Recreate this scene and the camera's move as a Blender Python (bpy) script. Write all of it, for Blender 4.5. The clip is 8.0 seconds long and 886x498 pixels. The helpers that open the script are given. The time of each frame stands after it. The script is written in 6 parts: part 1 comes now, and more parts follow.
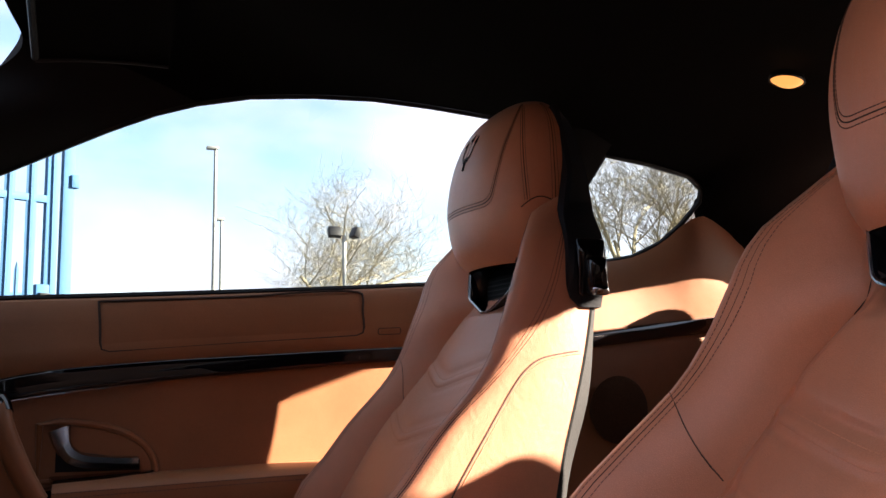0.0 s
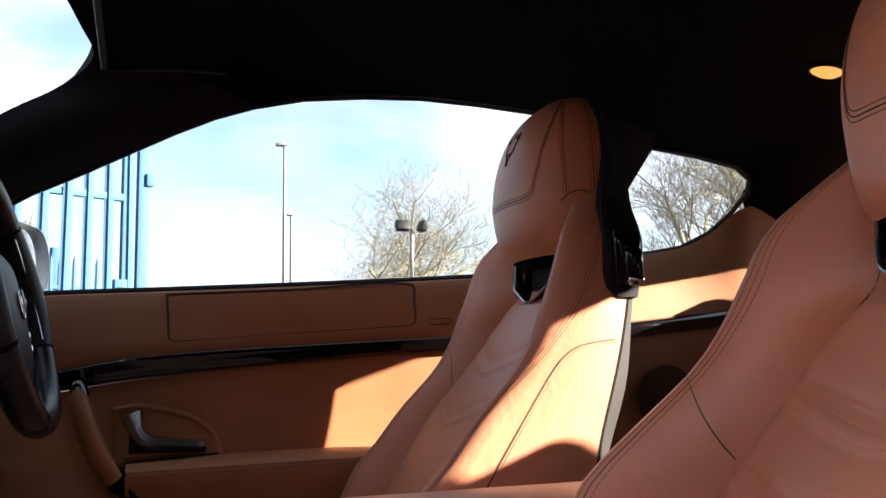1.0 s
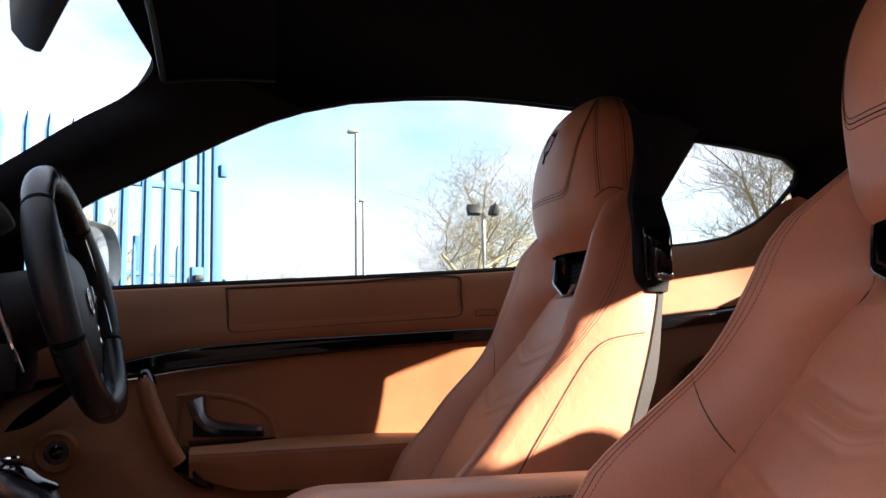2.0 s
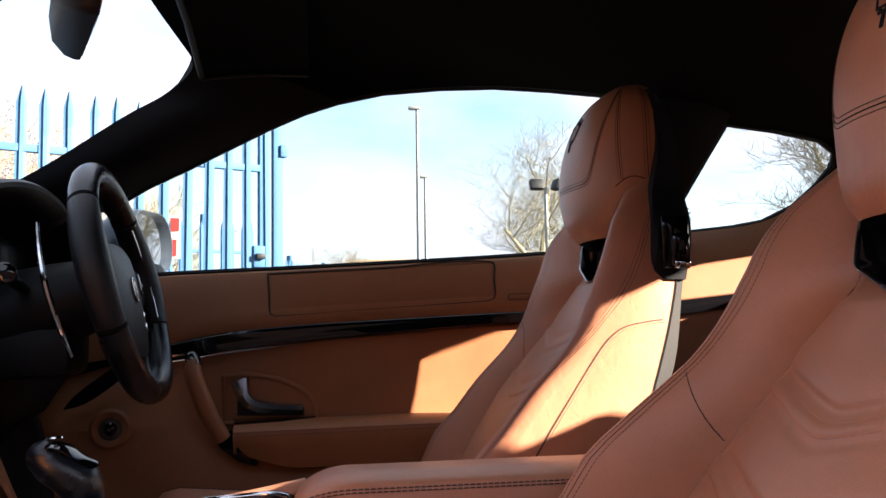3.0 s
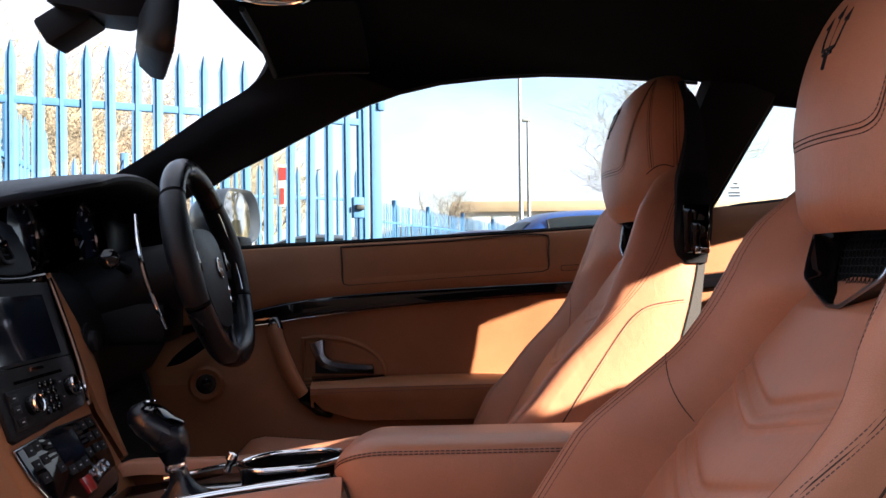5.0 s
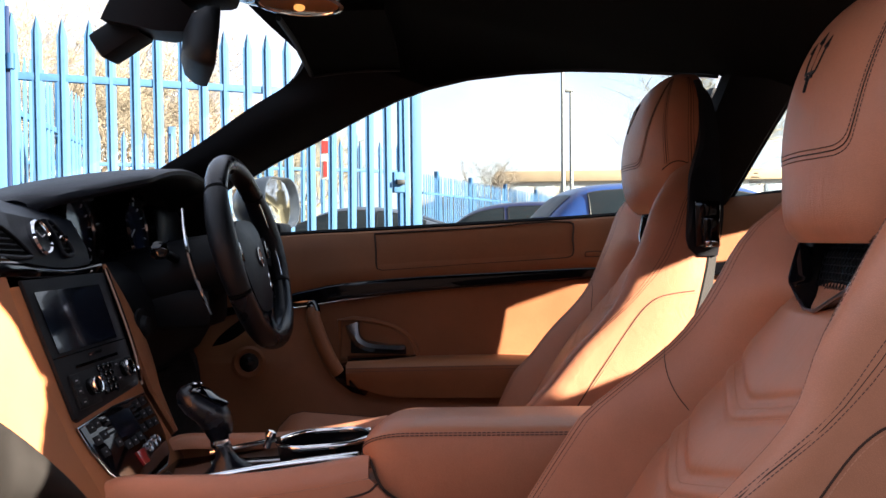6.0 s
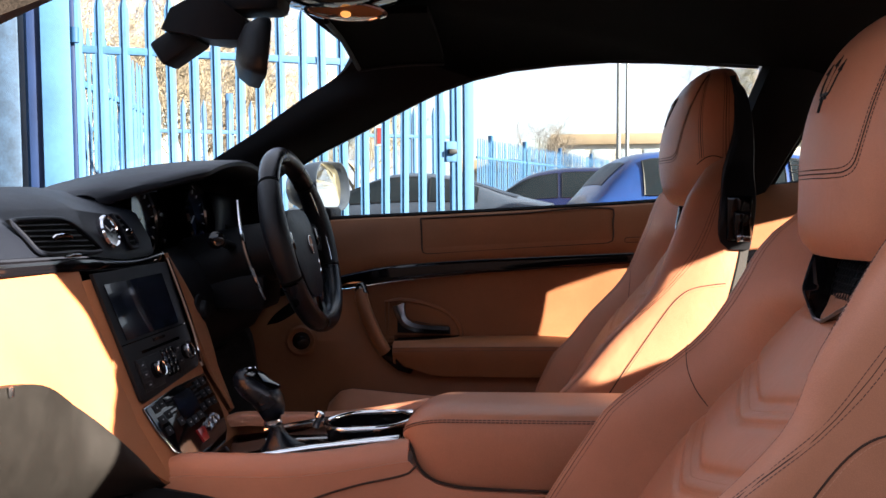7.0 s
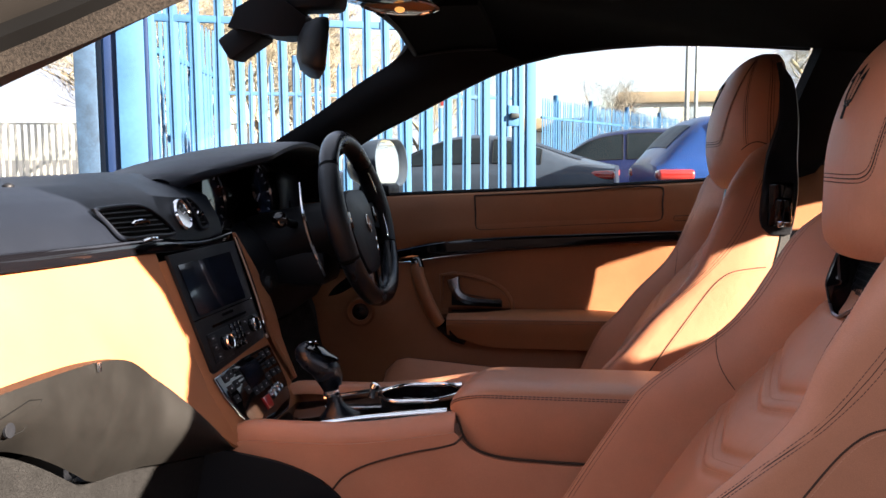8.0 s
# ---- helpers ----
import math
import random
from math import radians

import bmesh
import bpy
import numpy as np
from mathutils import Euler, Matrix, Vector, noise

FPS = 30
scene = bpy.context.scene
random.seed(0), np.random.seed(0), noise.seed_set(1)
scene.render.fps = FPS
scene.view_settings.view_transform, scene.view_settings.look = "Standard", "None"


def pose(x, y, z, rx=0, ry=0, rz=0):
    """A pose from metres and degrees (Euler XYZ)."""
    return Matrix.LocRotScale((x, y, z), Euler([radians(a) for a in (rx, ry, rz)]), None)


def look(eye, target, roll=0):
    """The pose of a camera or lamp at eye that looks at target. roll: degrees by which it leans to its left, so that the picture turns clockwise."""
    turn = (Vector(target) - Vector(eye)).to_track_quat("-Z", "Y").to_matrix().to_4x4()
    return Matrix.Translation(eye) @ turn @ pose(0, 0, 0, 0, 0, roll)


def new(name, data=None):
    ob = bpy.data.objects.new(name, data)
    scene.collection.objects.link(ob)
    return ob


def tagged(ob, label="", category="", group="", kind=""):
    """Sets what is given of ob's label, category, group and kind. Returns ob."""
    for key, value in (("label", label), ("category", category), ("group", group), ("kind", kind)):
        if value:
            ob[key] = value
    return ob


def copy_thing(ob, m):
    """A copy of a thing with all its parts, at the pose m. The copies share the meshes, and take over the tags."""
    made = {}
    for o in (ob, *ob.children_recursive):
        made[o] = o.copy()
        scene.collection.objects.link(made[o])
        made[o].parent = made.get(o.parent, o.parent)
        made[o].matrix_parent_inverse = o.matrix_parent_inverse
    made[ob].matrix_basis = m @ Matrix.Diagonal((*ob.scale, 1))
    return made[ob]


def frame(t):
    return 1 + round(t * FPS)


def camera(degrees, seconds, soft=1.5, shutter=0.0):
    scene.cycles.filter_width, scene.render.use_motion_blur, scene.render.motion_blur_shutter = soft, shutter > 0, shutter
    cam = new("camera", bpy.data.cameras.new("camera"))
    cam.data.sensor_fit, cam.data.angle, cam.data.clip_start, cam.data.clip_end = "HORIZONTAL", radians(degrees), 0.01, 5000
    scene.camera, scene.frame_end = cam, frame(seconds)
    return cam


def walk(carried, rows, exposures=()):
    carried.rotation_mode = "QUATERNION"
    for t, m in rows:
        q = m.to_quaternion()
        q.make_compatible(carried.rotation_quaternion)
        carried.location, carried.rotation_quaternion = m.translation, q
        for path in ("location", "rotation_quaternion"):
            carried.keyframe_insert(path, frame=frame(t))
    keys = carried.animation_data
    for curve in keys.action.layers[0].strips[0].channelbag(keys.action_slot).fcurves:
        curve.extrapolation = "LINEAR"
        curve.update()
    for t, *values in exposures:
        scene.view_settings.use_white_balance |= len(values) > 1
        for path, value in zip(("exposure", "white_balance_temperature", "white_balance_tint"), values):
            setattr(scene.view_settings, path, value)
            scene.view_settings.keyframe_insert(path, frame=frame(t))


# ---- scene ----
cam = camera(53.5, 8.0)
PATH = [
    (0, (0.085, -0.816, 0.911), (0.817, 1.026, 1.181), -1.1),
    (0.5, (0.093, -0.842, 0.905), (0.761, 1.024, 1.172), -1.0),
    (1, (0.1, -0.878, 0.904), (0.686, 1.017, 1.16), -1.1),
    (1.5, (0.118, -0.911, 0.907), (0.625, 1.008, 1.15), -1.0),
    (2, (0.135, -0.948, 0.915), (0.56, 0.993, 1.137), -1.0),
    (3.5, (0.214, -1.034, 0.939), (0.43, 0.95, 1.075), -0.9),
    (4, (0.239, -1.074, 0.951), (0.391, 0.917, 1.054), -0.9),
    (4.5, (0.255, -1.114, 0.97), (0.347, 0.883, 1.04), -0.8),
    (6, (0.301, -1.249, 1.023), (0.239, 0.75, 0.992), -0.6),
    (6.5, (0.315, -1.282, 1.049), (0.2, 0.713, 0.979), -0.5),
    (7, (0.329, -1.317, 1.074), (0.143, 0.671, 0.959), -0.4),
    (7.5, (0.342, -1.35, 1.097), (0.083, 0.627, 0.938), -0.4),
    (8, (0.364, -1.39, 1.12), (0.033, 0.572, 0.912), -0.3),
]
walk(cam, [(t, look(e, g, r)) for t, e, g, r in PATH], exposures=[(0, 3.75, 6400, 20), (8, 3.75, 6400, 20)])

# ---- light ----
SUN_TRAVEL = Vector((-0.8786, 0.3285, -0.3469)).normalized()
sun = new("sun", bpy.data.lights.new("sun", "SUN"))
sun.data.energy, sun.data.angle, sun.data.color = 4.6, radians(0.6), (1.0, 0.88, 0.68)
sun.matrix_world = look((0, 0, 12), Vector((0, 0, 12)) + SUN_TRAVEL)

world = bpy.data.worlds.new("world")
scene.world = world
world.use_nodes = True
wn = world.node_tree
wn.nodes.clear()


def node(tree, kind, **values):
    n = tree.nodes.new(kind)
    for key, value in values.items():
        n.inputs[key].default_value = value
    return n


sky = wn.nodes.new("ShaderNodeTexSky")
sky.sky_type, sky.sun_disc = "NISHITA", False
sky.sun_elevation = math.asin(-SUN_TRAVEL.z)
sky.sun_rotation = math.atan2(-SUN_TRAVEL.x, -SUN_TRAVEL.y)
tc = wn.nodes.new("ShaderNodeTexCoord")
mp = wn.nodes.new("ShaderNodeMapping")
mp.inputs["Scale"].default_value = (1.0, 1.0, 2.4)
mp.inputs["Location"].default_value = (0.35, 0.2, 0.1)
cl = node(wn, "ShaderNodeTexNoise", Scale=2.3, Detail=7.0, Roughness=0.55)
ramp = wn.nodes.new("ShaderNodeValToRGB")
ramp.color_ramp.elements[0].position, ramp.color_ramp.elements[1].position = 0.38, 0.54
mixc = wn.nodes.new("ShaderNodeMix")
mixc.data_type = "RGBA"
# clouds are brighter towards the sun
aim = wn.nodes.new("ShaderNodeVectorMath")
aim.operation = "DOT_PRODUCT"
aim.inputs[1].default_value = -SUN_TRAVEL
toward = node(wn, "ShaderNodeMapRange")
toward.interpolation_type = "SMOOTHSTEP"
toward.inputs[1].default_value, toward.inputs[2].default_value = -0.8, 0.7
toward.inputs[3].default_value, toward.inputs[4].default_value = 2.3, 2.5
white = wn.nodes.new("ShaderNodeVectorMath")
white.operation = "SCALE"
white.inputs[0].default_value = (0.96, 1.0, 1.09)
wn.links.new(tc.outputs["Generated"], aim.inputs[0])
wn.links.new(aim.outputs["Value"], toward.inputs[0])
wn.links.new(toward.outputs[0], white.inputs["Scale"])
wn.links.new(white.outputs[0], mixc.inputs[7])
bg = node(wn, "ShaderNodeBackground", Strength=0.05)
out = wn.nodes.new("ShaderNodeOutputWorld")
wn.links.new(tc.outputs["Generated"], mp.inputs["Vector"])
wn.links.new(mp.outputs[0], cl.inputs["Vector"])
wn.links.new(cl.outputs[0], ramp.inputs[0])
wn.links.new(ramp.outputs[0], mixc.inputs[0])
blue = wn.nodes.new("ShaderNodeVectorMath")
blue.operation = "SCALE"
blue.inputs["Scale"].default_value = 0.72
wn.links.new(sky.outputs[0], blue.inputs[0])
wn.links.new(blue.outputs[0], mixc.inputs[6])
wn.links.new(mixc.outputs[2], bg.inputs["Color"])
wn.links.new(bg.outputs[0], out.inputs["Surface"])


# ---- materials ----
def material(name, color, rough=0.5, metal=0.0, vary=0.12, scale=6.0, fine=0.0, fine_scale=400.0, bump=0.0,
             coat=0.0, spec=0.5, sheen=0.0, transmission=0.0, glow=0.0, random_piece=0.0, voronoi=False, rough_vary=0.1, wrinkle=0.0):
    """Colour with broad blotches and fine grain, relief from the grain."""
    m = bpy.data.materials.new(name)
    m.use_nodes = True
    t = m.node_tree
    b = t.nodes["Principled BSDF"]
    b.inputs["Metallic"].default_value = metal
    b.inputs["Coat Weight"].default_value = coat
    b.inputs["Coat Roughness"].default_value = 0.04
    b.inputs["Specular IOR Level"].default_value = spec
    b.inputs["Sheen Weight"].default_value = sheen
    b.inputs["Transmission Weight"].default_value = transmission
    co = t.nodes.new("ShaderNodeTexCoord")
    big = node(t, "ShaderNodeTexNoise", Scale=scale, Detail=4.0, Roughness=0.6)
    t.links.new(co.outputs["Object"], big.inputs["Vector"])
    if voronoi:
        small = node(t, "ShaderNodeTexVoronoi", Scale=fine_scale)
        small.feature = "DISTANCE_TO_EDGE"
    else:
        small = node(t, "ShaderNodeTexNoise", Scale=fine_scale, Detail=3.0, Roughness=0.6)
    t.links.new(co.outputs["Object"], small.inputs["Vector"])
    ma = node(t, "ShaderNodeMapRange")
    ma.inputs[1].default_value, ma.inputs[2].default_value = 0.3, 0.7
    ma.inputs[3].default_value, ma.inputs[4].default_value = 1 - vary, 1 + vary
    t.links.new(big.outputs[0], ma.inputs[0])
    mb = node(t, "ShaderNodeMapRange")
    mb.inputs[1].default_value, mb.inputs[2].default_value = (0.0, 0.25) if voronoi else (0.3, 0.7)
    mb.inputs[3].default_value, mb.inputs[4].default_value = 1 - fine, 1 + fine
    t.links.new(small.outputs[0], mb.inputs[0])
    mul = t.nodes.new("ShaderNodeMath")
    mul.operation = "MULTIPLY"
    t.links.new(ma.outputs[0], mul.inputs[0])
    t.links.new(mb.outputs[0], mul.inputs[1])
    last = mul
    if random_piece:
        info = t.nodes.new("ShaderNodeObjectInfo")
        mr = node(t, "ShaderNodeMapRange")
        mr.inputs[3].default_value, mr.inputs[4].default_value = 1 - random_piece, 1 + random_piece
        t.links.new(info.outputs["Random"], mr.inputs[0])
        last = t.nodes.new("ShaderNodeMath")
        last.operation = "MULTIPLY"
        t.links.new(mul.outputs[0], last.inputs[0])
        t.links.new(mr.outputs[0], last.inputs[1])
    sc = t.nodes.new("ShaderNodeVectorMath")
    sc.operation = "SCALE"
    sc.inputs[0].default_value = color
    t.links.new(last.outputs[0], sc.inputs["Scale"])
    t.links.new(sc.outputs[0], b.inputs["Base Color"])
    rr = node(t, "ShaderNodeMapRange")
    rr.inputs[3].default_value, rr.inputs[4].default_value = max(rough - rough_vary, 0.01), min(rough + rough_vary, 1)
    t.links.new(big.outputs[0], rr.inputs[0])
    t.links.new(rr.outputs[0], b.inputs["Roughness"])
    if bump:
        bp = node(t, "ShaderNodeBump", Strength=bump, Distance=0.001)
        t.links.new(small.outputs[0], bp.inputs["Height"])
        if wrinkle:
            mpw = t.nodes.new("ShaderNodeMapping")
            mpw.inputs["Scale"].default_value = (1.0, 2.2, 0.7)
            mpw.inputs["Rotation"].default_value = (0.5, 0.3, 0.4)
            cre = node(t, "ShaderNodeTexNoise", Scale=42.0, Detail=5.0, Roughness=0.62, Distortion=0.9)
            t.links.new(co.outputs["Object"], mpw.inputs["Vector"])
            t.links.new(mpw.outputs[0], cre.inputs["Vector"])
            bw = node(t, "ShaderNodeBump", Strength=wrinkle, Distance=0.004)
            t.links.new(cre.outputs[0], bw.inputs["Height"])
            t.links.new(bw.outputs[0], bp.inputs["Normal"])
        t.links.new(bp.outputs[0], b.inputs["Normal"])
    if glow:
        b.inputs["Emission Color"].default_value = (*color, 1)
        b.inputs["Emission Strength"].default_value = glow
    return m


TAN = (0.40, 0.167, 0.092)
leather = material("tan_leather", TAN, 0.42, vary=0.10, scale=9, fine=0.06, fine_scale=620, bump=0.28, voronoi=True, wrinkle=0.16, spec=0.45)
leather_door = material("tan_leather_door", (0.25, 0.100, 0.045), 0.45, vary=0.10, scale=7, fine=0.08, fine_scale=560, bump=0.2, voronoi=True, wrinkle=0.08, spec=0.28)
leather_dash = material("smooth_tan_dash_leather", (0.29, 0.110, 0.046), 0.5, vary=0.06, scale=6, fine=0.04, fine_scale=640, bump=0.12, voronoi=True, spec=0.18)
stitch_dark = material("dark_thread", (0.075, 0.033, 0.022), 0.7, vary=0.2)
stitch_tan = material("tan_thread", (0.42, 0.19, 0.11), 0.7, vary=0.2)
seam_dark = material("seam_gap", (0.035, 0.015, 0.008), 0.8)
black_plastic = material("black_plastic", (0.0066, 0.0074, 0.0094), 0.5, vary=0.15, fine=0.2, fine_scale=900, bump=0.3, spec=0.16)
black_soft = material("black_soft_dash", (0.0034, 0.0052, 0.0096), 0.48, vary=0.15, fine=0.2, fine_scale=900, bump=0.25, voronoi=True, spec=0.24)
speaker_cloth = material("brown_perforated_cloth", (0.055, 0.026, 0.014), 0.8, vary=0.2, fine=0.5, fine_scale=800, bump=0.4, spec=0.1)
black_leather = material("black_leather", (0.0045, 0.0058, 0.0095), 0.26, vary=0.2, fine=0.25, fine_scale=500, bump=0.3, voronoi=True, spec=0.42)
grip_leather = material("perforated_black_leather", (0.0042, 0.0053, 0.0082), 0.32, vary=0.15, fine=0.35, fine_scale=850, bump=0.5, voronoi=True, spec=0.34)
black_gloss = material("piano_black", (0.003, 0.003, 0.004), 0.07, vary=0.1, coat=0.25, rough_vary=0.03)
headlining = material("black_headlining", (0.0012, 0.0012, 0.0015), 0.95, vary=0.25, fine=0.3, fine_scale=1200, bump=0.5, spec=0.05)
pillar_cloth = material("pillar_cloth", (0.008, 0.008, 0.009), 0.9, vary=0.2, fine=0.3, fine_scale=1500, bump=0.5, spec=0.12)
pillar_foam = material("speckled_brown_foam", (0.013, 0.0105, 0.0085), 0.9, vary=0.2, scale=12, fine=0.75, fine_scale=420, bump=1.0, spec=0.15)
void_black = material("deep_black_recess", (0.003, 0.003, 0.003), 0.7, spec=0.08)
frame_paint = material("brown_grey_frame_paint", (0.010, 0.0088, 0.0078), 0.5, vary=0.15, spec=0.25)
seat_shell = material("grey_black_shell", (0.012, 0.012, 0.0117), 0.7, vary=0.15, fine=0.15, fine_scale=900, bump=0.4, spec=0.2)
chrome = material("chrome", (0.75, 0.75, 0.76), 0.09, 1.0, vary=0.04, rough_vary=0.04)
dark_chrome = material("dark_chrome", (0.10, 0.115, 0.14), 0.12, 1.0, vary=0.06, rough_vary=0.05)
satin_metal = material("satin_metal", (0.35, 0.36, 0.39), 0.25, 1.0, vary=0.08)
red_plastic = material("red_button", (0.30, 0.012, 0.012), 0.25, coat=0.5)
lid_material = material("grained_brown_grey_vinyl", (0.0042, 0.0039, 0.0034), 0.52, vary=0.25, scale=14, fine=0.15, fine_scale=700, bump=0.4, voronoi=True, spec=0.32)
carpet = material("black_carpet", (0.03, 0.03, 0.03), 1.0, vary=0.25, scale=30, fine=0.9, fine_scale=900, bump=1.0, spec=0.1)
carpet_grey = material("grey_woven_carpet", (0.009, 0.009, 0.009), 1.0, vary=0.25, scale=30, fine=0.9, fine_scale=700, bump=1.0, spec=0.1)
screen_glass = material("dark_screen", (0.006, 0.009, 0.016), 0.12, coat=0.6)
white_mark = material("grey_white_marking", (0.55, 0.56, 0.58), 0.5)
dial_face = material("dark_blue_dial", (0.008, 0.012, 0.026), 0.08)
blue_paint = material("light_blue_steel_paint", (0.027, 0.081, 0.166), 0.65, spec=0.2, vary=0.14, scale=3, fine=0.08, fine_scale=40, bump=0.1, random_piece=0.08)
blue_dark = material("blue_steel_paint_post", (0.013, 0.055, 0.130), 0.65, spec=0.2, vary=0.2, scale=3)
blue_grey = material("weathered_blue_grey_paint", (0.020, 0.045, 0.085), 0.7, vary=0.35, scale=9, fine=0.2, fine_scale=60)
asphalt = material("worn_asphalt", (0.055, 0.054, 0.052), 0.9, vary=0.25, scale=0.6, fine=0.4, fine_scale=60, bump=0.8)
bark = material("grey_brown_bark", (0.12, 0.100, 0.082), 0.9, vary=0.3, scale=4)
bark_brown = material("brown_twig_bark", (0.17, 0.145, 0.105), 0.9, vary=0.3, scale=4)
bark_yellow = material("yellow_green_bark", (0.21, 0.18, 0.115), 0.9, vary=0.3, scale=4)
# dark navy with the shade put into the colour, for the gate post plates
shaded_navy = material("shaded_navy_steel_paint", (0.004, 0.014, 0.050), 0.6, vary=0.2, scale=3, spec=0.2)
lamp_steel = material("galvanised_steel", (0.20, 0.21, 0.21), 0.5, 0.5)
brick_tan = material("tan_cladding", (0.27, 0.20, 0.13), 0.8, vary=0.15, scale=0.4)
wall_brick = material("dark_brick", (0.16, 0.09, 0.06), 0.85, vary=0.25, scale=3)
pale_panel = material("pale_rendered_panel", (0.42, 0.41, 0.38), 0.8, vary=0.08, scale=0.5)
car_grey = material("grey_metallic_paint", (0.022, 0.029, 0.043), 0.35, 0.1, coat=0.25, spec=0.3)
car_blue = material("bright_blue_metallic_paint", (0.008, 0.032, 0.13), 0.35, 0.1, coat=0.25, spec=0.3)
car_navy = material("navy_blue_paint", (0.004, 0.007, 0.035), 0.35, 0.1, coat=0.25, spec=0.3)
tyre_rubber = material("tyre_rubber", (0.02, 0.02, 0.02), 0.9)
tail_red = material("red_tail_lamp", (0.22, 0.012, 0.010), 0.15, coat=1.0)
tinted_screen = material("deep_tinted_screen", (0.010, 0.012, 0.018), 0.35, spec=0.04)
car_window = material("dark_car_glass", (0.008, 0.011, 0.014), 0.06, spec=0.09, rough_vary=0.03)
warm_glow = material("warm_lit_lens", (1.0, 0.42, 0.10), 0.3, glow=0.09)
amber_lens = material("amber_tinted_lens", (0.22, 0.10, 0.04), 0.12, coat=0.8)
far_window = material("pale_far_glazing", (0.22, 0.26, 0.30), 0.3)
mirror_glass = material("mirror_glass", (0.85, 0.87, 0.88), 0.02, 1.0, vary=0.0, rough_vary=0.01)
sign_red = material("faded_red_print", (0.20, 0.016, 0.014), 0.6)


def glass_material(name, tint):
    m = bpy.data.materials.new(name)
    m.use_nodes = True
    t = m.node_tree
    t.nodes.clear()
    tr = t.nodes.new("ShaderNodeBsdfTransparent")
    tr.inputs[0].default_value = (*tint, 1)
    gl = t.nodes.new("ShaderNodeBsdfGlossy")
    gl.inputs["Roughness"].default_value = 0.02
    lw = t.nodes.new("ShaderNodeLayerWeight")
    lw.inputs[0].default_value = 0.5
    pw = t.nodes.new("ShaderNodeMath")
    pw.operation = "POWER"
    pw.inputs[1].default_value = 6.0
    t.links.new(lw.outputs["Facing"], pw.inputs[0])
    fr = node(t, "ShaderNodeMapRange")
    fr.inputs[3].default_value, fr.inputs[4].default_value = 0.03, 0.6
    t.links.new(pw.outputs[0], fr.inputs[0])
    mx = t.nodes.new("ShaderNodeMixShader")
    o = t.nodes.new("ShaderNodeOutputMaterial")
    t.links.new(fr.outputs[0], mx.inputs[0])
    t.links.new(tr.outputs[0], mx.inputs[1])
    t.links.new(gl.outputs[0], mx.inputs[2])
    t.links.new(mx.outputs[0], o.inputs["Surface"])
    return m


clear_glass = glass_material("window_glass", (0.84, 0.89, 0.88))


# ---- builders ----
def part(name, bm, mat, parent=None, label="", smooth=True):
    """Links a bmesh as one mesh object under a thing or a part."""
    bmesh.ops.remove_doubles(bm, verts=bm.verts, dist=1e-6)
    bmesh.ops.recalc_face_normals(bm, faces=bm.faces)
    me = bpy.data.meshes.new(name)
    bm.to_mesh(me)
    bm.free()
    me.materials.append(mat)
    if smooth:
        me.shade_smooth()
        me.set_sharp_from_angle(angle=radians(38))
    ob = new(name, me)
    if parent is not None:
        ob.parent = parent
        ob.matrix_parent_inverse = parent.matrix_world.inverted()
    if label:
        ob["label"] = label
    return ob


def thing(name, base, label, category, group="", kind=""):
    ob = new(name)
    ob.empty_display_size = 0.05
    ob.matrix_world = Matrix.Translation(base)
    bpy.context.view_layer.update()
    return tagged(ob, label, category, group, kind)


def lerp_table(table, z):
    """Piecewise smooth value from rows of (key, value)."""
    if z <= table[0][0]:
        return table[0][1]
    for i, ((a, va), (b, vb)) in enumerate(zip(table, table[1:])):
        if z <= b:
            u = (z - a) / (b - a)
            ma = (vb - table[i - 1][1]) / (b - table[i - 1][0]) if i else (vb - va) / (b - a)
            mb = (table[i + 2][1] - va) / (table[i + 2][0] - a) if i + 2 < len(table) else (vb - va) / (b - a)
            h = b - a
            return ((2 * u**3 - 3 * u**2 + 1) * va + (u**3 - 2 * u**2 + u) * h * ma
                    + (-2 * u**3 + 3 * u**2) * vb + (u**3 - u**2) * h * mb)
    return table[-1][1]


def smooth_line(pts, n):
    """n + 1 points along a smooth curve through pts."""
    pts = [Vector(p) for p in pts]
    along = [0.0]
    for a, b in zip(pts, pts[1:]):
        along.append(along[-1] + (b - a).length)
    cols = [[(s, p[i]) for s, p in zip(along, pts)] for i in range(3)]
    return [Vector(lerp_table(c, along[-1] * k / n) for c in cols) for k in range(n + 1)]


def grid_mesh(rows, close_u=False, thick=0.0, bm=None, away=None):
    """A surface through rows of points; thick gives it a second skin on the side of away."""
    bm = bm or bmesh.new()
    vs = [[bm.verts.new(p) for p in r] for r in rows]
    faces = []
    for a, b in zip(vs, vs[1:]):
        n = len(a)
        for i in range(n if close_u else n - 1):
            j = (i + 1) % n
            try:
                faces.append(bm.faces.new((a[i], a[j], b[j], b[i])))
            except ValueError:
                pass
    if thick:
        bmesh.ops.recalc_face_normals(bm, faces=bm.faces)
        bm.normal_update()
        vs = bm.verts[:]
        mid = sum((v.co for v in vs), Vector()) / len(vs)
        away = Vector(away) if away is not None else mid - Vector((0.2, 0, 0.95))
        sign = 1 if sum(v.normal.dot(away) for v in vs) > 0 else -1
        rim = [e for e in bm.edges if len(e.link_faces) == 1]
        twin = {v: bm.verts.new(v.co + v.normal * sign * thick) for v in vs}
        for f in faces:
            bm.faces.new([twin[v] for v in reversed(f.verts[:])])
        for e in rim:
            a, b = e.verts
            try:
                bm.faces.new((a, b, twin[b], twin[a]))
            except ValueError:
                pass
    return bm


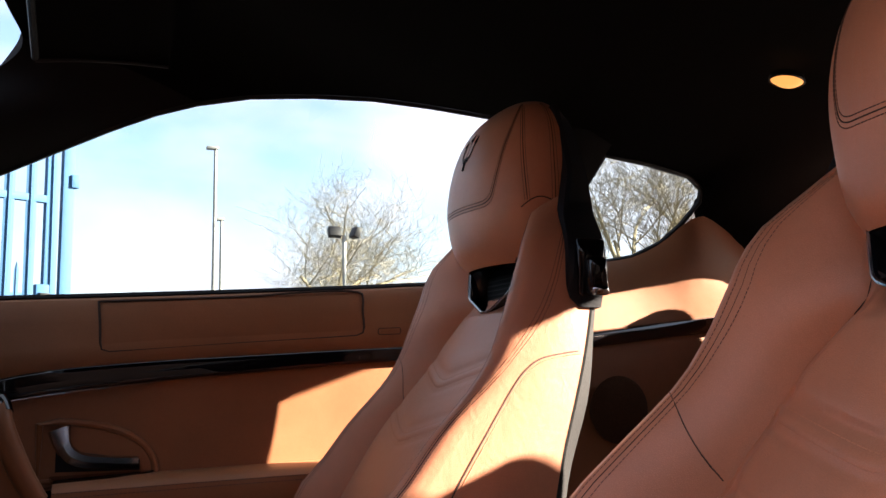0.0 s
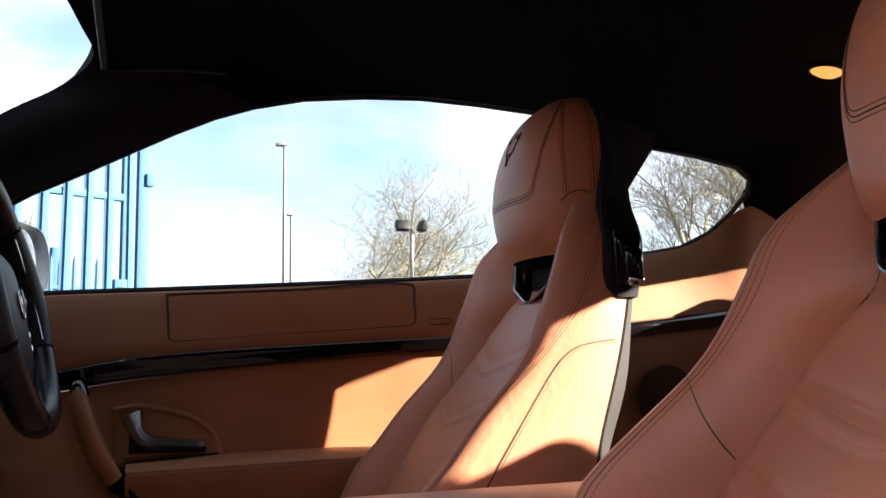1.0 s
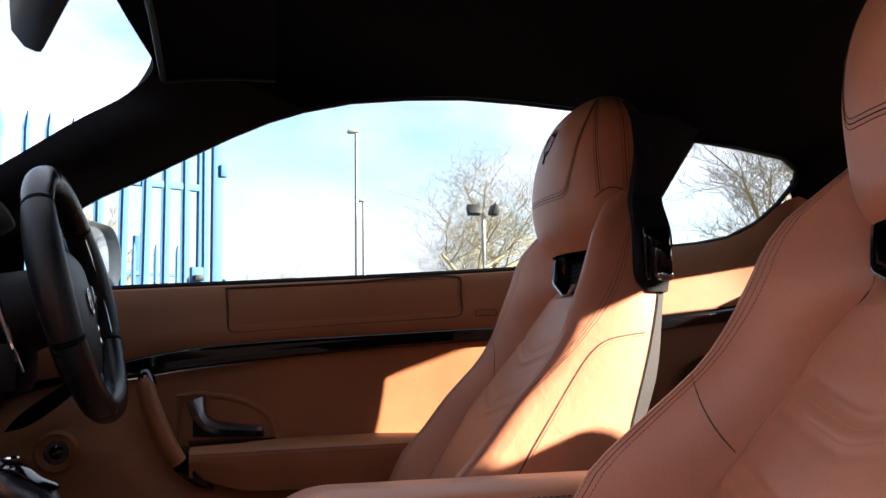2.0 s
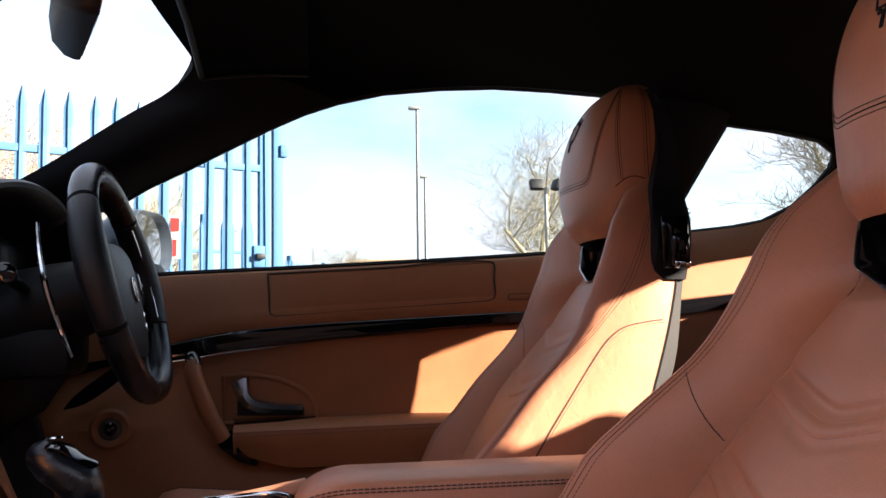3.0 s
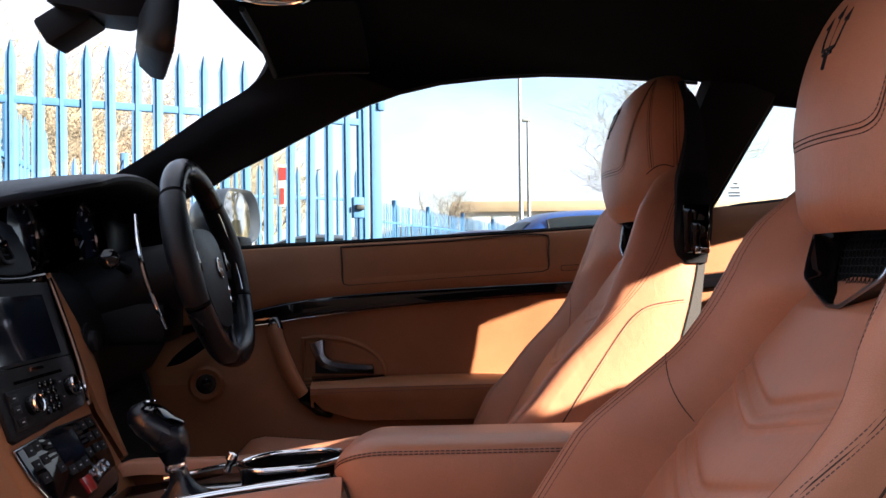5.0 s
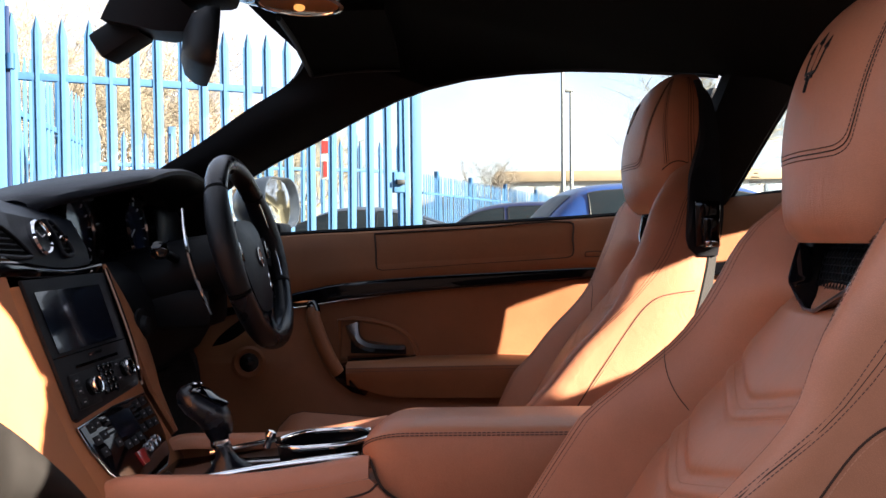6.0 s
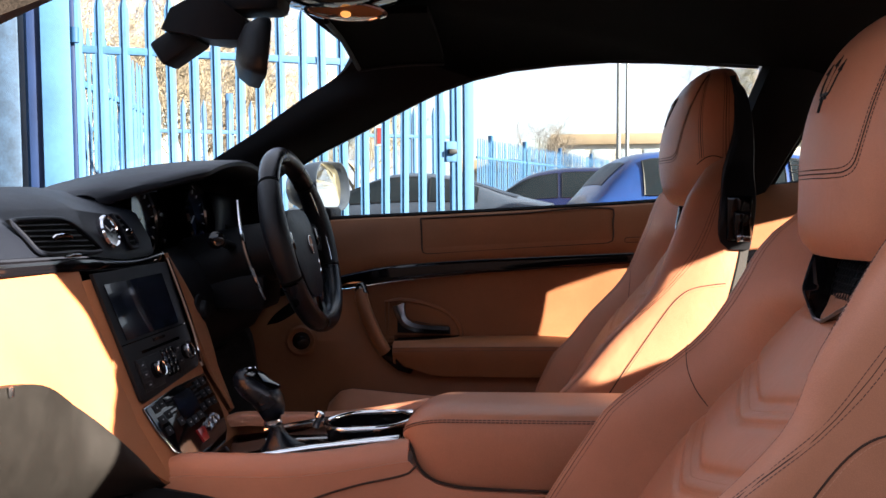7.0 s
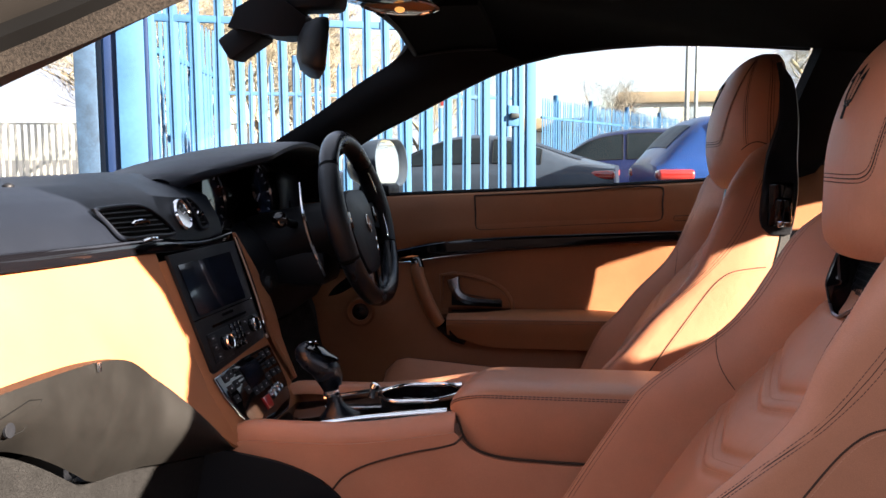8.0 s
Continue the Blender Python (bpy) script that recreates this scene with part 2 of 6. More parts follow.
def tube(pts, r, sides=8, bm=None, close=False, cap=True, squash=1.0):
    bm = bm or bmesh.new()
    pts = [Vector(p) for p in pts]
    rings = []
    n = len(pts)
    side = None
    for i, p in enumerate(pts):
        d = (pts[(i + 1) % n] - pts[i - 1]) if close else (pts[min(i + 1, n - 1)] - pts[max(i - 1, 0)])
        d.normalize()
        if side is None:
            side = d.cross(Vector((0, 0, 1)) if abs(d.z) < 0.95 else Vector((0, 1, 0)))
        a = (side - d * side.dot(d)).normalized()
        side = a
        b = a.cross(d).normalized()
        rad = r(i / (n - 1)) if callable(r) else r
        rings.append([bm.verts.new(p + (a * math.cos(q) + b * math.sin(q) * squash) * rad)
                      for q in (2 * math.pi * k / sides for k in range(sides))])
    for i in range(n if close else n - 1):
        a, b = rings[i], rings[(i + 1) % n]
        for k in range(sides):
            bm.faces.new((a[k], a[(k + 1) % sides], b[(k + 1) % sides], b[k]))
    if cap and not close:
        bm.faces.new(rings[0])
        bm.faces.new(rings[-1])
    return bm


def box(lo, hi, bevel=0.0, seg=2, m=None, bm=None):
    fresh = bmesh.new()
    bmesh.ops.create_cube(fresh, size=1.0)
    lo, hi = Vector(lo), Vector(hi)
    for v in fresh.verts:
        v.co = Vector(((lo[i] + hi[i]) / 2 + v.co[i] * (hi[i] - lo[i])) for i in range(3))
    if bevel:
        bmesh.ops.bevel(fresh, geom=fresh.edges[:], offset=bevel, segments=seg, profile=0.5, affect="EDGES")
    if m is not None:
        bmesh.ops.transform(fresh, matrix=m, verts=fresh.verts)
    if bm is None:
        return fresh
    return join(bm, fresh)


def join(bm, other):
    me = bpy.data.meshes.new("tmp")
    other.to_mesh(me)
    other.free()
    bm.from_mesh(me)
    bpy.data.meshes.remove(me)
    return bm


def slab(outline, normal, depth, bevel=0.0, seg=2, bm=None):
    """A flat outline of points in space, given depth along normal."""
    fresh = bmesh.new()
    normal = Vector(normal).normalized()
    a = [fresh.verts.new(Vector(p)) for p in outline]
    b = [fresh.verts.new(Vector(p) + normal * depth) for p in outline]
    n = len(a)
    fresh.faces.new(a)
    top = fresh.faces.new(b)
    for i in range(n):
        fresh.faces.new((a[i], a[(i + 1) % n], b[(i + 1) % n], b[i]))
    bmesh.ops.recalc_face_normals(fresh, faces=fresh.faces)
    if bevel:
        bmesh.ops.bevel(fresh, geom=top.edges[:], offset=bevel, segments=seg, profile=0.5, affect="EDGES")
    return fresh if bm is None else join(bm, fresh)


def round_outline(w, h, r, seg=4):
    """A rounded rectangle about the origin, as 2D points."""
    pts = []
    for cx, cy, q in ((w / 2 - r, h / 2 - r, 0), (-w / 2 + r, h / 2 - r, 90), (-w / 2 + r, -h / 2 + r, 180), (w / 2 - r, -h / 2 + r, 270)):
        for k in range(seg + 1):
            a = radians(q + 90 * k / seg)
            pts.append((cx + r * math.cos(a), cy + r * math.sin(a)))
    return pts


def lathe(profile, m=None, sides=24, bm=None, cap=True):
    """Rows of (radius, height) turned about z, then moved by m."""
    fresh = bmesh.new()
    rings = [[fresh.verts.new((r * math.cos(2 * math.pi * k / sides), r * math.sin(2 * math.pi * k / sides), h)) for k in range(sides)]
             for r, h in profile]
    for a, b in zip(rings, rings[1:]):
        for k in range(sides):
            fresh.faces.new((a[k], a[(k + 1) % sides], b[(k + 1) % sides], b[k]))
    if cap:
        fresh.faces.new(rings[0])
        fresh.faces.new(rings[-1])
    if m is not None:
        bmesh.ops.transform(fresh, matrix=m, verts=fresh.verts)
    return fresh if bm is None else join(bm, fresh)


def stitches(line, r=0.0009, length=0.0055, gap=0.003, lift=(0, 0, 0), bm=None):
    """A run of separate stitches along a line of points."""
    bm = bm or bmesh.new()
    pts = [Vector(p) + Vector(lift) for p in line]
    along = [0.0]
    for a, b in zip(pts, pts[1:]):
        along.append(along[-1] + (b - a).length)

    def place(s):
        for i in range(len(along) - 1):
            if s <= along[i + 1]:
                u = (s - along[i]) / max(along[i + 1] - along[i], 1e-9)
                return pts[i].lerp(pts[i + 1], u)
        return pts[-1]

    s = 0.0
    while s + length < along[-1]:
        tube([place(s), place(s + length)], r, sides=4, bm=bm)
        s += length + gap
    return bm


def frame_of(origin, along, normal):
    """A pose whose x runs along, whose z is the normal."""
    z = Vector(normal).normalized()
    x = Vector(along)
    x = (x - z * x.dot(z)).normalized()
    y = z.cross(x)
    m = Matrix((x, y, z)).transposed().to_4x4()
    m.translation = Vector(origin)
    return m


# ---- cabin shell of the car ----
def glass_y(z):
    """How far out the side glass stands at a height."""
    return 0.705 - (z - 1.04) * 0.635


def mirrored(bm_rows, side):
    return [[Vector((p[0], p[1] * side, p[2])) for p in r] for r in bm_rows]


SIDE_EDGE = [(-0.30, 1.075), (-0.20, 1.135), (-0.118, 1.178), (-0.05, 1.207), (0.04, 1.248), (0.10, 1.275), (0.16, 1.299), (0.22, 1.317), (0.30, 1.333),
             (0.40, 1.342), (0.50, 1.346), (0.60, 1.343), (0.70, 1.337), (0.80, 1.330), (0.90, 1.305), (0.951, 1.295), (1.05, 1.287),
             (1.147, 1.272), (1.185, 1.252), (1.198, 1.212), (1.26, 1.160), (1.46, 1.07)]
INNER_EDGE = [(-0.47, 0.56, 1.085), (-0.40, 0.55, 1.127), (-0.34, 0.545, 1.165), (-0.25, 0.53, 1.215), (-0.14, 0.51, 1.283), (-0.075, 0.50, 1.318),
              (-0.030, 0.475, 1.346), (-0.018, 0.45, 1.365), (-0.030, 0.40, 1.381), (-0.045, 0.30, 1.392), (-0.055, 0.20, 1.400), (-0.06, 0.10, 1.404), (-0.06, 0.0, 1.405),
              (0.20, 0, 1.408), (0.50, 0, 1.405), (0.70, 0, 1.392), (0.85, 0, 1.375), (1.0, 0, 1.352), (1.12, 0, 1.33), (1.22, 0, 1.312), (1.30, 0, 1.295), (1.38, 0.0, 1.275)]


def by_station(table, u, i):
    return lerp_table([(k, p[i]) for k, p in enumerate(table)], u)


def ease(a, b, u):
    u = min(1.0, max(0.0, (u - a) / (b - a)))
    return u * u * (3 - 2 * u)


for side, tag in ((1, "driver"), (-1, "passenger")):
    rows = []
    for k in range((len(SIDE_EDGE) - 1) * 4 + 1):
        i = k / 4
        x, z = by_station(SIDE_EDGE, i, 0), by_station(SIDE_EDGE, i, 1)
        c = (by_station(INNER_EDGE, i, 0), max(0.0, by_station(INNER_EDGE, i, 1)), by_station(INNER_EDGE, i, 2))
        s = Vector((x, glass_y(z) + (0.004 if x < 1.19 else 0.02), z + (0.006 if x < 0.85 else 0.0)))
        if i > 20:
            s.y += (0.58 - s.y) * (i - 20)
        c = Vector(c)
        r = []
        for k in range(13):
            f = k / 12
            p = s.lerp(c, f)
            low, high = 1 - ease(4.5, 6.5, i), ease(7.5, 9.5, i)
            bow = math.sin(math.pi * f)
            p.y -= 0.035 * bow * low
            p.z += -0.004 * bow * low + 0.012 * bow * (1 - low) * (1 - high)
            p.z += high * (c.z - s.z) * (1 - (1 - f) ** (2.2 + ease(17, 20, i) + 2.8 * ease(20, 21, i)) - f)
            if side < 0:
                p.x -= (0.06 * (1 - f) + 0.02) * (1 - ease(7, 8.5, i))
                p.z += 0.012 * (1 - ease(5, 7, i))
            r.append(p)
        rows.append(r)
    pillar = rows[:29]
    roof = rows[28:]
    ob = part("a_pillar_trim", grid_mesh(mirrored(pillar, side), thick=0.022, away=(-0.3, side, 0.3)), pillar_cloth if side > 0 else pillar_foam)
    tagged(ob, "black cloth-covered windscreen pillar trim" if side > 0 else "dark textured windscreen pillar beside the open door", "pillar trim", kind="structure")
    ob = part("ceiling", grid_mesh(mirrored(roof, side), thick=0.018, away=(0, 0, 1)), headlining)
    tagged(ob, "black fabric headlining under the roof", "ceiling", kind="structure")

    if side < 0:
        # body frame outside the pillar, beside the open door
        seal, frame_rows = [], []
        for r in pillar:
            p = Vector((r[0].x, -r[0].y, r[0].z))
            seal.append([p + Vector((0, -0.002, 0.022)), p + Vector((0, -0.012, 0.032)), p + Vector((0, -0.008, 0.046))])
            frame_rows.append([p + Vector((0, -0.004, 0.042)), p + Vector((-0.01, -0.022, 0.052)), p + Vector((-0.02, -0.03, 0.08)), p + Vector((-0.04, -0.02, 0.12))])
        frame_ob = thing("door_frame", frame_rows[14][0], "brown-grey painted door frame with black rubber seal", "door frame", kind="structure")
        part("frame_skin", grid_mesh(frame_rows, thick=0.01, away=(0, 1, 0)), frame_paint, frame_ob)
        part("rubber_seal", grid_mesh(seal, thick=0.004, away=(0, 1, 0)), void_black, frame_ob, "black rubber door seal")

        # outer roof rail, added out of view to keep sun off the dash top
        rail = []
        for r in roof[:30]:
            p = Vector((r[0].x, -r[0].y, r[0].z))
            rail.append([p + Vector((0, 0.002, 0.004)), p + Vector((0, -0.016, -0.002)), p + Vector((0, -0.036, 0.004)), p + Vector((0, -0.044, 0.030)), p + Vector((0, -0.028, 0.060))])
        part("roof_rail", grid_mesh(rail, thick=0.006, away=(0, 1, 0.4)), frame_paint, frame_ob, "dark roof rail added over the open door to shade the dash")

    # b pillar between the door glass and the quarter glass
    rows = []
    for k in range(9):
        z = 1.05 + (1.352 - 1.05) * k / 8
        xf = (0.728 if side > 0 else 0.830) + (z - 1.065) * 0.285
        xr = (0.853 if side > 0 else 0.885) + (z - 1.065) * 0.43
        y = glass_y(z) - 0.012
        rows.append([Vector((xf, y + 0.02, z)), Vector((xf + 0.012, y - 0.012, z)), Vector(((xf + xr) / 2, y - 0.028, z)), Vector((xr - 0.012, y - 0.012, z)), Vector((xr, y + 0.02, z))])
    ob = part("b_pillar_trim", grid_mesh(mirrored(rows, side), thick=0.012), pillar_cloth)
    tagged(ob, "black pillar trim behind the door glass", "pillar trim", kind="structure")

    # quarter panel below the quarter glass
    TOP = [(0.76, 1.085), (0.86, 1.098), (0.93, 1.104), (1.01, 1.112), (1.075, 1.124), (1.13, 1.152), (1.165, 1.185), (1.20, 1.203), (1.26, 1.184), (1.40, 1.13), (1.55, 1.09)]
    if side < 0:
        TOP = [(x, z - 0.02) for x, z in TOP if x > 0.8]
    line = smooth_line([(x, glass_y(z) - 0.004, z) for x, z in TOP], 30)
    rows = []
    for p in line:
        r = [p]
        zt = 0.978 + (p.x - 0.974) * 0.10
        for f in (0.12, 0.3, 0.5, 0.75, 1.0):
            z = p.z + (zt - p.z) * f
            r.append(Vector((p.x, p.y + (0.615 - p.y) * f ** 0.8 - 0.006 * math.sin(math.pi * f), z)))
        rows.append(r)
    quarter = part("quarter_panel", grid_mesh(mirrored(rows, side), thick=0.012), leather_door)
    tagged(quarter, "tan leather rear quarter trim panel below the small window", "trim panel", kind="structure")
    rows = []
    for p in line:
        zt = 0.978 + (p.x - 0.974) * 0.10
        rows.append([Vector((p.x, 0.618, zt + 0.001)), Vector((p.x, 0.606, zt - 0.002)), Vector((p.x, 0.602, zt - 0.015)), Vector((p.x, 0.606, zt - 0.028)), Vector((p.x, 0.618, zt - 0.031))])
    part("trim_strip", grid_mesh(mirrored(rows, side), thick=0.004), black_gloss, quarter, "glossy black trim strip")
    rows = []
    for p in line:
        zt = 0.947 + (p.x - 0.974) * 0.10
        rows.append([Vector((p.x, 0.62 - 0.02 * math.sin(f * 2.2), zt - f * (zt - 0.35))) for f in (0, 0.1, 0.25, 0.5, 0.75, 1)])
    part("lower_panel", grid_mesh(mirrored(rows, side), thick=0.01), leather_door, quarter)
    part("speaker_grille", lathe([(0.058, -0.004), (0.062, 0.004), (0.055, 0.007), (0.0005, 0.009)], frame_of((0.99, 0.6 * side, 0.83), (1, 0, 0), (0, -side, 0)), 32), speaker_cloth, quarter, "round dark speaker grille")

    # quarter glass with a black edge
    ring = [(0.951, 1.295), (1.05, 1.287), (1.147, 1.272), (1.185, 1.252), (1.191, 1.228), (1.165, 1.187), (1.129, 1.151), (1.073, 1.123), (1.01, 1.112), (0.93, 1.104), (0.866, 1.098)]
    if side < 0:
        ring = [(x, z - 0.02) if z < 1.13 else (x, z) for x, z in ring]
    quarter_window = thing("window_quarter", (1.03, glass_y(1.1) * side, 1.1), "small fixed rear quarter window", "window", kind="structure")
    g = part("pane", slab([(x, (glass_y(z) + 0.008) * side, z) for x, z in ring], (0, side, 0.5), 0.004), clear_glass, quarter_window, smooth=False)
    g.visible_shadow = False
    if side > 0:
        for u, z, w in ((0.909, 1.148, 0.004), (0.909, 1.140, 0.009), (0.910, 1.130, 0.012), (0.912, 1.124, 0.012)):
            part("sticker_bar", box((u - w, glass_y(z) + 0.003, z - 0.0012), (u + w, glass_y(z) + 0.005, z + 0.0012)), white_mark, quarter_window)
    part("window_seal", tube([(x, (glass_y(z) + 0.004) * side, z) for x, z in ring], 0.0055, 6, close=True), black_plastic, quarter_window)

# windscreen, rear window
wind = thing("windscreen", (-0.6, 0, 1.09), "clear raked windscreen", "window", kind="structure")
rows = []
for k in range(9):
    f = k / 8
    rows.append([Vector((-1.02 + 0.96 * f - 0.06 * (1 - f) * 0 + 0.10 * abs(q) ** 2, q * (0.66 - 0.12 * f), 1.035 + 0.375 * f - 0.03 * q * q * f)) for q in (i / 6 for i in range(-6, 7))])
g = part("pane", grid_mesh(rows), clear_glass, wind)
g.visible_shadow = False
rear = thing("rear_window", (1.7, 0, 1.1), "sloping rear window", "window", kind="structure")
g = part("pane", grid_mesh([[Vector((1.385 + 0.655 * f, q * (0.48 + 0.06 * f), 1.275 - 0.24 * f - 0.03 * q * q)) for q in (-1, -0.5, 0, 0.5, 1)] for f in (0, 0.5, 1)]), clear_glass, rear)
g.visible_shadow = False
shelf = part("parcel_shelf", box((1.425, -0.62, 0.96), (2.05, 0.62, 1.0), 0.01), black_soft)
tagged(shelf, "black parcel shelf under the rear window", "shelf", kind="structure")
bulk = part("rear_bulkhead", box((1.46, -0.60, 0.30), (1.52, 0.60, 1.0), 0.02), black_soft)
tagged(bulk, "black bulkhead behind the rear seats", "bulkhead", kind="structure")
for s in (-1, 1):
    rear_seat = thing("passenger_chair", (1.2, 0.325 * s, 0.30), "tan leather rear seat, its rounded back shaped to block sun", "car seat", "rear seats")
    rows = []
    for k in range(43):
        q = k / 21 - 1
        y = s * (0.325 + 0.20 * q)
        # unseen back height set to shape the cast shade, raised on the passenger side
        top = 1.113 + (0.10 * ease(0.17, 0.22, abs(y)) if s < 0 else 0.0)
        r = [Vector((1.14, y, 0.52)), Vector((1.19, y, 0.70)), Vector((1.24, y, 0.88)), Vector((1.265, y, top - 0.10))]
        for j in range(1, 12):
            w = math.pi * j / 12
            r.append(Vector((1.365 - 0.10 * math.cos(w), y, top - 0.10 + 0.10 * math.sin(w))))
        r += [Vector((1.455, y, top - 0.12)), Vector((1.45, y, 0.52))]
        rows.append(r)
    bm = grid_mesh(rows)
    for r in (rows[0], rows[-1]):
        bm.faces.new([bm.verts.new(p) for p in r])
    part("backrest", bm, leather, rear_seat)
    part("cushion", box((0.80, 0.31 * s - 0.22, 0.34), (1.22, 0.31 * s + 0.22, 0.55), 0.05, 4), leather, rear_seat)
    part("seat_base", box((0.84, 0.31 * s - 0.20, 0.298), (1.40, 0.31 * s + 0.20, 0.40), 0.01), black_plastic, rear_seat)
floor = part("floor", box((-0.95, -0.66, 0.26), (1.45, 0.66, 0.30), 0.01), carpet)
tagged(floor, "dark carpeted car floor", "floor", kind="structure")
fire = part("firewall", box((-1.0, -0.66, 0.26), (-0.95, 0.66, 0.95), 0.01), black_plastic)
tagged(fire, "black front bulkhead of the footwell", "bulkhead", kind="structure")
cowl = part("cowl", box((-1.12, -0.72, 0.90), (-0.78, 0.72, 1.035), 0.02), black_plastic)
tagged(cowl, "black scuttle below the windscreen", "cowl", kind="structure")

# ---- driver's door ----
door = thing("door_driver", (0.1, 0.72, 0.42), "closed door trimmed in tan leather with glossy black strip", "door", kind="structure")
BELT = [(-0.55, 0.995), (-0.30, 1.012), (-0.11, 1.027), (0.10, 1.036), (0.30, 1.045), (0.52, 1.056), (0.62, 1.062), (0.80, 1.072)]
STRIP_TOP = [(-0.55, 0.775), (-0.35, 0.832), (-0.20, 0.872), (-0.083, 0.900), (0.010, 0.918), (0.160, 0.931), (0.30, 0.938), (0.555, 0.949), (0.80, 0.956)]
STRIP_LOW = [(-0.55, 0.774), (-0.35, 0.831), (-0.20, 0.867), (-0.15, 0.868), (-0.08, 0.867), (0.010, 0.881), (0.156, 0.896), (0.287, 0.907), (0.555, 0.924), (0.80, 0.932)]
XS = [-0.55 + 1.33 * i / 40 for i in range(41)]
rows = []
for x in XS:
    b, s = lerp_table(BELT, x), lerp_table(STRIP_TOP, x)
    rows.append([Vector((x, 0.722, b - 0.004)), Vector((x, 0.708, b)), Vector((x, 0.697, b - 0.004)), Vector((x, 0.690, b - 0.016)), Vector((x, 0.684, b - 0.04)),
                 Vector((x, 0.676, b + (s - b) * 0.7)), Vector((x, 0.672, s + 0.012)), Vector((x, 0.676, s))])
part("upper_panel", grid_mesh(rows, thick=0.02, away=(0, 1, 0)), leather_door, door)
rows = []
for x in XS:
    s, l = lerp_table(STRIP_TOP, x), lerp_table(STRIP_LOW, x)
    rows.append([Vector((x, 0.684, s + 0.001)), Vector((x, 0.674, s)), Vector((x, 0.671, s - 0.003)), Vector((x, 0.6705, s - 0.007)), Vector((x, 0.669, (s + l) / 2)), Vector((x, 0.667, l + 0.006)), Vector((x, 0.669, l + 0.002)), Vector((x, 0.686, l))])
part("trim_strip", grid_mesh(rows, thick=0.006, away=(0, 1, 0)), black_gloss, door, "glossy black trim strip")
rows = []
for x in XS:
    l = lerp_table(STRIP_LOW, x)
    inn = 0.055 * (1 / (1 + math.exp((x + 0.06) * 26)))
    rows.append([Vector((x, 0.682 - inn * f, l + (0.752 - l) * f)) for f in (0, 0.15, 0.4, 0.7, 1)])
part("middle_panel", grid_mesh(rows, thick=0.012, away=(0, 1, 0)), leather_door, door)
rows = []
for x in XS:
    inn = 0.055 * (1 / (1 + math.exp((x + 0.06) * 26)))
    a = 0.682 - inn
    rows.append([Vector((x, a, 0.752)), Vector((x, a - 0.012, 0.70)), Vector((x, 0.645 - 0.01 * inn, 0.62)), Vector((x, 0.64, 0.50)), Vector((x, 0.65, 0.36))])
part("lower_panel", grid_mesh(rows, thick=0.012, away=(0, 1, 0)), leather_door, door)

# black side trim of the footwell ahead of the door
side_trim = part("footwell_side_trim", slab(smooth_line([(-0.94, 0.60, 0.90), (-0.42, 0.602, 0.88), (-0.31, 0.604, 0.80), (-0.275, 0.606, 0.68), (-0.27, 0.608, 0.52), (-0.26, 0.61, 0.32)], 24) + [Vector((-0.94, 0.60, 0.32))], (0, 1, 0), 0.03), carpet)
tagged(side_trim, "black carpeted side trim of the footwell", "trim panel", kind="structure")

# armrest ledge
rows = []
for i in range(27):
    x = 0.035 + 0.72 * i / 26
    n = min(1.0, 0.35 + (x - 0.035) / 0.06)
    top = 0.752 + 0.006 * math.sin((x - 0.04) * 3)
    low = 0.70 - 0.03 * min(1, max(0, (x - 0.03) / 0.1))
    rows.append([Vector((x, 0.690, top + 0.004)), Vector((x, 0.65, top + 0.004)), Vector((x, 0.612, top)), Vector((x, 0.601, top - 0.008)), Vector((x, 0.598, top - 0.02)),
                 Vector((x, 0.603, (top + low) / 2)), Vector((x, 0.612, low + 0.008)), Vector((x, 0.66, low))])
arm = part("armrest", grid_mesh(rows, thick=0.01, away=(0, 1, -0.3)), leather_door, door, "padded tan leather armrest")
part("stitching", stitches([(r[3].x, r[3].y - 0.0015, r[3].z - 0.001) for r in rows], 0.0006, 0.0045, 0.0016), stitch_dark, arm)
part("stitching", stitches([(r[3].x, r[3].y - 0.002, r[3].z - 0.008) for r in rows], 0.0006, 0.0045, 0.0016), stitch_dark, arm)
part("end_cap", slab([(-0.005, 0.615, 0.742), (0.034, 0.605, 0.748), (0.045, 0.605, 0.715), (0.075, 0.607, 0.684), (0.045, 0.615, 0.69), (0.012, 0.62, 0.715)], (0, 1, 0), 0.05, 0), black_gloss, door, "glossy black filler piece")

# inset panel and its groove
def belt_panel(x, f):
    b = lerp_table(BELT, x)
    z = b - 0.006 + (-0.078) * f
    return Vector((x, 0.6935 - 0.017 * f ** 0.7, z))


edge = [(0.090, 0.02), (0.30, 0.02), (0.523, 0.02), (0.5255, 0.5), (0.526, 0.90), (0.520, 0.97), (0.510, 1.0), (0.30, 1.02), (0.112, 1.06), (0.100, 1.04), (0.095, 0.97), (0.093, 0.5)]
part("panel_groove", tube(smooth_line([belt_panel(x, f) + Vector((0, -0.0005, 0)) for x, f in edge + edge[:1]], 90)[:-1], 0.0022, 6, close=True), seam_dark, door, "dark shadow gap round the padded inset")
rows = [[belt_panel(0.098 + 0.422 * i / 20, f) + Vector((0, -0.003 * math.sin(math.pi * min(1, max(0, f))) ** 0.4, 0)) for f in (0.06, 0.2, 0.4, 0.6, 0.8, 0.97)] for i in range(21)]
part("inset_panel", grid_mesh(rows, thick=0.004, away=(0, 1, 0)), leather_door, door, "padded tan leather inset panel")
o = round_outline(0.042, 0.011, 0.004)
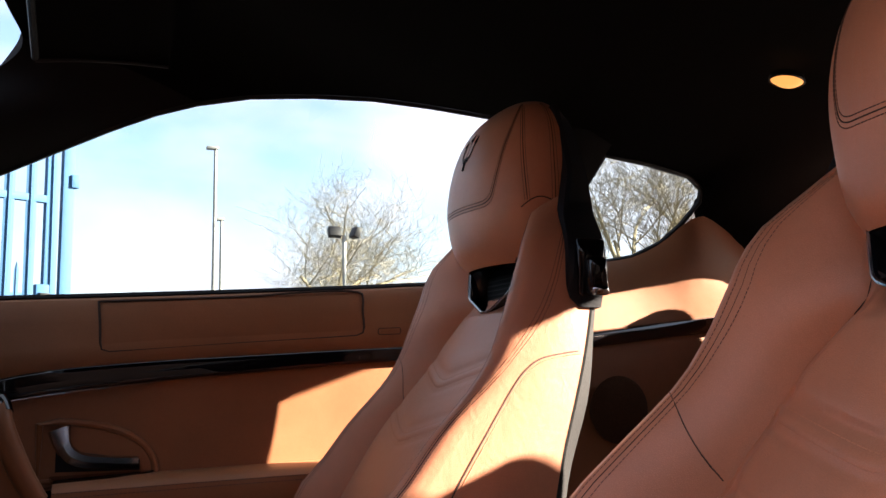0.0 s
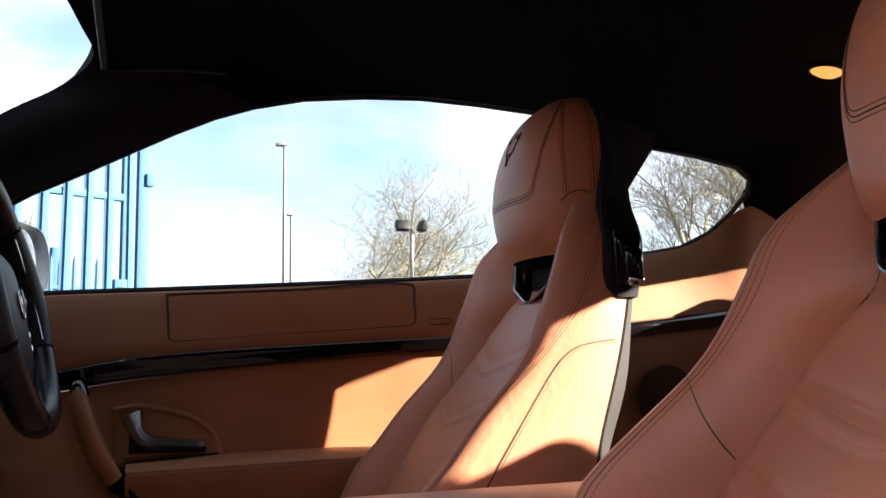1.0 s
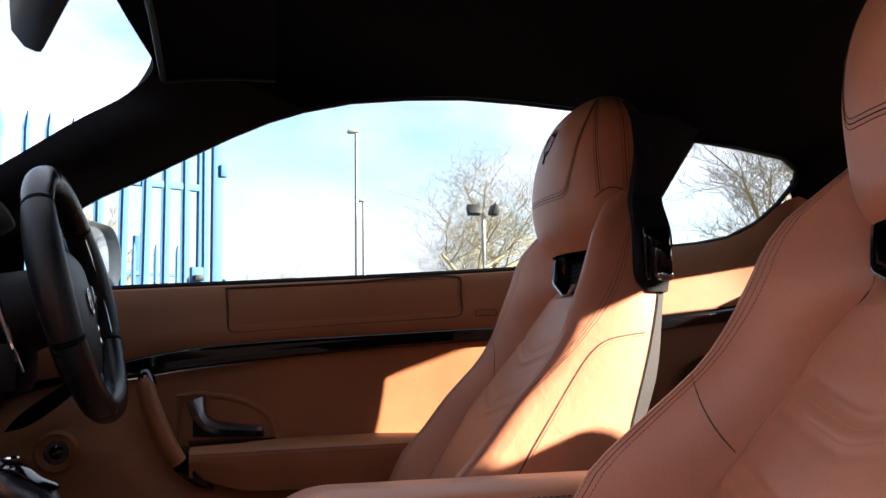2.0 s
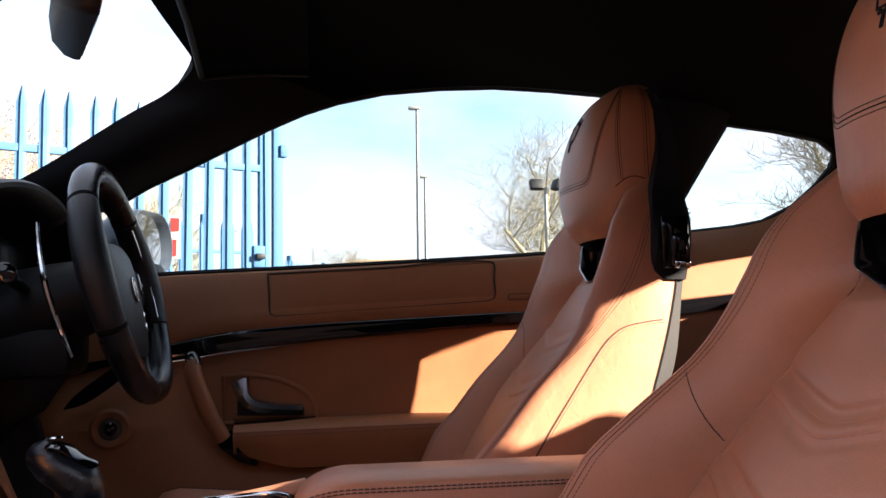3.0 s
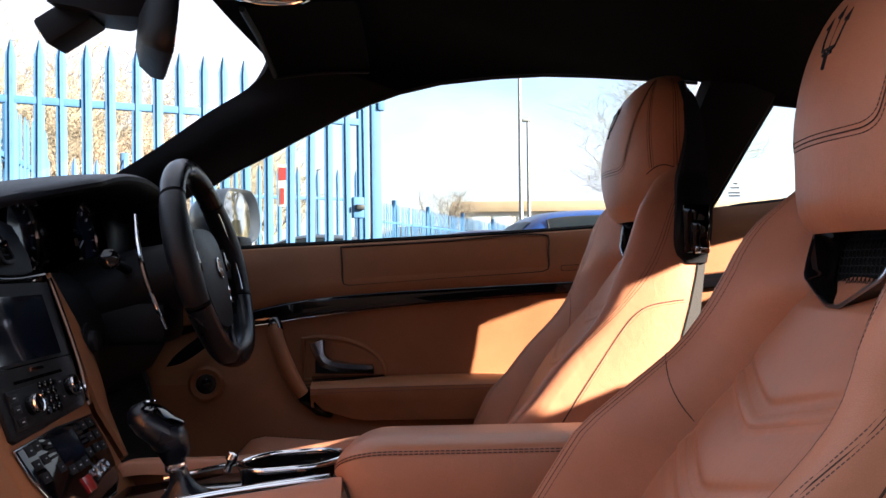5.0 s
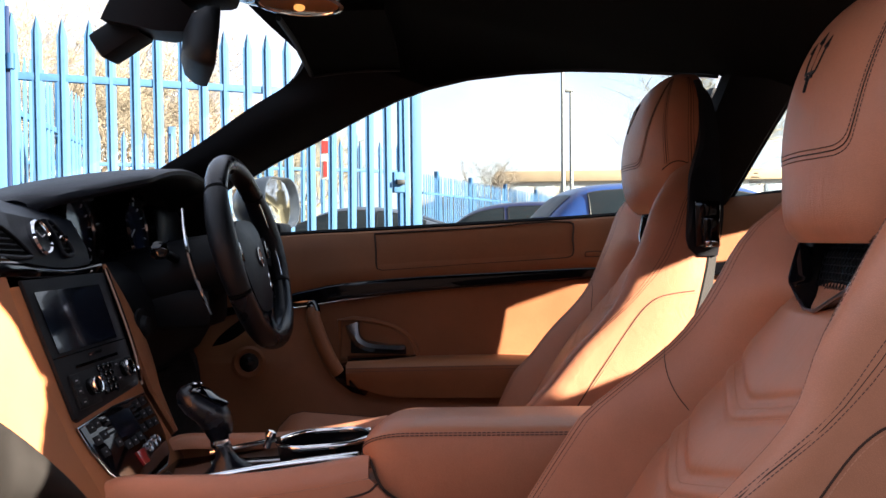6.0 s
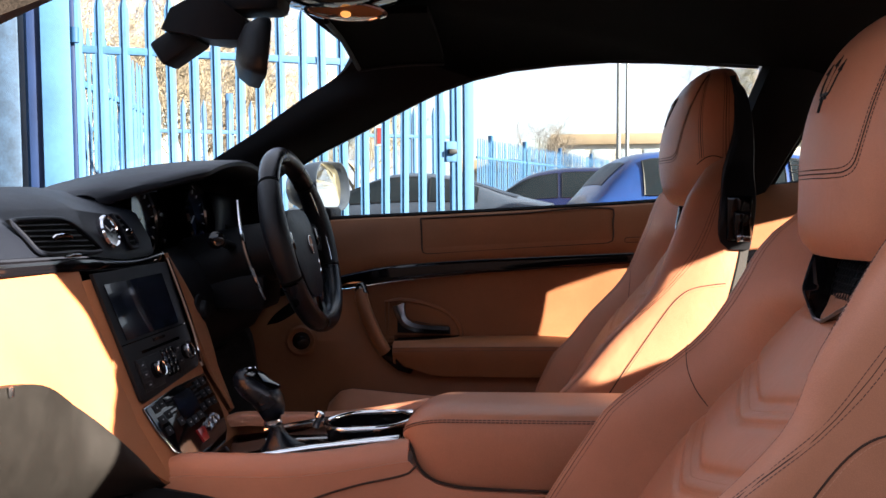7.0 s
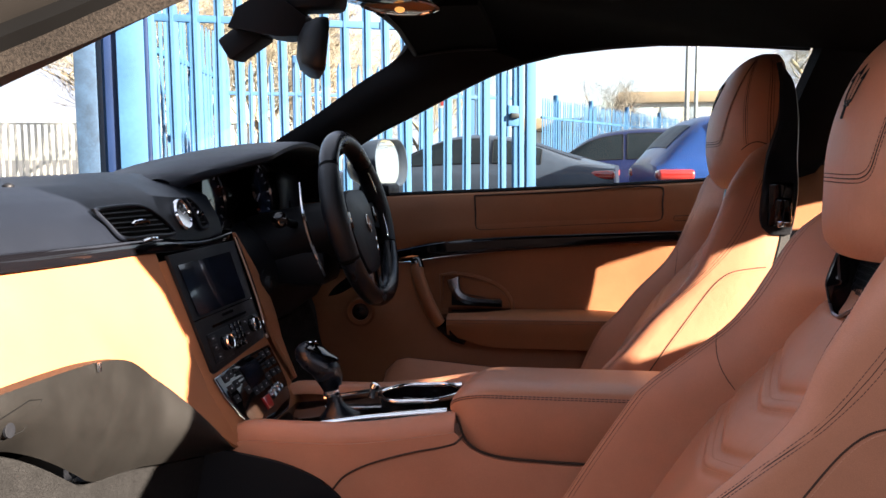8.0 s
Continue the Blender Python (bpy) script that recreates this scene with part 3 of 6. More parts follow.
part("airbag_mark", tube([(0.572 + u, 0.6735, 0.979 + v + 0.03 * u) for u, v in o], 0.0007, 4, close=True), seam_dark, door, "small embossed label frame")
part("mark_bar", box((0.558, 0.6725, 0.9775), (0.586, 0.6740, 0.9805), 0), leather_door, door)

# handle pocket, pull and grab handle
arc = [(0.012, 0.752), (0.012, 0.838)] + [(0.012 + 0.17 * math.sin(radians(a)) ** 0.9, 0.752 + 0.090 * math.cos(radians(a)) ** 0.8) for a in range(8, 91, 8)] + [(0.186, 0.752)]
part("pocket_rim", tube([(x, 0.678, z) for x, z in arc], 0.006, 8, close=True), leather_door, door)
inner = [(x * 0.92 + 0.009, z * 0.96 + 0.034) for x, z in arc]
part("pocket_back", slab([(x, 0.6775, z) for x, z in inner], (0, 1, 0), 0.002, 0), leather_door, door)
pull = smooth_line([(0.040, 0.664, 0.832), (0.045, 0.660, 0.812), (0.055, 0.656, 0.793), (0.075, 0.656, 0.782), (0.105, 0.658, 0.778), (0.140, 0.664, 0.775), (0.156, 0.670, 0.774)], 30)
rows = []
for i, p in enumerate(pull):
    f = i / 30
    w = 0.017 - 0.007 * min(1, f * 1.6)
    up = Vector((0.75 - 0.75 * min(1, f * 2.2), 0, 0.25 + 0.75 * min(1, f * 2.2))).normalized()
    rows.append([p - up * w + Vector((0, 0.010, 0)), p - up * w * 0.8, p + Vector((0, -0.004, 0)), p + up * w * 0.8, p + up * w + Vector((0, 0.010, 0))])
part("door_pull", grid_mesh(rows, thick=0.004), satin_metal, door, "polished metal door pull")
# thin black plate standing in for the shade below the pull
part("pull_shadow_box", slab([(0.036, 0.674, 0.80), (0.036, 0.674, 0.766), (0.158, 0.674, 0.763), (0.158, 0.674, 0.779)], (0, 1, 0), 0.002), black_plastic, door)
part("switch_plate", slab([(0.028, 0.676, 0.760), (0.182, 0.676, 0.762), (0.165, 0.660, 0.761), (0.12, 0.640, 0.760), (0.035, 0.630, 0.758)], (0, 0, -1), 0.006), black_gloss, door, "glossy black switch plate")
grab = smooth_line([(-0.038, 0.628, 0.868), (-0.036, 0.618, 0.85), (-0.022, 0.610, 0.81), (-0.004, 0.606, 0.77), (0.012, 0.606, 0.742), (0.018, 0.608, 0.733)], 18)
part("grab_handle", tube(grab, lambda f: 0.0145 + 0.002 * math.sin(math.pi * f), 14, squash=1.2), leather_door, door, "tan leather grab handle")
part("grab_cap", tube([(-0.040, 0.632, 0.878), (-0.038, 0.626, 0.872), (-0.036, 0.622, 0.860)], lambda f: 0.012 + 0.004 * f, 14), black_gloss, door, "black cap of the grab handle")
leaf = smooth_line([(-0.255, 0.616, 0.790), (-0.225, 0.616, 0.797), (-0.190, 0.616, 0.818), (-0.150, 0.616, 0.852), (-0.138, 0.616, 0.874), (-0.160, 0.616, 0.868), (-0.200, 0.616, 0.842), (-0.238, 0.616, 0.812), (-0.255, 0.616, 0.790)], 40)[:-1]
part("air_slot", slab(leaf, (0, 1, 0), 0.012), void_black, door, "black leaf-shaped slot")
m = frame_of((-0.175, 0.617, 0.755), (1, 0, 0), (0.1, -1, 0.05))
tw = part("speaker_ring", lathe([(0.034, -0.006), (0.036, 0.004), (0.030, 0.009), (0.021, 0.006), (0.020, 0.0)], m, 32), leather_door, door)
part("speaker_cone", lathe([(0.0205, 0.001), (0.014, -0.001), (0.008, 0.003), (0.0005, 0.005)], m, 24), black_gloss, tw, "small dark speaker")

# door glass and seal
ring = [(x, z) for x, z in SIDE_EDGE[1:14]] + [(0.785, 1.266), (0.728, 1.066)] + [(x, lerp_table(BELT, x)) for x in (0.6, 0.4, 0.2, 0.0, -0.15, -0.28)]
g = part("pane", slab([(x, glass_y(z) + 0.014, z) for x, z in ring], (0, 1, 0.5), 0.004), clear_glass, door, smooth=False)
g.visible_shadow = False
part("window_seal", tube([(x, 0.712, lerp_table(BELT, x) + 0.002) for x in XS[4:40]], 0.006, 6), black_plastic, door, "black rubber glass seal")
part("seal_upper", tube([(x, glass_y(z) + 0.012, z + 0.006) for x, z in SIDE_EDGE[1:14]], 0.005, 6), black_plastic, door, "black rubber glass seal")
# ---- seats ----
RIDGE = [(0.48, 0.20), (0.56, 0.28), (0.62, 0.33), (0.69, 0.362), (0.745, 0.390), (0.77, 0.415), (0.83, 0.463), (0.89, 0.520), (0.93, 0.546), (0.98, 0.566), (1.02, 0.582), (1.05, 0.592), (1.075, 0.603), (1.095, 0.618), (1.115, 0.634), (1.135, 0.652), (1.145, 0.662)]
CENTRE = [(0.48, 0.33), (0.60, 0.375), (0.70, 0.425), (0.80, 0.487), (0.838, 0.515), (0.883, 0.554), (0.913, 0.578), (0.95, 0.604), (1.0, 0.631), (1.05, 0.641), (1.10, 0.650), (1.145, 0.668)]
RIDGE_FORWARD = [(0.48, 0.155), (0.56, 0.233), (0.62, 0.280), (0.69, 0.318), (0.757, 0.358), (0.823, 0.400), (0.853, 0.421), (0.898, 0.476), (0.94, 0.528), (0.98, 0.560)] + RIDGE[10:]
RIDGE_NEAR = [(0.48, 0.175), (0.56, 0.252), (0.62, 0.302), (0.69, 0.340), (0.757, 0.380), (0.823, 0.440), (0.873, 0.493), (0.925, 0.538), (0.98, 0.560)] + RIDGE[10:]
BACK = [(0.48, 0.56), (0.65, 0.595), (0.75, 0.620), (0.806, 0.634), (0.866, 0.653), (0.914, 0.667), (0.953, 0.676), (0.99, 0.683), (1.06, 0.686), (1.12, 0.684), (1.145, 0.684)]
SHELL = [(0.48, 0.60), (0.65, 0.625), (0.77, 0.645), (0.874, 0.680), (0.97, 0.694), (1.02, 0.702), (1.06, 0.707), (1.098, 0.709), (1.174, 0.715), (1.23, 0.713), (1.26, 0.706), (1.28, 0.690)]
W_RIDGE = [(0.48, 0.19), (0.70, 0.185), (0.92, 0.180), (0.98, 0.178), (1.02, 0.176), (1.05, 0.174), (1.075, 0.165), (1.095, 0.148), (1.115, 0.128), (1.135, 0.108), (1.145, 0.098)]
W_OUT = [(0.48, 0.210), (0.70, 0.203), (0.93, 0.198), (0.98, 0.197), (1.02, 0.196), (1.05, 0.193), (1.075, 0.186), (1.095, 0.174), (1.115, 0.160), (1.135, 0.148), (1.145, 0.142)]
W_IN = [(0.48, 0.150), (0.80, 0.148), (0.874, 0.141), (0.93, 0.131), (0.96, 0.119), (0.98, 0.105), (1.0, 0.086), (1.02, 0.082), (1.05, 0.094), (1.10, 0.100), (1.145, 0.098)]
HEAD_X = [(1.057, 0.612), (1.074, 0.594), (1.12, 0.583), (1.17, 0.584), (1.224, 0.597), (1.265, 0.617), (1.288, 0.637), (1.302, 0.657), (1.308, 0.674)]
HEAD_W = [(1.045, 0.098), (1.10, 0.124), (1.15, 0.134), (1.20, 0.134), (1.245, 0.125), (1.272, 0.110), (1.290, 0.090), (1.302, 0.062), (1.308, 0.02)]
HEAD_B = [(1.045, 0.69), (1.15, 0.690), (1.20, 0.689), (1.24, 0.690), (1.28, 0.690), (1.30, 0.686), (1.308, 0.684)]
COVER_F = [(0.986, 0.664), (0.991, 0.656), (0.998, 0.651), (1.008, 0.648), (1.02, 0.647), (1.055, 0.650), (1.10, 0.658), (1.14, 0.671), (1.18, 0.684), (1.25, 0.686)]
ZS = [0.48 + 0.665 * i / 38 for i in range(39)]


def seat_bolster_row(z, s, ridge=RIDGE):
    """Across one side of the backrest: from the centre panel over the ridge to the outside."""
    xr, xc = lerp_table(ridge, z), lerp_table(CENTRE, z)
    wi, wr, wo = lerp_table(W_IN, z), lerp_table(W_RIDGE, z), lerp_table(W_OUT, z)
    pts = []
    for k in range(9):
        f = k / 8
        y = wi + (wr - wi) * f
        x = xc + (xr - xc) * (1 - (1 - f) ** 1.35) + 0.007 * (1 - f) ** 5
        pts.append(Vector((x, s * y, z)))
    for k in range(1, 5):
        a = k / 4 * math.pi / 2
        pts.append(Vector((xr + 0.034 * (1 - math.cos(a)), s * (wr + (wo - wr) * math.sin(a)), z)))
    return pts


def head_point(z, q):
    """On the front of the head restraint; q runs from -1 to 1 across."""
    x, w, b = lerp_table(HEAD_X, z), lerp_table(HEAD_W, z), lerp_table(HEAD_B, z)
    a = q * math.pi / 2
    return Vector((x + (b - x) * (1 - abs(math.cos(a)) ** 0.75), w * math.copysign(abs(math.sin(a)) ** 0.92, q), z))


def make_seat(centre, label, category, group, ridges, lean=0.0):
    """A one-piece sports seat: high back with fixed head restraint."""
    base = Vector(centre)
    seat = thing("sports_seat", (base.x + 0.45, base.y, base.z + 0.30), label, category, group)

    def put(name, bm, mat, parent=None, text="", smooth=True):
        for v in bm.verts:
            u = min(1.0, max(0.0, (v.co.z - 1.0) / 0.14))
            v.co.x += lean * u * u * (3 - 2 * u)
        bmesh.ops.transform(bm, matrix=Matrix.Translation(base), verts=bm.verts)
        return part(name, bm, mat, parent or seat, text, smooth)

    # centre panel with its pressed chevron, softer on the upright seat
    press = 1.0 if lean else 0.5
    def centre_point(z, q):
        wi = lerp_table(W_IN, z)
        x = lerp_table(CENTRE, z) - 0.012 * (1 - q * q)
        v = abs(q) * wi
        chev = chevron(v)
        fade = 1 - q ** 8
        for c in (chev, chev - 0.072):
            d = z - c
            x += press * fade * (0.0028 * math.exp(-((d + 0.006) / 0.0045) ** 2) + 0.0048 * math.exp(-((d - 0.018) / 0.0065) ** 2))
            x -= press * (0.0020 * math.exp(-((d - 0.0055) / 0.006) ** 2) + 0.0020 * math.exp(-((d - 0.040) / 0.014) ** 2))
            for e in (0.0, 0.011):
                x += 0.0012 * math.exp(-((d - e) / 0.0016) ** 2)
        x += 0.9 * max(0.0, z - 0.988) * (1 - q ** 4)
        x += 0.007 * ease(0.86, 1.0, abs(q))
        return Vector((x, q * wi, z))

    def chevron(v):
        return 0.884 + 0.24 * (math.sqrt(v * v + 0.00010) - 0.010)

    zz = [0.48 + 0.545 * i / 300 for i in range(301)]
    rows = [[centre_point(z, q / 36) for q in range(-36, 37)] for z in zz]
    panel = put("backrest_panel", grid_mesh(rows, thick=0.01, away=(1, 0, 0)), leather)
    for off, wide in ((0.0, 0.122), (0.011, 0.120), (-0.072, 0.134), (-0.061, 0.134)):
        line = []
        for k in range(-38, 39):
            v = k / 38 * wide
            z = chevron(abs(v)) + off
            line.append(centre_point(z, v / lerp_table(W_IN, z)) + Vector((-0.0001, 0, 0)))
        put("stitching", stitches(line, 0.0006, 0.0042, 0.0018), stitch_tan, panel)
    for s in (-1, 1):
        ridge = ridges[0] if s < 0 else ridges[1]
        rows = [seat_bolster_row(z, s, ridge) for z in ZS]
        bol = put("bolster", grid_mesh(rows, thick=0.006, away=(1, 0, 0)), leather, text="tall padded tan leather side bolster")
        # outside face of the wing
        side_rows = []
        for z in ZS:
            o = seat_bolster_row(z, s, ridge)[-1]
            xb = max(lerp_table(BACK, z), o.x + 0.012)
            side_rows.append([o.lerp(Vector((xb, o.y, z)), f) + Vector((0, s * 0.003 * math.sin(math.pi * f), 0)) for f in (0, 0.2, 0.4, 0.6, 0.8, 1)])
        wing = put("wing_side", grid_mesh(side_rows, thick=0.006, away=(0, -s, 0)), leather)
        # pale edge stitching and dark twin stitching along the wing
        put("stitching", stitches([r[6].lerp(r[7], 0.5) + Vector((-0.0001, 0, 0)) for r in rows[4:]], 0.00042, 0.0032, 0.0012), stitch_dark, bol)
        put("stitching", stitches([r[7].lerp(r[8], 0.7) + Vector((-0.0001, 0, 0)) for r in rows[4:]], 0.00042, 0.0032, 0.0012), stitch_dark, bol)
        put("seam", tube([r[7].lerp(r[8], 0.1) + Vector((0.0004, 0, 0)) for r in rows[4:]], 0.0006, 5), seam_dark, bol)

        def wing_line(off, sink=0.0002):
            pts = []
            for z, r, sr in zip(ZS[4:], rows[4:], side_rows[4:]):
                row = r[8:13] + sr[1:]
                high = 4 + (0.05 + 0.22 * min(1, max(0, (z - 0.93) / 0.16))) * 5
                f = 1.6 + (high - 1.6) * ease(0.84, 0.99, z) + off * 9
                i = int(f)
                pts.append(row[i].lerp(row[i + 1], f - i) - Vector((-0.5 * sink, s * sink, 0)))
            return pts

        put("stitching", stitches(wing_line(-0.03), 0.0006, 0.0032, 0.0012), stitch_dark, wing)
        put("stitching", stitches(wing_line(0.05), 0.0006, 0.0032, 0.0012), stitch_dark, wing)
        put("seam", tube(wing_line(0.01, 0.0007), 0.0010, 5), seam_dark, wing)
        # cross seam on the bolster
        line = []
        for k in range(10 if s > 0 else 0):
            f = k / 9
            z = 0.932 - 0.068 * f ** 1.4
            row = seat_bolster_row(z, s, ridge)
            u = 8.4 - f * 8.1
            i = int(u)
            line.append(row[i].lerp(row[min(i + 1, 12)], u - i) + Vector((0.0002, 0, 0)))
        if line:
            put("seam", tube(line, 0.0006, 5), seam_dark, bol)
            put("stitching", stitches([p + Vector((-0.0003, 0, 0.0012)) for p in line], 0.0004, 0.0032, 0.0012), stitch_dark, bol)
        # side panel seam
        def y(x, z):
            o = seat_bolster_row(z, s, ridge)[-1]
            f = (x - o.x) / (max(lerp_table(BACK, z), o.x + 0.012) - o.x)
            return o.y + s * (0.003 * math.sin(math.pi * min(1.0, max(0.0, f))) - 0.0006)

        line = smooth_line([(x, y(x, z), z) for x, z in ((0.660, 0.930), (0.64, 0.928), (0.605, 0.921), (0.585, 0.908), (0.565, 0.885), (0.52, 0.820), (0.471, 0.746), (0.43, 0.68))], 50)
        put("seam", tube(line, 0.0014, 5), seam_dark, wing)
        put("stitching", stitches([p + Vector((0.003, s * 0.0007, -0.003)) for p in line], 0.00065, 0.0032, 0.0012), stitch_tan, wing)
        # rear cover of the wing, grey below and black above
        cover = []
        for z in [0.48 + 0.512 * i / 20 for i in range(21)]:
            o = lerp_table(W_OUT, z)
            xb, xs = lerp_table(BACK, z), lerp_table(SHELL, z)
            cover.append([Vector((xb - 0.001, s * (o + 0.0005), z)), Vector((xb + 0.002, s * (o + 0.0012), z)), Vector((xs + 0.006, s * (o - 0.022), z)), Vector((xs + 0.012, s * (o - 0.045), z))])
        put("back_cover_edge", grid_mesh(cover, thick=0.004, away=(0, -s, 0)), seat_shell, text="grey-black textured rear shell edge")
        cover = []
        for z in [0.986 + 0.297 * i / 24 for i in range(25)]:
            o = lerp_table(W_OUT, min(z, 1.145)) if z < 1.12 else max(0.05, 0.158 - (z - 1.12) * 0.35)
            xb, xs = lerp_table(COVER_F, z), lerp_table(SHELL, z)
            out = 0.35 + 0.65 * ease(0.986, 1.03, z)
            cover.append([Vector((xb - 0.002, s * (o - 0.004), z)), Vector((xb, s * (o + 0.010 * out), z)), Vector((xb + 0.006, s * (o + 0.014 * out), z)), Vector((xs, s * (o + 0.008 * out), z)), Vector((xs + 0.010, s * max(0.01, o - 0.03), z))])
        put("belt_guide_cover", grid_mesh(cover, thick=0.004, away=(0, -s, 0)), black_plastic, text="black plastic shoulder cover")
        # fold lever
        if s < 0:
            lever = put("lever_recess", box((0.658, s * 0.208 - 0.004, 1.0), (0.699, s * 0.208 + 0.004, 1.075), 0.004, m=None), black_gloss)
            put("release_lever", box((0.668, s * 0.216 - 0.008, 1.004), (0.695, s * 0.216 + 0.008, 1.05), 0.005), black_gloss, lever, "glossy black seat release lever")
            put("lever_tip", box((0.671, s * 0.217 - 0.0085, 1.000), (0.694, s * 0.217 + 0.0085, 1.012), 0.003), chrome, lever, "chrome lever tip")
    

    # back shell
    rows = [[Vector((lerp_table(SHELL, z) + 0.004 + 0.006 * (1 - q * q), q * max(0.02, (lerp_table(W_OUT, min(z, 1.145)) - 0.04 - max(0, z - 1.145) * 0.5)), z)) for q in (i / 8 for i in range(-8, 9))]
            for z in [0.48 + 0.80 * i / 30 for i in range(31)]]
    put("back_shell", grid_mesh(rows, thick=0.006), black_plastic, text="black hard rear shell")

    # head restraint
    hz = [1.057 + 0.251 * (1 - (1 - i / 30) ** 1.3) for i in range(31)]
    rows = []
    for z in hz:
        r = [head_point(z, q / 16) for q in range(-16, 17)]
        back = lerp_table(HEAD_B, z) + 0.012
        w = lerp_table(HEAD_W, z)
        r += [Vector((back, w * 0.9, z)), Vector((back + 0.01, 0, z)), Vector((back, -w * 0.9, z))]
        rows.append(r)
    bm = grid_mesh(rows, close_u=True)
    head = put("head_restraint", bm, leather, text="tan leather head restraint with stitched panel")
    side_u = [(0.0, 1.145), (0.24, 1.145), (0.33, 1.147), (0.385, 1.155), (0.415, 1.175), (0.445, 1.205), (0.48, 1.235), (0.52, 1.262), (0.56, 1.288)]
    outline_u = [(-q, z, 0) for q, z in reversed(side_u[1:])] + [(q, z, 0) for q, z in side_u]
    sm = smooth_line(outline_u, 110)

    def u_line(grow):
        pts = []
        for p in sm:
            k = 1 + grow * 6
            z = 1.225 + (p.y - 1.225) * (1 + grow * 9)
            pts.append(head_point(min(z, 1.30), p.x * k) + Vector((-0.0001, 0, 0)))
        return pts

    put("stitching", stitches(u_line(0.0), 0.00055, 0.0032, 0.0012), stitch_dark, head)
    put("stitching", stitches(u_line(0.012), 0.00055, 0.0032, 0.0012), stitch_dark, head)
    put("seam", tube(u_line(0.006), 0.0007, 5), seam_dark, head)
    for s in (-1, 1):
        for q0, q1 in ((0.73, 0.61), (0.945, 0.93)):
            for d, mat, r in ((-0.022, stitch_dark, 0.0005), (0.022, stitch_dark, 0.0005)):
                line = [head_point(1.14 + 0.152 * k / 20, s * (q0 + (q1 - q0) * k / 20 + d)) + Vector((-0.0001, 0, 0)) for k in range(21)]
                put("stitching", stitches(line, r, 0.0032, 0.0012), mat, head)
            put("seam", tube([head_point(1.14 + 0.152 * k / 20, s * (q0 + (q1 - q0) * k / 20)) for k in range(21)], 0.0006, 5), seam_dark, head)
        line = [head_point(1.130 + 0.014 * math.sin(math.pi * k / 12), s * (0.68 + 0.32 * k / 12)) + Vector((-0.0004, 0, 0)) for k in range(13)]
        put("seam", tube(line, 0.0009, 5), seam_dark, head)
    # embroidered three-pronged badge, plain shape
    def on_head(u, v):
        z = 1.226 + v * 0.80
        q = math.asin(max(-1, min(1, u * 0.80 / lerp_table(HEAD_W, z)))) / (math.pi / 2)
        return head_point(z, q) + Vector((-0.0003, 0, 0))
    bm = bmesh.new()
    for strip, r in (([(0, -0.012), (0, 0.034)], 0.0011), ([(0, -0.028), (0, -0.010)], 0.0021),
                     ([(-0.004, -0.008), (-0.012, -0.005), (-0.0155, 0.006), (-0.0165, 0.016), (-0.018, 0.028)], 0.0012),
                     ([(0.004, -0.008), (0.012, -0.005), (0.0155, 0.006), (0.0165, 0.016), (0.018, 0.028)], 0.0012),
                     ([(-0.013, -0.004), (0.013, -0.004)], 0.0014), ([(-0.008, -0.010), (0.008, -0.010)], 0.0016)):
        tube([on_head(u, v) for u, v in strip], r, 5, bm=bm)
    for u, v in ((0, 0.030), (-0.018, 0.022), (0.018, 0.022)):
        tube([on_head(u, v), on_head(u * 1.04, v + 0.015)], lambda f: 0.0026 * (1 - f) + 0.0003, 5, bm=bm)
    put("badge", bm, black_plastic, head, "embroidered black three-pronged badge")

    # vent below the head restraint
    o = [(-0.090, -0.034), (-0.070, 0.012), (-0.012, 0.037), (0.012, 0.037), (0.070, 0.012), (0.090, -0.034)]
    m = frame_of((0.628, -0.012, 1.028), (0, 1, 0), (-0.97, 0, 0.24))
    dense = []
    for i in range(6):
        for k in range(7):
            a, b = Vector(o[i]), Vector(o[(i + 1) % 6])
            dense.append(a.lerp(b, 0.07 + 0.86 * k / 6))
    rows = [[m @ Vector((p.x * f, p.y * f + (0.002 if f < 1 else 0), d)) for p in dense] for f, d in ((1.03, -0.040), (1.025, 0.001), (1.0, 0.004), (0.95, 0.0035), (0.80, -0.012), (0.78, -0.024))]
    frame_part = put("vent_frame", grid_mesh(rows, close_u=True), black_gloss, text="polished black vent surround")
    put("vent_rim", tube([m @ Vector((p.x * 1.03, p.y * 1.03, 0.0035)) for p in dense], 0.0019, 6, close=True), satin_metal, frame_part, "thin satin metal rim")
    put("vent_mesh", slab([m @ Vector((u * 0.80, v * 0.80, -0.025)) for u, v in o], m.to_3x3() @ Vector((0, 0, 1)), 0.003), void_black, frame_part)
    bm = bmesh.new()
    for i in range(-10, 11):
        for j in range(-4, 5):
            u, v = i * 0.0075 + (j % 2) * 0.00375, j * 0.0075
            if abs(u) < 0.072 - max(0, v + 0.026) * 0.52 - max(0, v - 0.009) * 2.2 and -0.026 < v < 0.026:
                lathe([(0.0042, 0), (0.0042, 0.0008), (0.0036, 0.0008), (0.0036, 0)], m @ Matrix.Translation((u, v, -0.0195)), 6, bm, cap=False)
    put("vent_grid", bm, black_plastic, frame_part, "fine black honeycomb wire")

    # cushion
    rows = []
    for i in range(25):
        f = i / 24
        x = 0.50 - 0.63 * f
        z0 = 0.548 + 0.05 * f - 0.10 * max(0, f - 0.88) ** 2 * 60
        r = []
        for q in [k / 14 for k in range(-14, 15)]:
            a = abs(q)
            y = q * 0.26
            z = z0 + 0.065 * math.exp(-((a - 0.78) / 0.15) ** 2) - 0.16 * max(0, a - 0.86) ** 1.2 * 4 - (0.05 if f > 0.97 else 0)
            r.append(Vector((x, y, z)))
        rows.append(r)
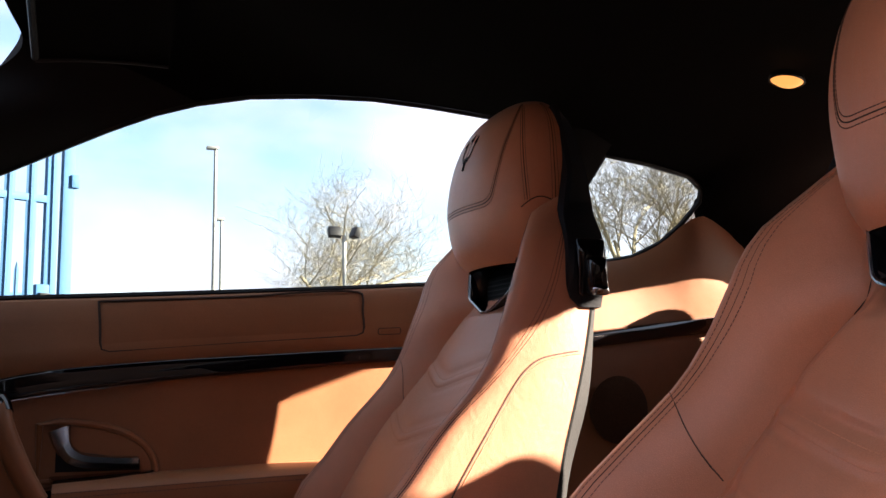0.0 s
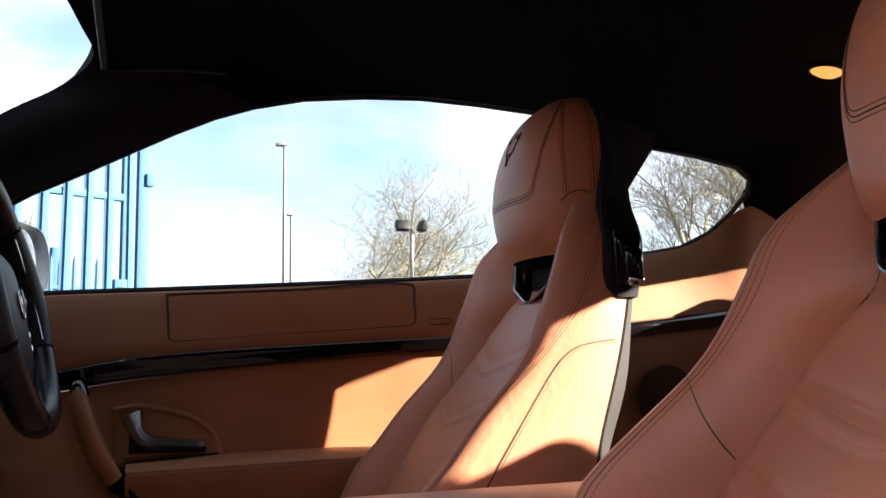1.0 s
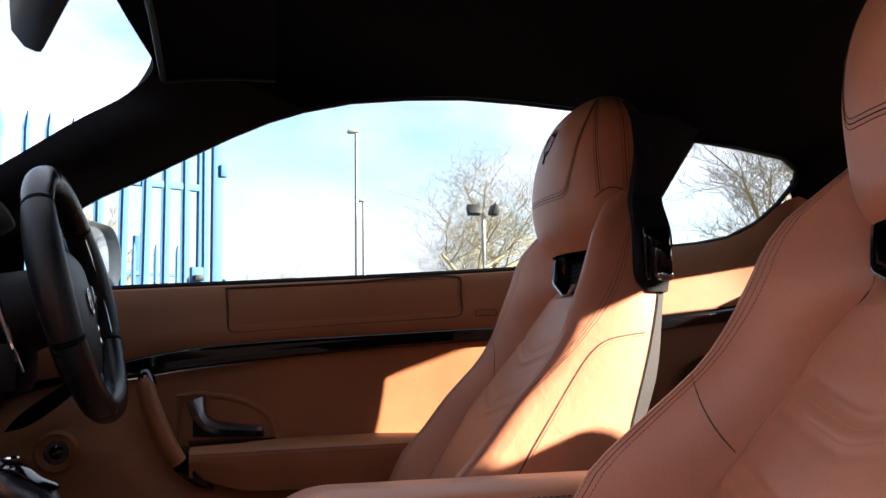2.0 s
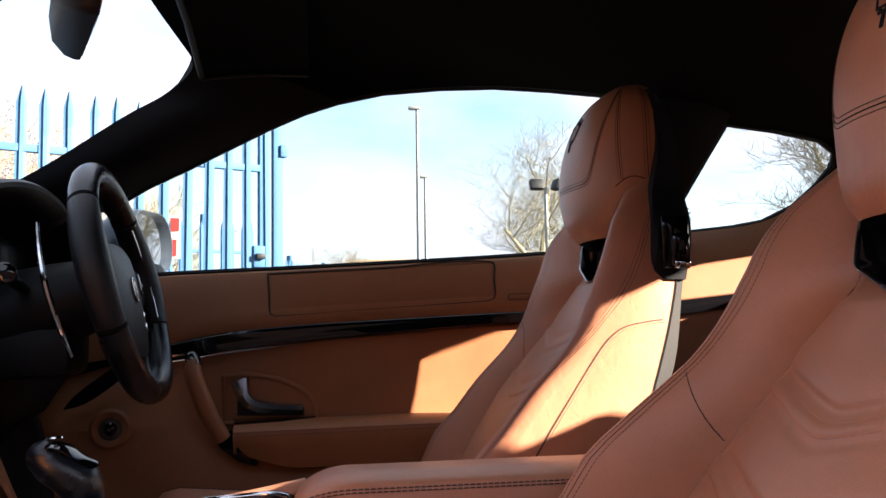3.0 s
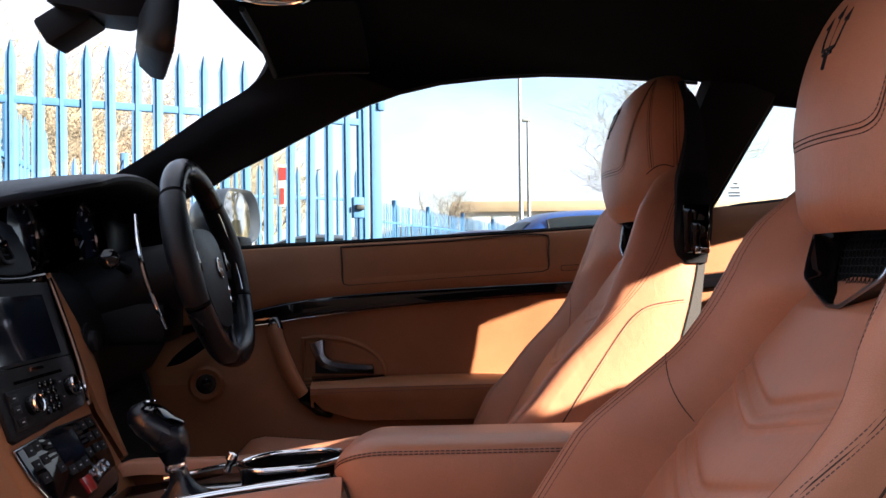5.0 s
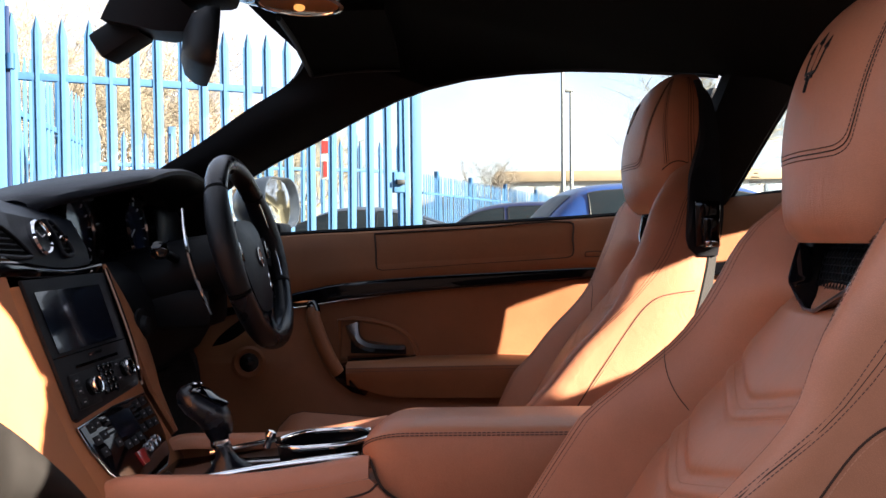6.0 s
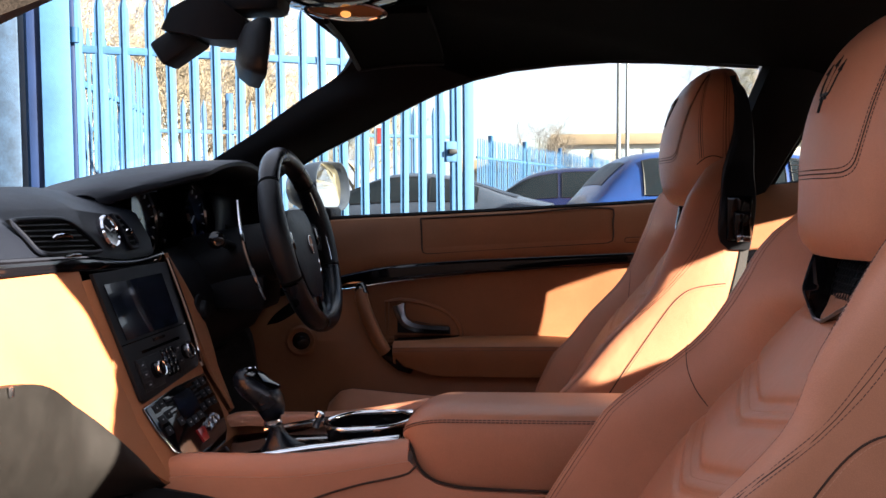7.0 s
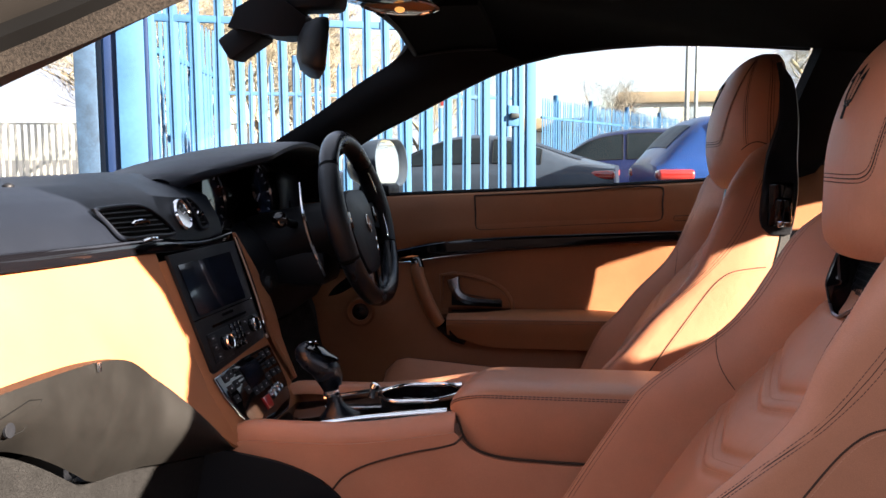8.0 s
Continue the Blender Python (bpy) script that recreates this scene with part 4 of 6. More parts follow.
    cush = put("cushion", grid_mesh(rows, thick=0.03), leather, text="tan leather seat cushion with raised bolsters")
    put("stitching", stitches([r[k] + Vector((0, 0, 0.001)) for k in (25,) for r in rows], 0.0009), stitch_dark, cush)
    put("stitching", stitches([r[k] + Vector((0, 0, 0.001)) for k in (3,) for r in rows], 0.0009), stitch_dark, cush)
    put("cushion_base", box((-0.05, -0.24, 0.30), (0.56, 0.24, 0.545), 0.03), black_plastic, cush)
    return seat


make_seat((0.0, 0.37, 0.0), "tan leather sports seat with dark stitching, half sunlit", "car seat", "front seats", (RIDGE, RIDGE))
make_seat((0.012, -0.378, -0.045), "tan leather sports seat with chevron-pressed backrest, in shade", "car seat", "front seats", (RIDGE_NEAR, RIDGE_FORWARD), 0.026)
# ---- dashboard ----
dash = thing("dashboard", (-0.6, 0, 0.60), "black-topped dashboard with tan leather lower face", "dashboard", kind="structure")


def dash_front(y):
    """How far back the lower edge of the dash top reaches."""
    return -0.300 - 0.05 * max(0, (abs(y + 0.02) - 0.30)) ** 1.2 * 2


def strip_z(y):
    return 0.978 + 0.018 * min(1, max(0, (-y - 0.02) / 0.5)) - 0.012 * math.exp(-((y - 0.05) / 0.12) ** 2)


YS = [-0.66 + 1.32 * i / 88 for i in range(89)]
rows = []
for y in YS:
    xf, zs = dash_front(y), strip_z(y)
    pod = min(1, max(0, (y - 0.135) / 0.03)) * min(1, max(0, (0.60 - y) / 0.03))
    xf += (-0.425 - xf) * pod
    bulge = 0.015 * math.exp(-((y) / 0.20) ** 2)
    prof = [(xf - 0.005, zs + 0.016), (xf - 0.012, zs + 0.040), (xf - 0.035, zs + 0.072 + bulge), (xf - 0.08, zs + 0.093 + bulge), (xf - 0.16, 1.082 + bulge), (-0.62, 1.090), (-0.80, 1.080), (-1.0, 1.055)]
    rows.append([Vector((x, y, z)) for x, z in prof])
top = part("dash_top", grid_mesh(rows, thick=0.015), black_soft, dash, "soft black grained dash top")
rows = []
for y in YS[:55]:
    xf, zs = dash_front(y), strip_z(y)
    rows.append([Vector((xf - 0.008, y, zs + 0.0165)), Vector((xf + 0.003, y, zs + 0.015)), Vector((xf + 0.0065, y, zs + 0.011)), Vector((xf + 0.008, y, zs + 0.003)), Vector((xf + 0.006, y, zs - 0.006)), Vector((xf - 0.01, y, zs - 0.008))])
part("trim_strip", grid_mesh(rows, thick=0.004), black_gloss, dash, "glossy black trim strip")

LID_TOP = [(-0.66, 0.884), (-0.60, 0.883), (-0.50, 0.880), (-0.42, 0.874), (-0.36, 0.861), (-0.31, 0.832), (-0.26, 0.792), (-0.20, 0.735), (-0.145, 0.676)]
LID_LOW = [(-0.66, 0.828), (-0.60, 0.820), (-0.55, 0.800), (-0.50, 0.772), (-0.45, 0.738), (-0.426, 0.722), (-0.35, 0.708), (-0.266, 0.690), (-0.145, 0.668)]


# tan leather face, swelling into the centre stack
def stack_x(z):
    return -0.222 - (z - 0.778) * 0.36 if z > 0.778 else -0.222 + (0.778 - z) * 0.60


rows = []
for y in [-0.66 + 0.522 * i / 26 for i in range(27)]:
    u = min(1.0, max(0.0, (y + 0.40) / 0.25))
    u = u * u * (3 - 2 * u)
    r = []
    for f in (0, 0.12, 0.3, 0.5, 0.7, 0.85, 1.0):
        z = (strip_z(y) - 0.006) * (1 - f) + (lerp_table(LID_TOP, y) - 0.004) * f
        xo = dash_front(y) - 0.004 + 0.075 * f ** 1.3
        xs = stack_x(z) - 0.003
        r.append(Vector((xo + (xs - xo) * u, y, z)))
    rows.append(r)
part("lower_face", grid_mesh(rows, thick=0.01), leather_dash, dash, "tan leather dash face, brightly sunlit")

# centre stack: tan surround, black bezel, screen and controls


def on_stack(y, z, lift=0.0):
    x = stack_x(z)
    n = Vector((1, 0, 0.36)).normalized() if z > 0.778 else Vector((1, 0, 0.60)).normalized()
    return Vector((x, y, z)) + n * lift


rows = []
for i in range(25):
    z = 0.962 - 0.30 * i / 24
    rows.append([on_stack(y, z, l) for y, l in ((-0.145, -0.03), (-0.142, -0.004), (-0.136, 0.0), (0.0, 0.002), (0.136, 0.0), (0.150, -0.006), (0.158, -0.03), (0.160, -0.09))])
stack = part("centre_stack", grid_mesh(rows, thick=0.008), leather_dash, dash, "tan leather centre stack")
part("bezel", slab([on_stack(-0.122, 0.968, 0.001), on_stack(-0.116, 0.785, 0.001), on_stack(-0.108, 0.780, 0.001), on_stack(0.110, 0.792, 0.001), on_stack(0.120, 0.80, 0.001), on_stack(0.136, 0.968, 0.001)], (1, 0, 0.36), 0.006, 0.003), black_plastic, stack, "black control bezel")
part("screen", slab([on_stack(-0.106, 0.950, 0.008), on_stack(-0.100, 0.868, 0.008), on_stack(0.090, 0.868, 0.008), on_stack(0.096, 0.950, 0.008)], (1, 0, 0.36), 0.0012), screen_glass, stack, "dark navigation screen, switched off")
part("name_bar", slab([on_stack(-0.022, 0.8585, 0.008), on_stack(-0.022, 0.8540, 0.008), on_stack(0.024, 0.8540, 0.008), on_stack(0.024, 0.8585, 0.008)], (1, 0, 0.36), 0.001), chrome, stack)
part("disc_slot", slab([on_stack(-0.068, 0.8475, 0.008), on_stack(-0.068, 0.8435, 0.008), on_stack(0.072, 0.8435, 0.008), on_stack(0.072, 0.8475, 0.008)], (1, 0, 0.36), 0.0008), black_gloss, stack, "disc slot")
part("joint_line", slab([on_stack(-0.119, 0.8640, 0.0072), on_stack(-0.119, 0.8625, 0.0072), on_stack(0.122, 0.8625, 0.0072), on_stack(0.122, 0.8640, 0.0072)], (1, 0, 0.36), 0.0004), black_gloss, stack)
nu = Vector((1, 0, 0.36)).normalized()
nl = Vector((1, 0, 0.60)).normalized()
part("radio_plate", slab([on_stack(u, v, 0.007) for u, v in ((-0.098, 0.838), (-0.100, 0.792), (-0.03, 0.792), (-0.03, 0.800), (0.03, 0.800), (0.03, 0.795), (0.100, 0.800), (0.104, 0.838))], nu, 0.003, 0.0012), black_plastic, stack)
for y, z in ((-0.052, 0.815), (0.070, 0.822)):
    k = part("knob", lathe([(0.0125, 0), (0.0125, 0.010), (0.0115, 0.013), (0.0085, 0.0135)], frame_of(on_stack(y, z, 0.009), (0, 1, 0), nu), 24), black_gloss, stack, "round control knob")
    part("knob_ring", lathe([(0.0124, 0.006), (0.0128, 0.011), (0.0120, 0.0145), (0.0100, 0.0140)], frame_of(on_stack(y, z, 0.009), (0, 1, 0), nu), 24, cap=False), chrome, k, "chrome knob ring")
for i in range(3):
    for j in range(4):
        part("key", lathe([(0.0052, 0), (0.0052, 0.004), (0.0042, 0.0052), (0.0004, 0.0052)], frame_of(on_stack(-0.010 + 0.0165 * i, 0.834 - 0.0105 * j, 0.008), (0, 1, 0), nu), 12), black_gloss, stack)
for y, z in ((-0.088, 0.829), (-0.088, 0.815), (-0.086, 0.800), (0.046, 0.832), (0.044, 0.812), (0.095, 0.832), (0.094, 0.811)):
    b = part("key", slab([on_stack(y + u, z + v, 0.010) for u, v in ((-0.010, 0.0045), (-0.010, -0.0045), (0.010, -0.0045), (0.010, 0.0045))], nu, 0.002, 0.0008), black_plastic, stack)
    part("key_mark", slab([on_stack(y + u, z + v, 0.0122) for u, v in ((-0.003, 0.0006), (-0.003, -0.0006), (0.003, -0.0006), (0.003, 0.0006))], nu, 0.0003), white_mark, b)
# chrome edge on the driver's side of the stack
part("chrome_edge", tube(smooth_line([on_stack(0.138, 0.972, 0.010), on_stack(0.134, 0.90, 0.012), on_stack(0.128, 0.84, 0.012), on_stack(0.118, 0.79, 0.009)], 24), 0.0035, 8), chrome, stack, "slim chrome edge strip")
part("side_bulge", grid_mesh([[on_stack(0.145 + 0.085 * math.sin(math.pi * i / 12) * math.sin(math.pi * (j + 1) / 14), 0.98 - 0.27 * j / 12, 0.004 - 0.05 * (i / 12) ** 1.5) for i in range(13)] for j in range(13)], thick=0.006), leather_door, stack, "tan leather side cheek")

# climate panel
o = [(-0.118, 0.772), (-0.116, 0.742), (-0.105, 0.712), (-0.085, 0.690), (-0.055, 0.678), (0.055, 0.680), (0.085, 0.692), (0.105, 0.714), (0.116, 0.742), (0.120, 0.775), (0.0, 0.777)]
clim = part("climate_panel", slab([on_stack(y, z, 0.0012) for y, z in o], nl, 0.006, 0.0025), black_gloss, stack, "glossy black climate control panel")
part("panel_rim", tube([on_stack(y * 1.015, z + (z - 0.73) * 0.02, 0.004) for y, z in o], 0.0016, 6, close=True), satin_metal, clim)
part("lcd", slab([on_stack(-0.032, 0.769, 0.008), on_stack(-0.032, 0.738, 0.008), on_stack(0.036, 0.738, 0.008), on_stack(0.036, 0.769, 0.008)], nl, 0.001), screen_glass, clim, "small grey display")
for i in range(4):
    for s in (-1, 1):
        part("slot", slab([on_stack(s * 0.048 + u, 0.768 - 0.006 * i + v, 0.0075) for u, v in ((-0.009, 0.0014), (-0.009, -0.0014), (0.009, -0.0014), (0.009, 0.0014))], nl, 0.002), black_plastic, clim)
for y, z in ((-0.092, 0.766), (-0.094, 0.750), (-0.093, 0.734), (-0.072, 0.768), (-0.070, 0.752), (-0.045, 0.736), (-0.022, 0.728), (0.0, 0.728), (0.022, 0.729), (0.046, 0.736), (0.070, 0.768), (0.072, 0.752), (0.094, 0.768), (0.096, 0.752), (0.094, 0.736), (0.072, 0.737)):
    b = part("key", slab([on_stack(y + u, z + v, 0.007) for u, v in ((-0.009, 0.0055), (-0.009, -0.0055), (0.009, -0.0055), (0.009, 0.0055))], nl, 0.0022, 0.001), black_plastic, clim)
    part("key_mark", slab([on_stack(y + u, z + v, 0.0094) for u, v in ((-0.0018, 0.0007), (-0.0018, -0.0007), (0.0018, -0.0007), (0.0018, 0.0007))], nl, 0.0003), white_mark, b)
part("hazard_button", slab([on_stack(y, z, 0.007) for y, z in ((-0.020, 0.715), (-0.018, 0.696), (0.008, 0.696), (0.010, 0.715))], nl, 0.004, 0.0015), red_plastic, clim, "red hazard warning button")
for y in (0.026, 0.046, 0.064):
    part("round_button", lathe([(0.0085, 0), (0.0085, 0.003), (0.007, 0.0045), (0.0004, 0.003)], frame_of(on_stack(y, 0.708 + y * 0.1, 0.007), (0, 1, 0), nl), 16), satin_metal, clim, "small metal-rimmed button")

# air vents and clock
def on_dash(y, z, lift=0.0):
    zs = strip_z(y)
    return Vector((dash_front(y) - 0.006 - (z - zs) * 0.35 + lift, y, z))


nv = Vector((1, 0, 0.35)).normalized()
def air_vent(outline, left, right, slats, tab):
    """A dark opening with a soft rim and thin horizontal blades set into it."""
    ob = part("air_vent", slab([on_dash(y, z, 0.008) for y, z in outline], nv, 0.002), void_black, dash, "black centre air vent")
    ring = smooth_line([(*p, 0) for p in outline + outline[:1]], 60)[:-1]
    part("vent_rim", tube([on_dash(p.x, p.y, 0.013) for p in ring], 0.0034, 8, close=True), black_soft, ob)
    for k in range(1, slats):
        f = k / slats
        a, b = Vector(left[0]).lerp(Vector(left[1]), f), Vector(right[0]).lerp(Vector(right[1]), f)
        part("slat", tube([on_dash(a.x + 0.004, a.y, 0.013), on_dash(b.x - 0.004, b.y, 0.013)], 0.0026, 8, squash=0.45), black_plastic, ob)
    y, z, w = tab
    part("vent_tab", tube([on_dash(y - w, z - 0.003, 0.017), on_dash(y - w * 0.8, z, 0.019), on_dash(y, z + 0.001, 0.021), on_dash(y + w * 0.8, z, 0.019), on_dash(y + w, z - 0.003, 0.017)], 0.0032, 8), chrome, ob, "chrome vent slider")
    return ob


vent = air_vent([(-0.271, 1.050), (-0.221, 1.051), (-0.158, 1.050), (-0.128, 1.045), (-0.100, 1.033), (-0.075, 1.017), (-0.059, 1.000), (-0.139, 1.002), (-0.225, 1.007), (-0.250, 1.030)],
                ((-0.266, 1.050), (-0.224, 1.007)), ((-0.140, 1.049), (-0.062, 1.000)), 6, (-0.166, 1.026, 0.024))
part("vent_wheel", tube([on_dash(-0.172, 0.997, 0.012), on_dash(-0.149, 0.9995, 0.015), on_dash(-0.126, 0.997, 0.012)], 0.0035, 8), chrome, vent, "chrome vent wheel")
air_vent([(0.020, 1.052), (0.037, 1.050), (0.061, 1.032), (0.076, 1.003), (0.046, 1.000), (0.038, 1.025)], ((0.022, 1.052), (0.047, 1.000)), ((0.038, 1.052), (0.076, 1.000)), 6, (0.050, 1.026, 0.009))
mc = frame_of(on_dash(-0.006, 1.025, 0.008), (0, 1, 0), nv) @ Matrix.Scale(0.80, 4)
clock = part("clock", lathe([(0.033, -0.004), (0.034, 0.006), (0.031, 0.010), (0.028, 0.007)], mc @ Matrix.Diagonal((0.92, 1, 1, 1)), 40), chrome, dash, "oval chrome-rimmed analogue clock")
part("clock_face", lathe([(0.029, 0.004), (0.0005, 0.0045)], mc @ Matrix.Diagonal((0.92, 1, 1, 1)), 40), dial_face, clock)
for a, l in ((20, 0.013), (140, 0.018)):
    q = radians(a)
    part("clock_hand", tube([mc @ Vector((0, 0, 0.007)), mc @ Vector((math.cos(q) * l, math.sin(q) * l, 0.007))], 0.0008, 5), white_mark, clock)
for k in range(12):
    q = 2 * math.pi * k / 12
    part("hour_mark", tube([mc @ Vector((math.cos(q) * 0.018, math.sin(q) * 0.023, 0.0055)), mc @ Vector((math.cos(q) * 0.0205, math.sin(q) * 0.026, 0.0055))], 0.0007, 4), white_mark, clock)
# demister grille on the dash top
bm = bmesh.new()
for i in range(9):
    x = -0.56 + 0.012 * i
    box((x, -0.36 + 0.004 * i, 1.080), (x + 0.006, -0.04 - 0.022 * i, 1.0875 - 0.05 * (x + 0.56)), 0, bm=bm)
part("demister_grille", bm, black_plastic, dash)
part("sunlight_sensor", lathe([(0.008, 0), (0.0075, 0.004), (0.004, 0.0065), (0.0005, 0.007)], Matrix.Translation((-0.405, -0.325, 1.082)), 16), black_plastic, dash, "small black domed sensor")

# instrument hood and dials
HOOD = [(0.085, 0.02), (0.10, 0.16), (0.13, 0.32), (0.17, 0.48), (0.22, 0.65), (0.29, 0.84), (0.36, 0.96), (0.44, 1.0), (0.51, 0.94), (0.56, 0.80), (0.60, 0.55), (0.62, 0.30)]
rows = []
for i in range(45):
    y = 0.085 + 0.535 * (i / 44) ** 1.15
    h = lerp_table(HOOD, y)
    xr, zr = -0.385 + 0.14 * min(1, h * 1.45), 1.076 + 0.078 * h
    lip = min(1, h * 2.5)
    xb, zb = -0.41 - 0.22 * min(1, h * 1.25), 1.082
    r = []
    for k in range(11):
        u = k / 10
        r.append(Vector((xb + (xr - xb) * u, y, zb + (zr - zb) * u ** 0.8 + (0.004 + 0.014 * h) * math.sin(math.pi * u) ** 0.9)))
    r += [Vector((xr + 0.005 * lip, y, zr - 0.004)), Vector((xr + 0.005 * lip, y, zr - 0.011)), Vector((xr - 0.002, y, zr - 0.017)), Vector((xr - 0.05 * lip, y, zr - 0.024)), Vector((-0.425, y, zr - 0.034)), Vector((-0.43, y, 0.95))]
    rows.append(r)
part("dash_end", box((-0.64, 0.56, 0.88), (-0.34, 0.71, 1.095), 0.03, 3), black_soft, dash, "black dash end by the door")
part("corner_panel", slab([Vector((x, glass_y(z) - 0.002, z)) for x, z in ((-0.44, 1.0), (-0.258, 1.0), (-0.240, 1.138), (-0.30, 1.145), (-0.44, 1.06))], (0, -1, -0.635), 0.006, 0.002), black_plastic, dash, "black triangular trim behind the door mirror")
part("dash_core", box((-0.62, -0.62, 0.74), (-0.345, 0.64, 0.965), 0.01), void_black, dash, "dark inside of the dashboard")
part("instrument_hood", grid_mesh(rows, thick=0.006), black_soft, dash, "soft black instrument hood")
for y in (0.222, 0.480):
    md = frame_of((-0.372, y, 1.040), (0, 1, 0), (0.95, 0, 0.15))
    d = part("dial", lathe([(0.074, -0.02), (0.076, 0.02), (0.070, 0.024), (0.066, 0.0), (0.0005, 0.001)], md, 40), black_gloss, dash, "round instrument dial")
    part("dial_face", lathe([(0.064, 0.0022), (0.0005, 0.003)], md, 40), dial_face, d, "deep blue dial face")
    part("dial_rim", lathe([(0.066, 0.004), (0.068, 0.010), (0.064, 0.010)], md, 40, cap=False), chrome, d)
    for k in range(13):
        q = radians(-40 + 260 * k / 12)
        part("dial_mark", tube([md @ Vector((math.cos(q) * 0.052, math.sin(q) * 0.052, 0.004)), md @ Vector((math.cos(q) * 0.060, math.sin(q) * 0.060, 0.004))], 0.001, 4), white_mark, d)
    part("needle", tube([md @ Vector((0, 0, 0.006)), md @ Vector((-0.045, -0.03, 0.006))], 0.0014, 5), white_mark, d)

# lower dash on the driver's side
rows = []
for i in range(15):
    y = 0.16 + 0.48 * i / 14
    rows.append([Vector((-0.44, y, 0.972)), Vector((-0.345, y, 0.982)), Vector((-0.325, y, 0.98)), Vector((-0.285, y, 0.955)), Vector((-0.262, y, 0.90)), Vector((-0.26, y, 0.84)), Vector((-0.29, y, 0.79)), Vector((-0.36, y, 0.74)), Vector((-0.5, y, 0.70))])
part("lower_dash", grid_mesh(rows, thick=0.01), black_plastic, dash, "black plastic knee panel")
ml = frame_of((-0.256, 0.215, 0.875), (0, 1, 0), (1, 0, 0.1))
part("light_switch", lathe([(0.030, 0), (0.030, 0.004), (0.018, 0.006), (0.016, 0.014), (0.013, 0.016), (0.0005, 0.016)], ml, 28), black_plastic, dash, "round black rotary switch")

# glove box side: grained lid and carpeted lower part
def lid_point(y, f):
    """f runs from the top edge of the lid down to its lower edge."""
    zt = lerp_table(LID_TOP, y)
    zb = min(lerp_table(LID_LOW, y), zt - 0.004)
    z = zt + (zb - zt) * f
    x = -0.222 + 0.008 * math.sin(math.pi * f) + 0.045 * min(1, max(0, (y + 0.30) / 0.15)) - 0.02 * f ** 3
    return Vector((x, y, z))


rows = [[lid_point(-0.66 + 0.515 * i / 30, f) for f in (0, 0.03, 0.10, 0.25, 0.45, 0.65, 0.85, 0.95, 1.0)] for i in range(31)]
for r in rows:
    r.insert(0, r[0] + Vector((-0.02, 0, 0.0)))
lid = part("glovebox_lid", grid_mesh(rows, thick=0.008), lid_material, dash, "grained dark brown-grey glovebox lid, half sunlit")
ctr = lid_point(-0.585, 0.55)
part("lock_recess", tube([lid_point(-0.60 + u, min(0.97, max(0.05, 0.50 - v / 0.075))) + Vector((0.0006, 0, 0)) for u, v in ((-0.05, -0.016), (-0.02, -0.026), (0.02, -0.012), (0.050, 0.020), (0.03, 0.022), (-0.02, 0.010))], 0.0007, 6, close=True), void_black, lid)
part("lock", lathe([(0.008, -0.002), (0.008, 0.001), (0.006, 0.0015), (0.0005, 0.0008)], frame_of(ctr + Vector((0.0005, -0.02, 0)), (0, 1, 0), (1, 0, 0.1)), 20), black_plastic, lid, "round glovebox lock")
part("lid_catch", box(lid_point(-0.435, 0.02) + Vector((0.002, -0.003, -0.008)), lid_point(-0.435, 0.02) + Vector((0.006, 0.003, 0.003)), 0.001), satin_metal, lid)
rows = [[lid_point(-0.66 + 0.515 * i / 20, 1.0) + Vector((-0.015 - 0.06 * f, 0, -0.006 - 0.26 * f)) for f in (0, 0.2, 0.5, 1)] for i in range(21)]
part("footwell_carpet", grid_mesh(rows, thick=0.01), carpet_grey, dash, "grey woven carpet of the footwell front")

# ---- centre console ----
console = thing("centre_console", (0.1, 0.0, 0.31), "tan leather centre console with black and chrome tray", "console", kind="structure")
ARM_LOW = [(0.157, 0.738), (0.170, 0.732), (0.181, 0.705), (0.195, 0.692), (0.213, 0.684), (0.247, 0.678), (0.35, 0.675), (0.60, 0.672)]
TOPZ = [(-0.26, 0.660), (-0.205, 0.690), (-0.165, 0.710), (-0.10, 0.712), (0.0, 0.714), (0.08, 0.724), (0.17, 0.740), (0.20, 0.744)]
rows = []
for i in range(31):
    x = -0.25 + 0.418 * i / 30
    z = lerp_table(TOPZ, x)
    wdt = 0.132
    r = [Vector((x, -y, z + h)) for y, h in ((0.144, -0.10), (0.1435, -0.06), (0.142, -0.034), (0.139, -0.019), (0.134, -0.009), (0.128, -0.003), (0.122, 0.0), (0.114, 0.0005), (0.106, -0.001), (0.102, -0.005), (0.100, -0.020))]
    rows.append(r)
part("console_rail", grid_mesh(rows, thick=0.006, away=(0, 0, -1)), leather, console, "tan leather console edge")
part("console_rail", grid_mesh([[Vector((p.x, -p.y + 0.012, p.z)) for p in r] for r in rows], thick=0.006, away=(0, 0, -1)), leather, console, "tan leather console edge")
rows = []
for i in range(41):
    x = -0.28 + 0.90 * i / 40
    zt = lerp_table(TOPZ, x) - 0.06 if x < 0.17 else lerp_table(ARM_LOW, x) - 0.037
    rows.append([Vector((x, -0.139, zt + 0.035)), Vector((x, -0.145, zt)), Vector((x, -0.150, zt - 0.05)), Vector((x, -0.152, 0.45)), Vector((x, -0.150, 0.31))])
part("console_side", grid_mesh(rows, thick=0.008), leather, console)
part("console_side_far", grid_mesh([[Vector((p.x, 0.165, p.z)) for p in r] for r in rows], thick=0.008), leather, console)
low = smooth_line([(-0.30, -0.153, 0.655), (-0.20, -0.155, 0.676), (-0.165, -0.155, 0.673), (-0.093, -0.156, 0.661), (-0.04, -0.157, 0.642), (-0.014, -0.157, 0.624), (0.02, -0.157, 0.59)], 20)
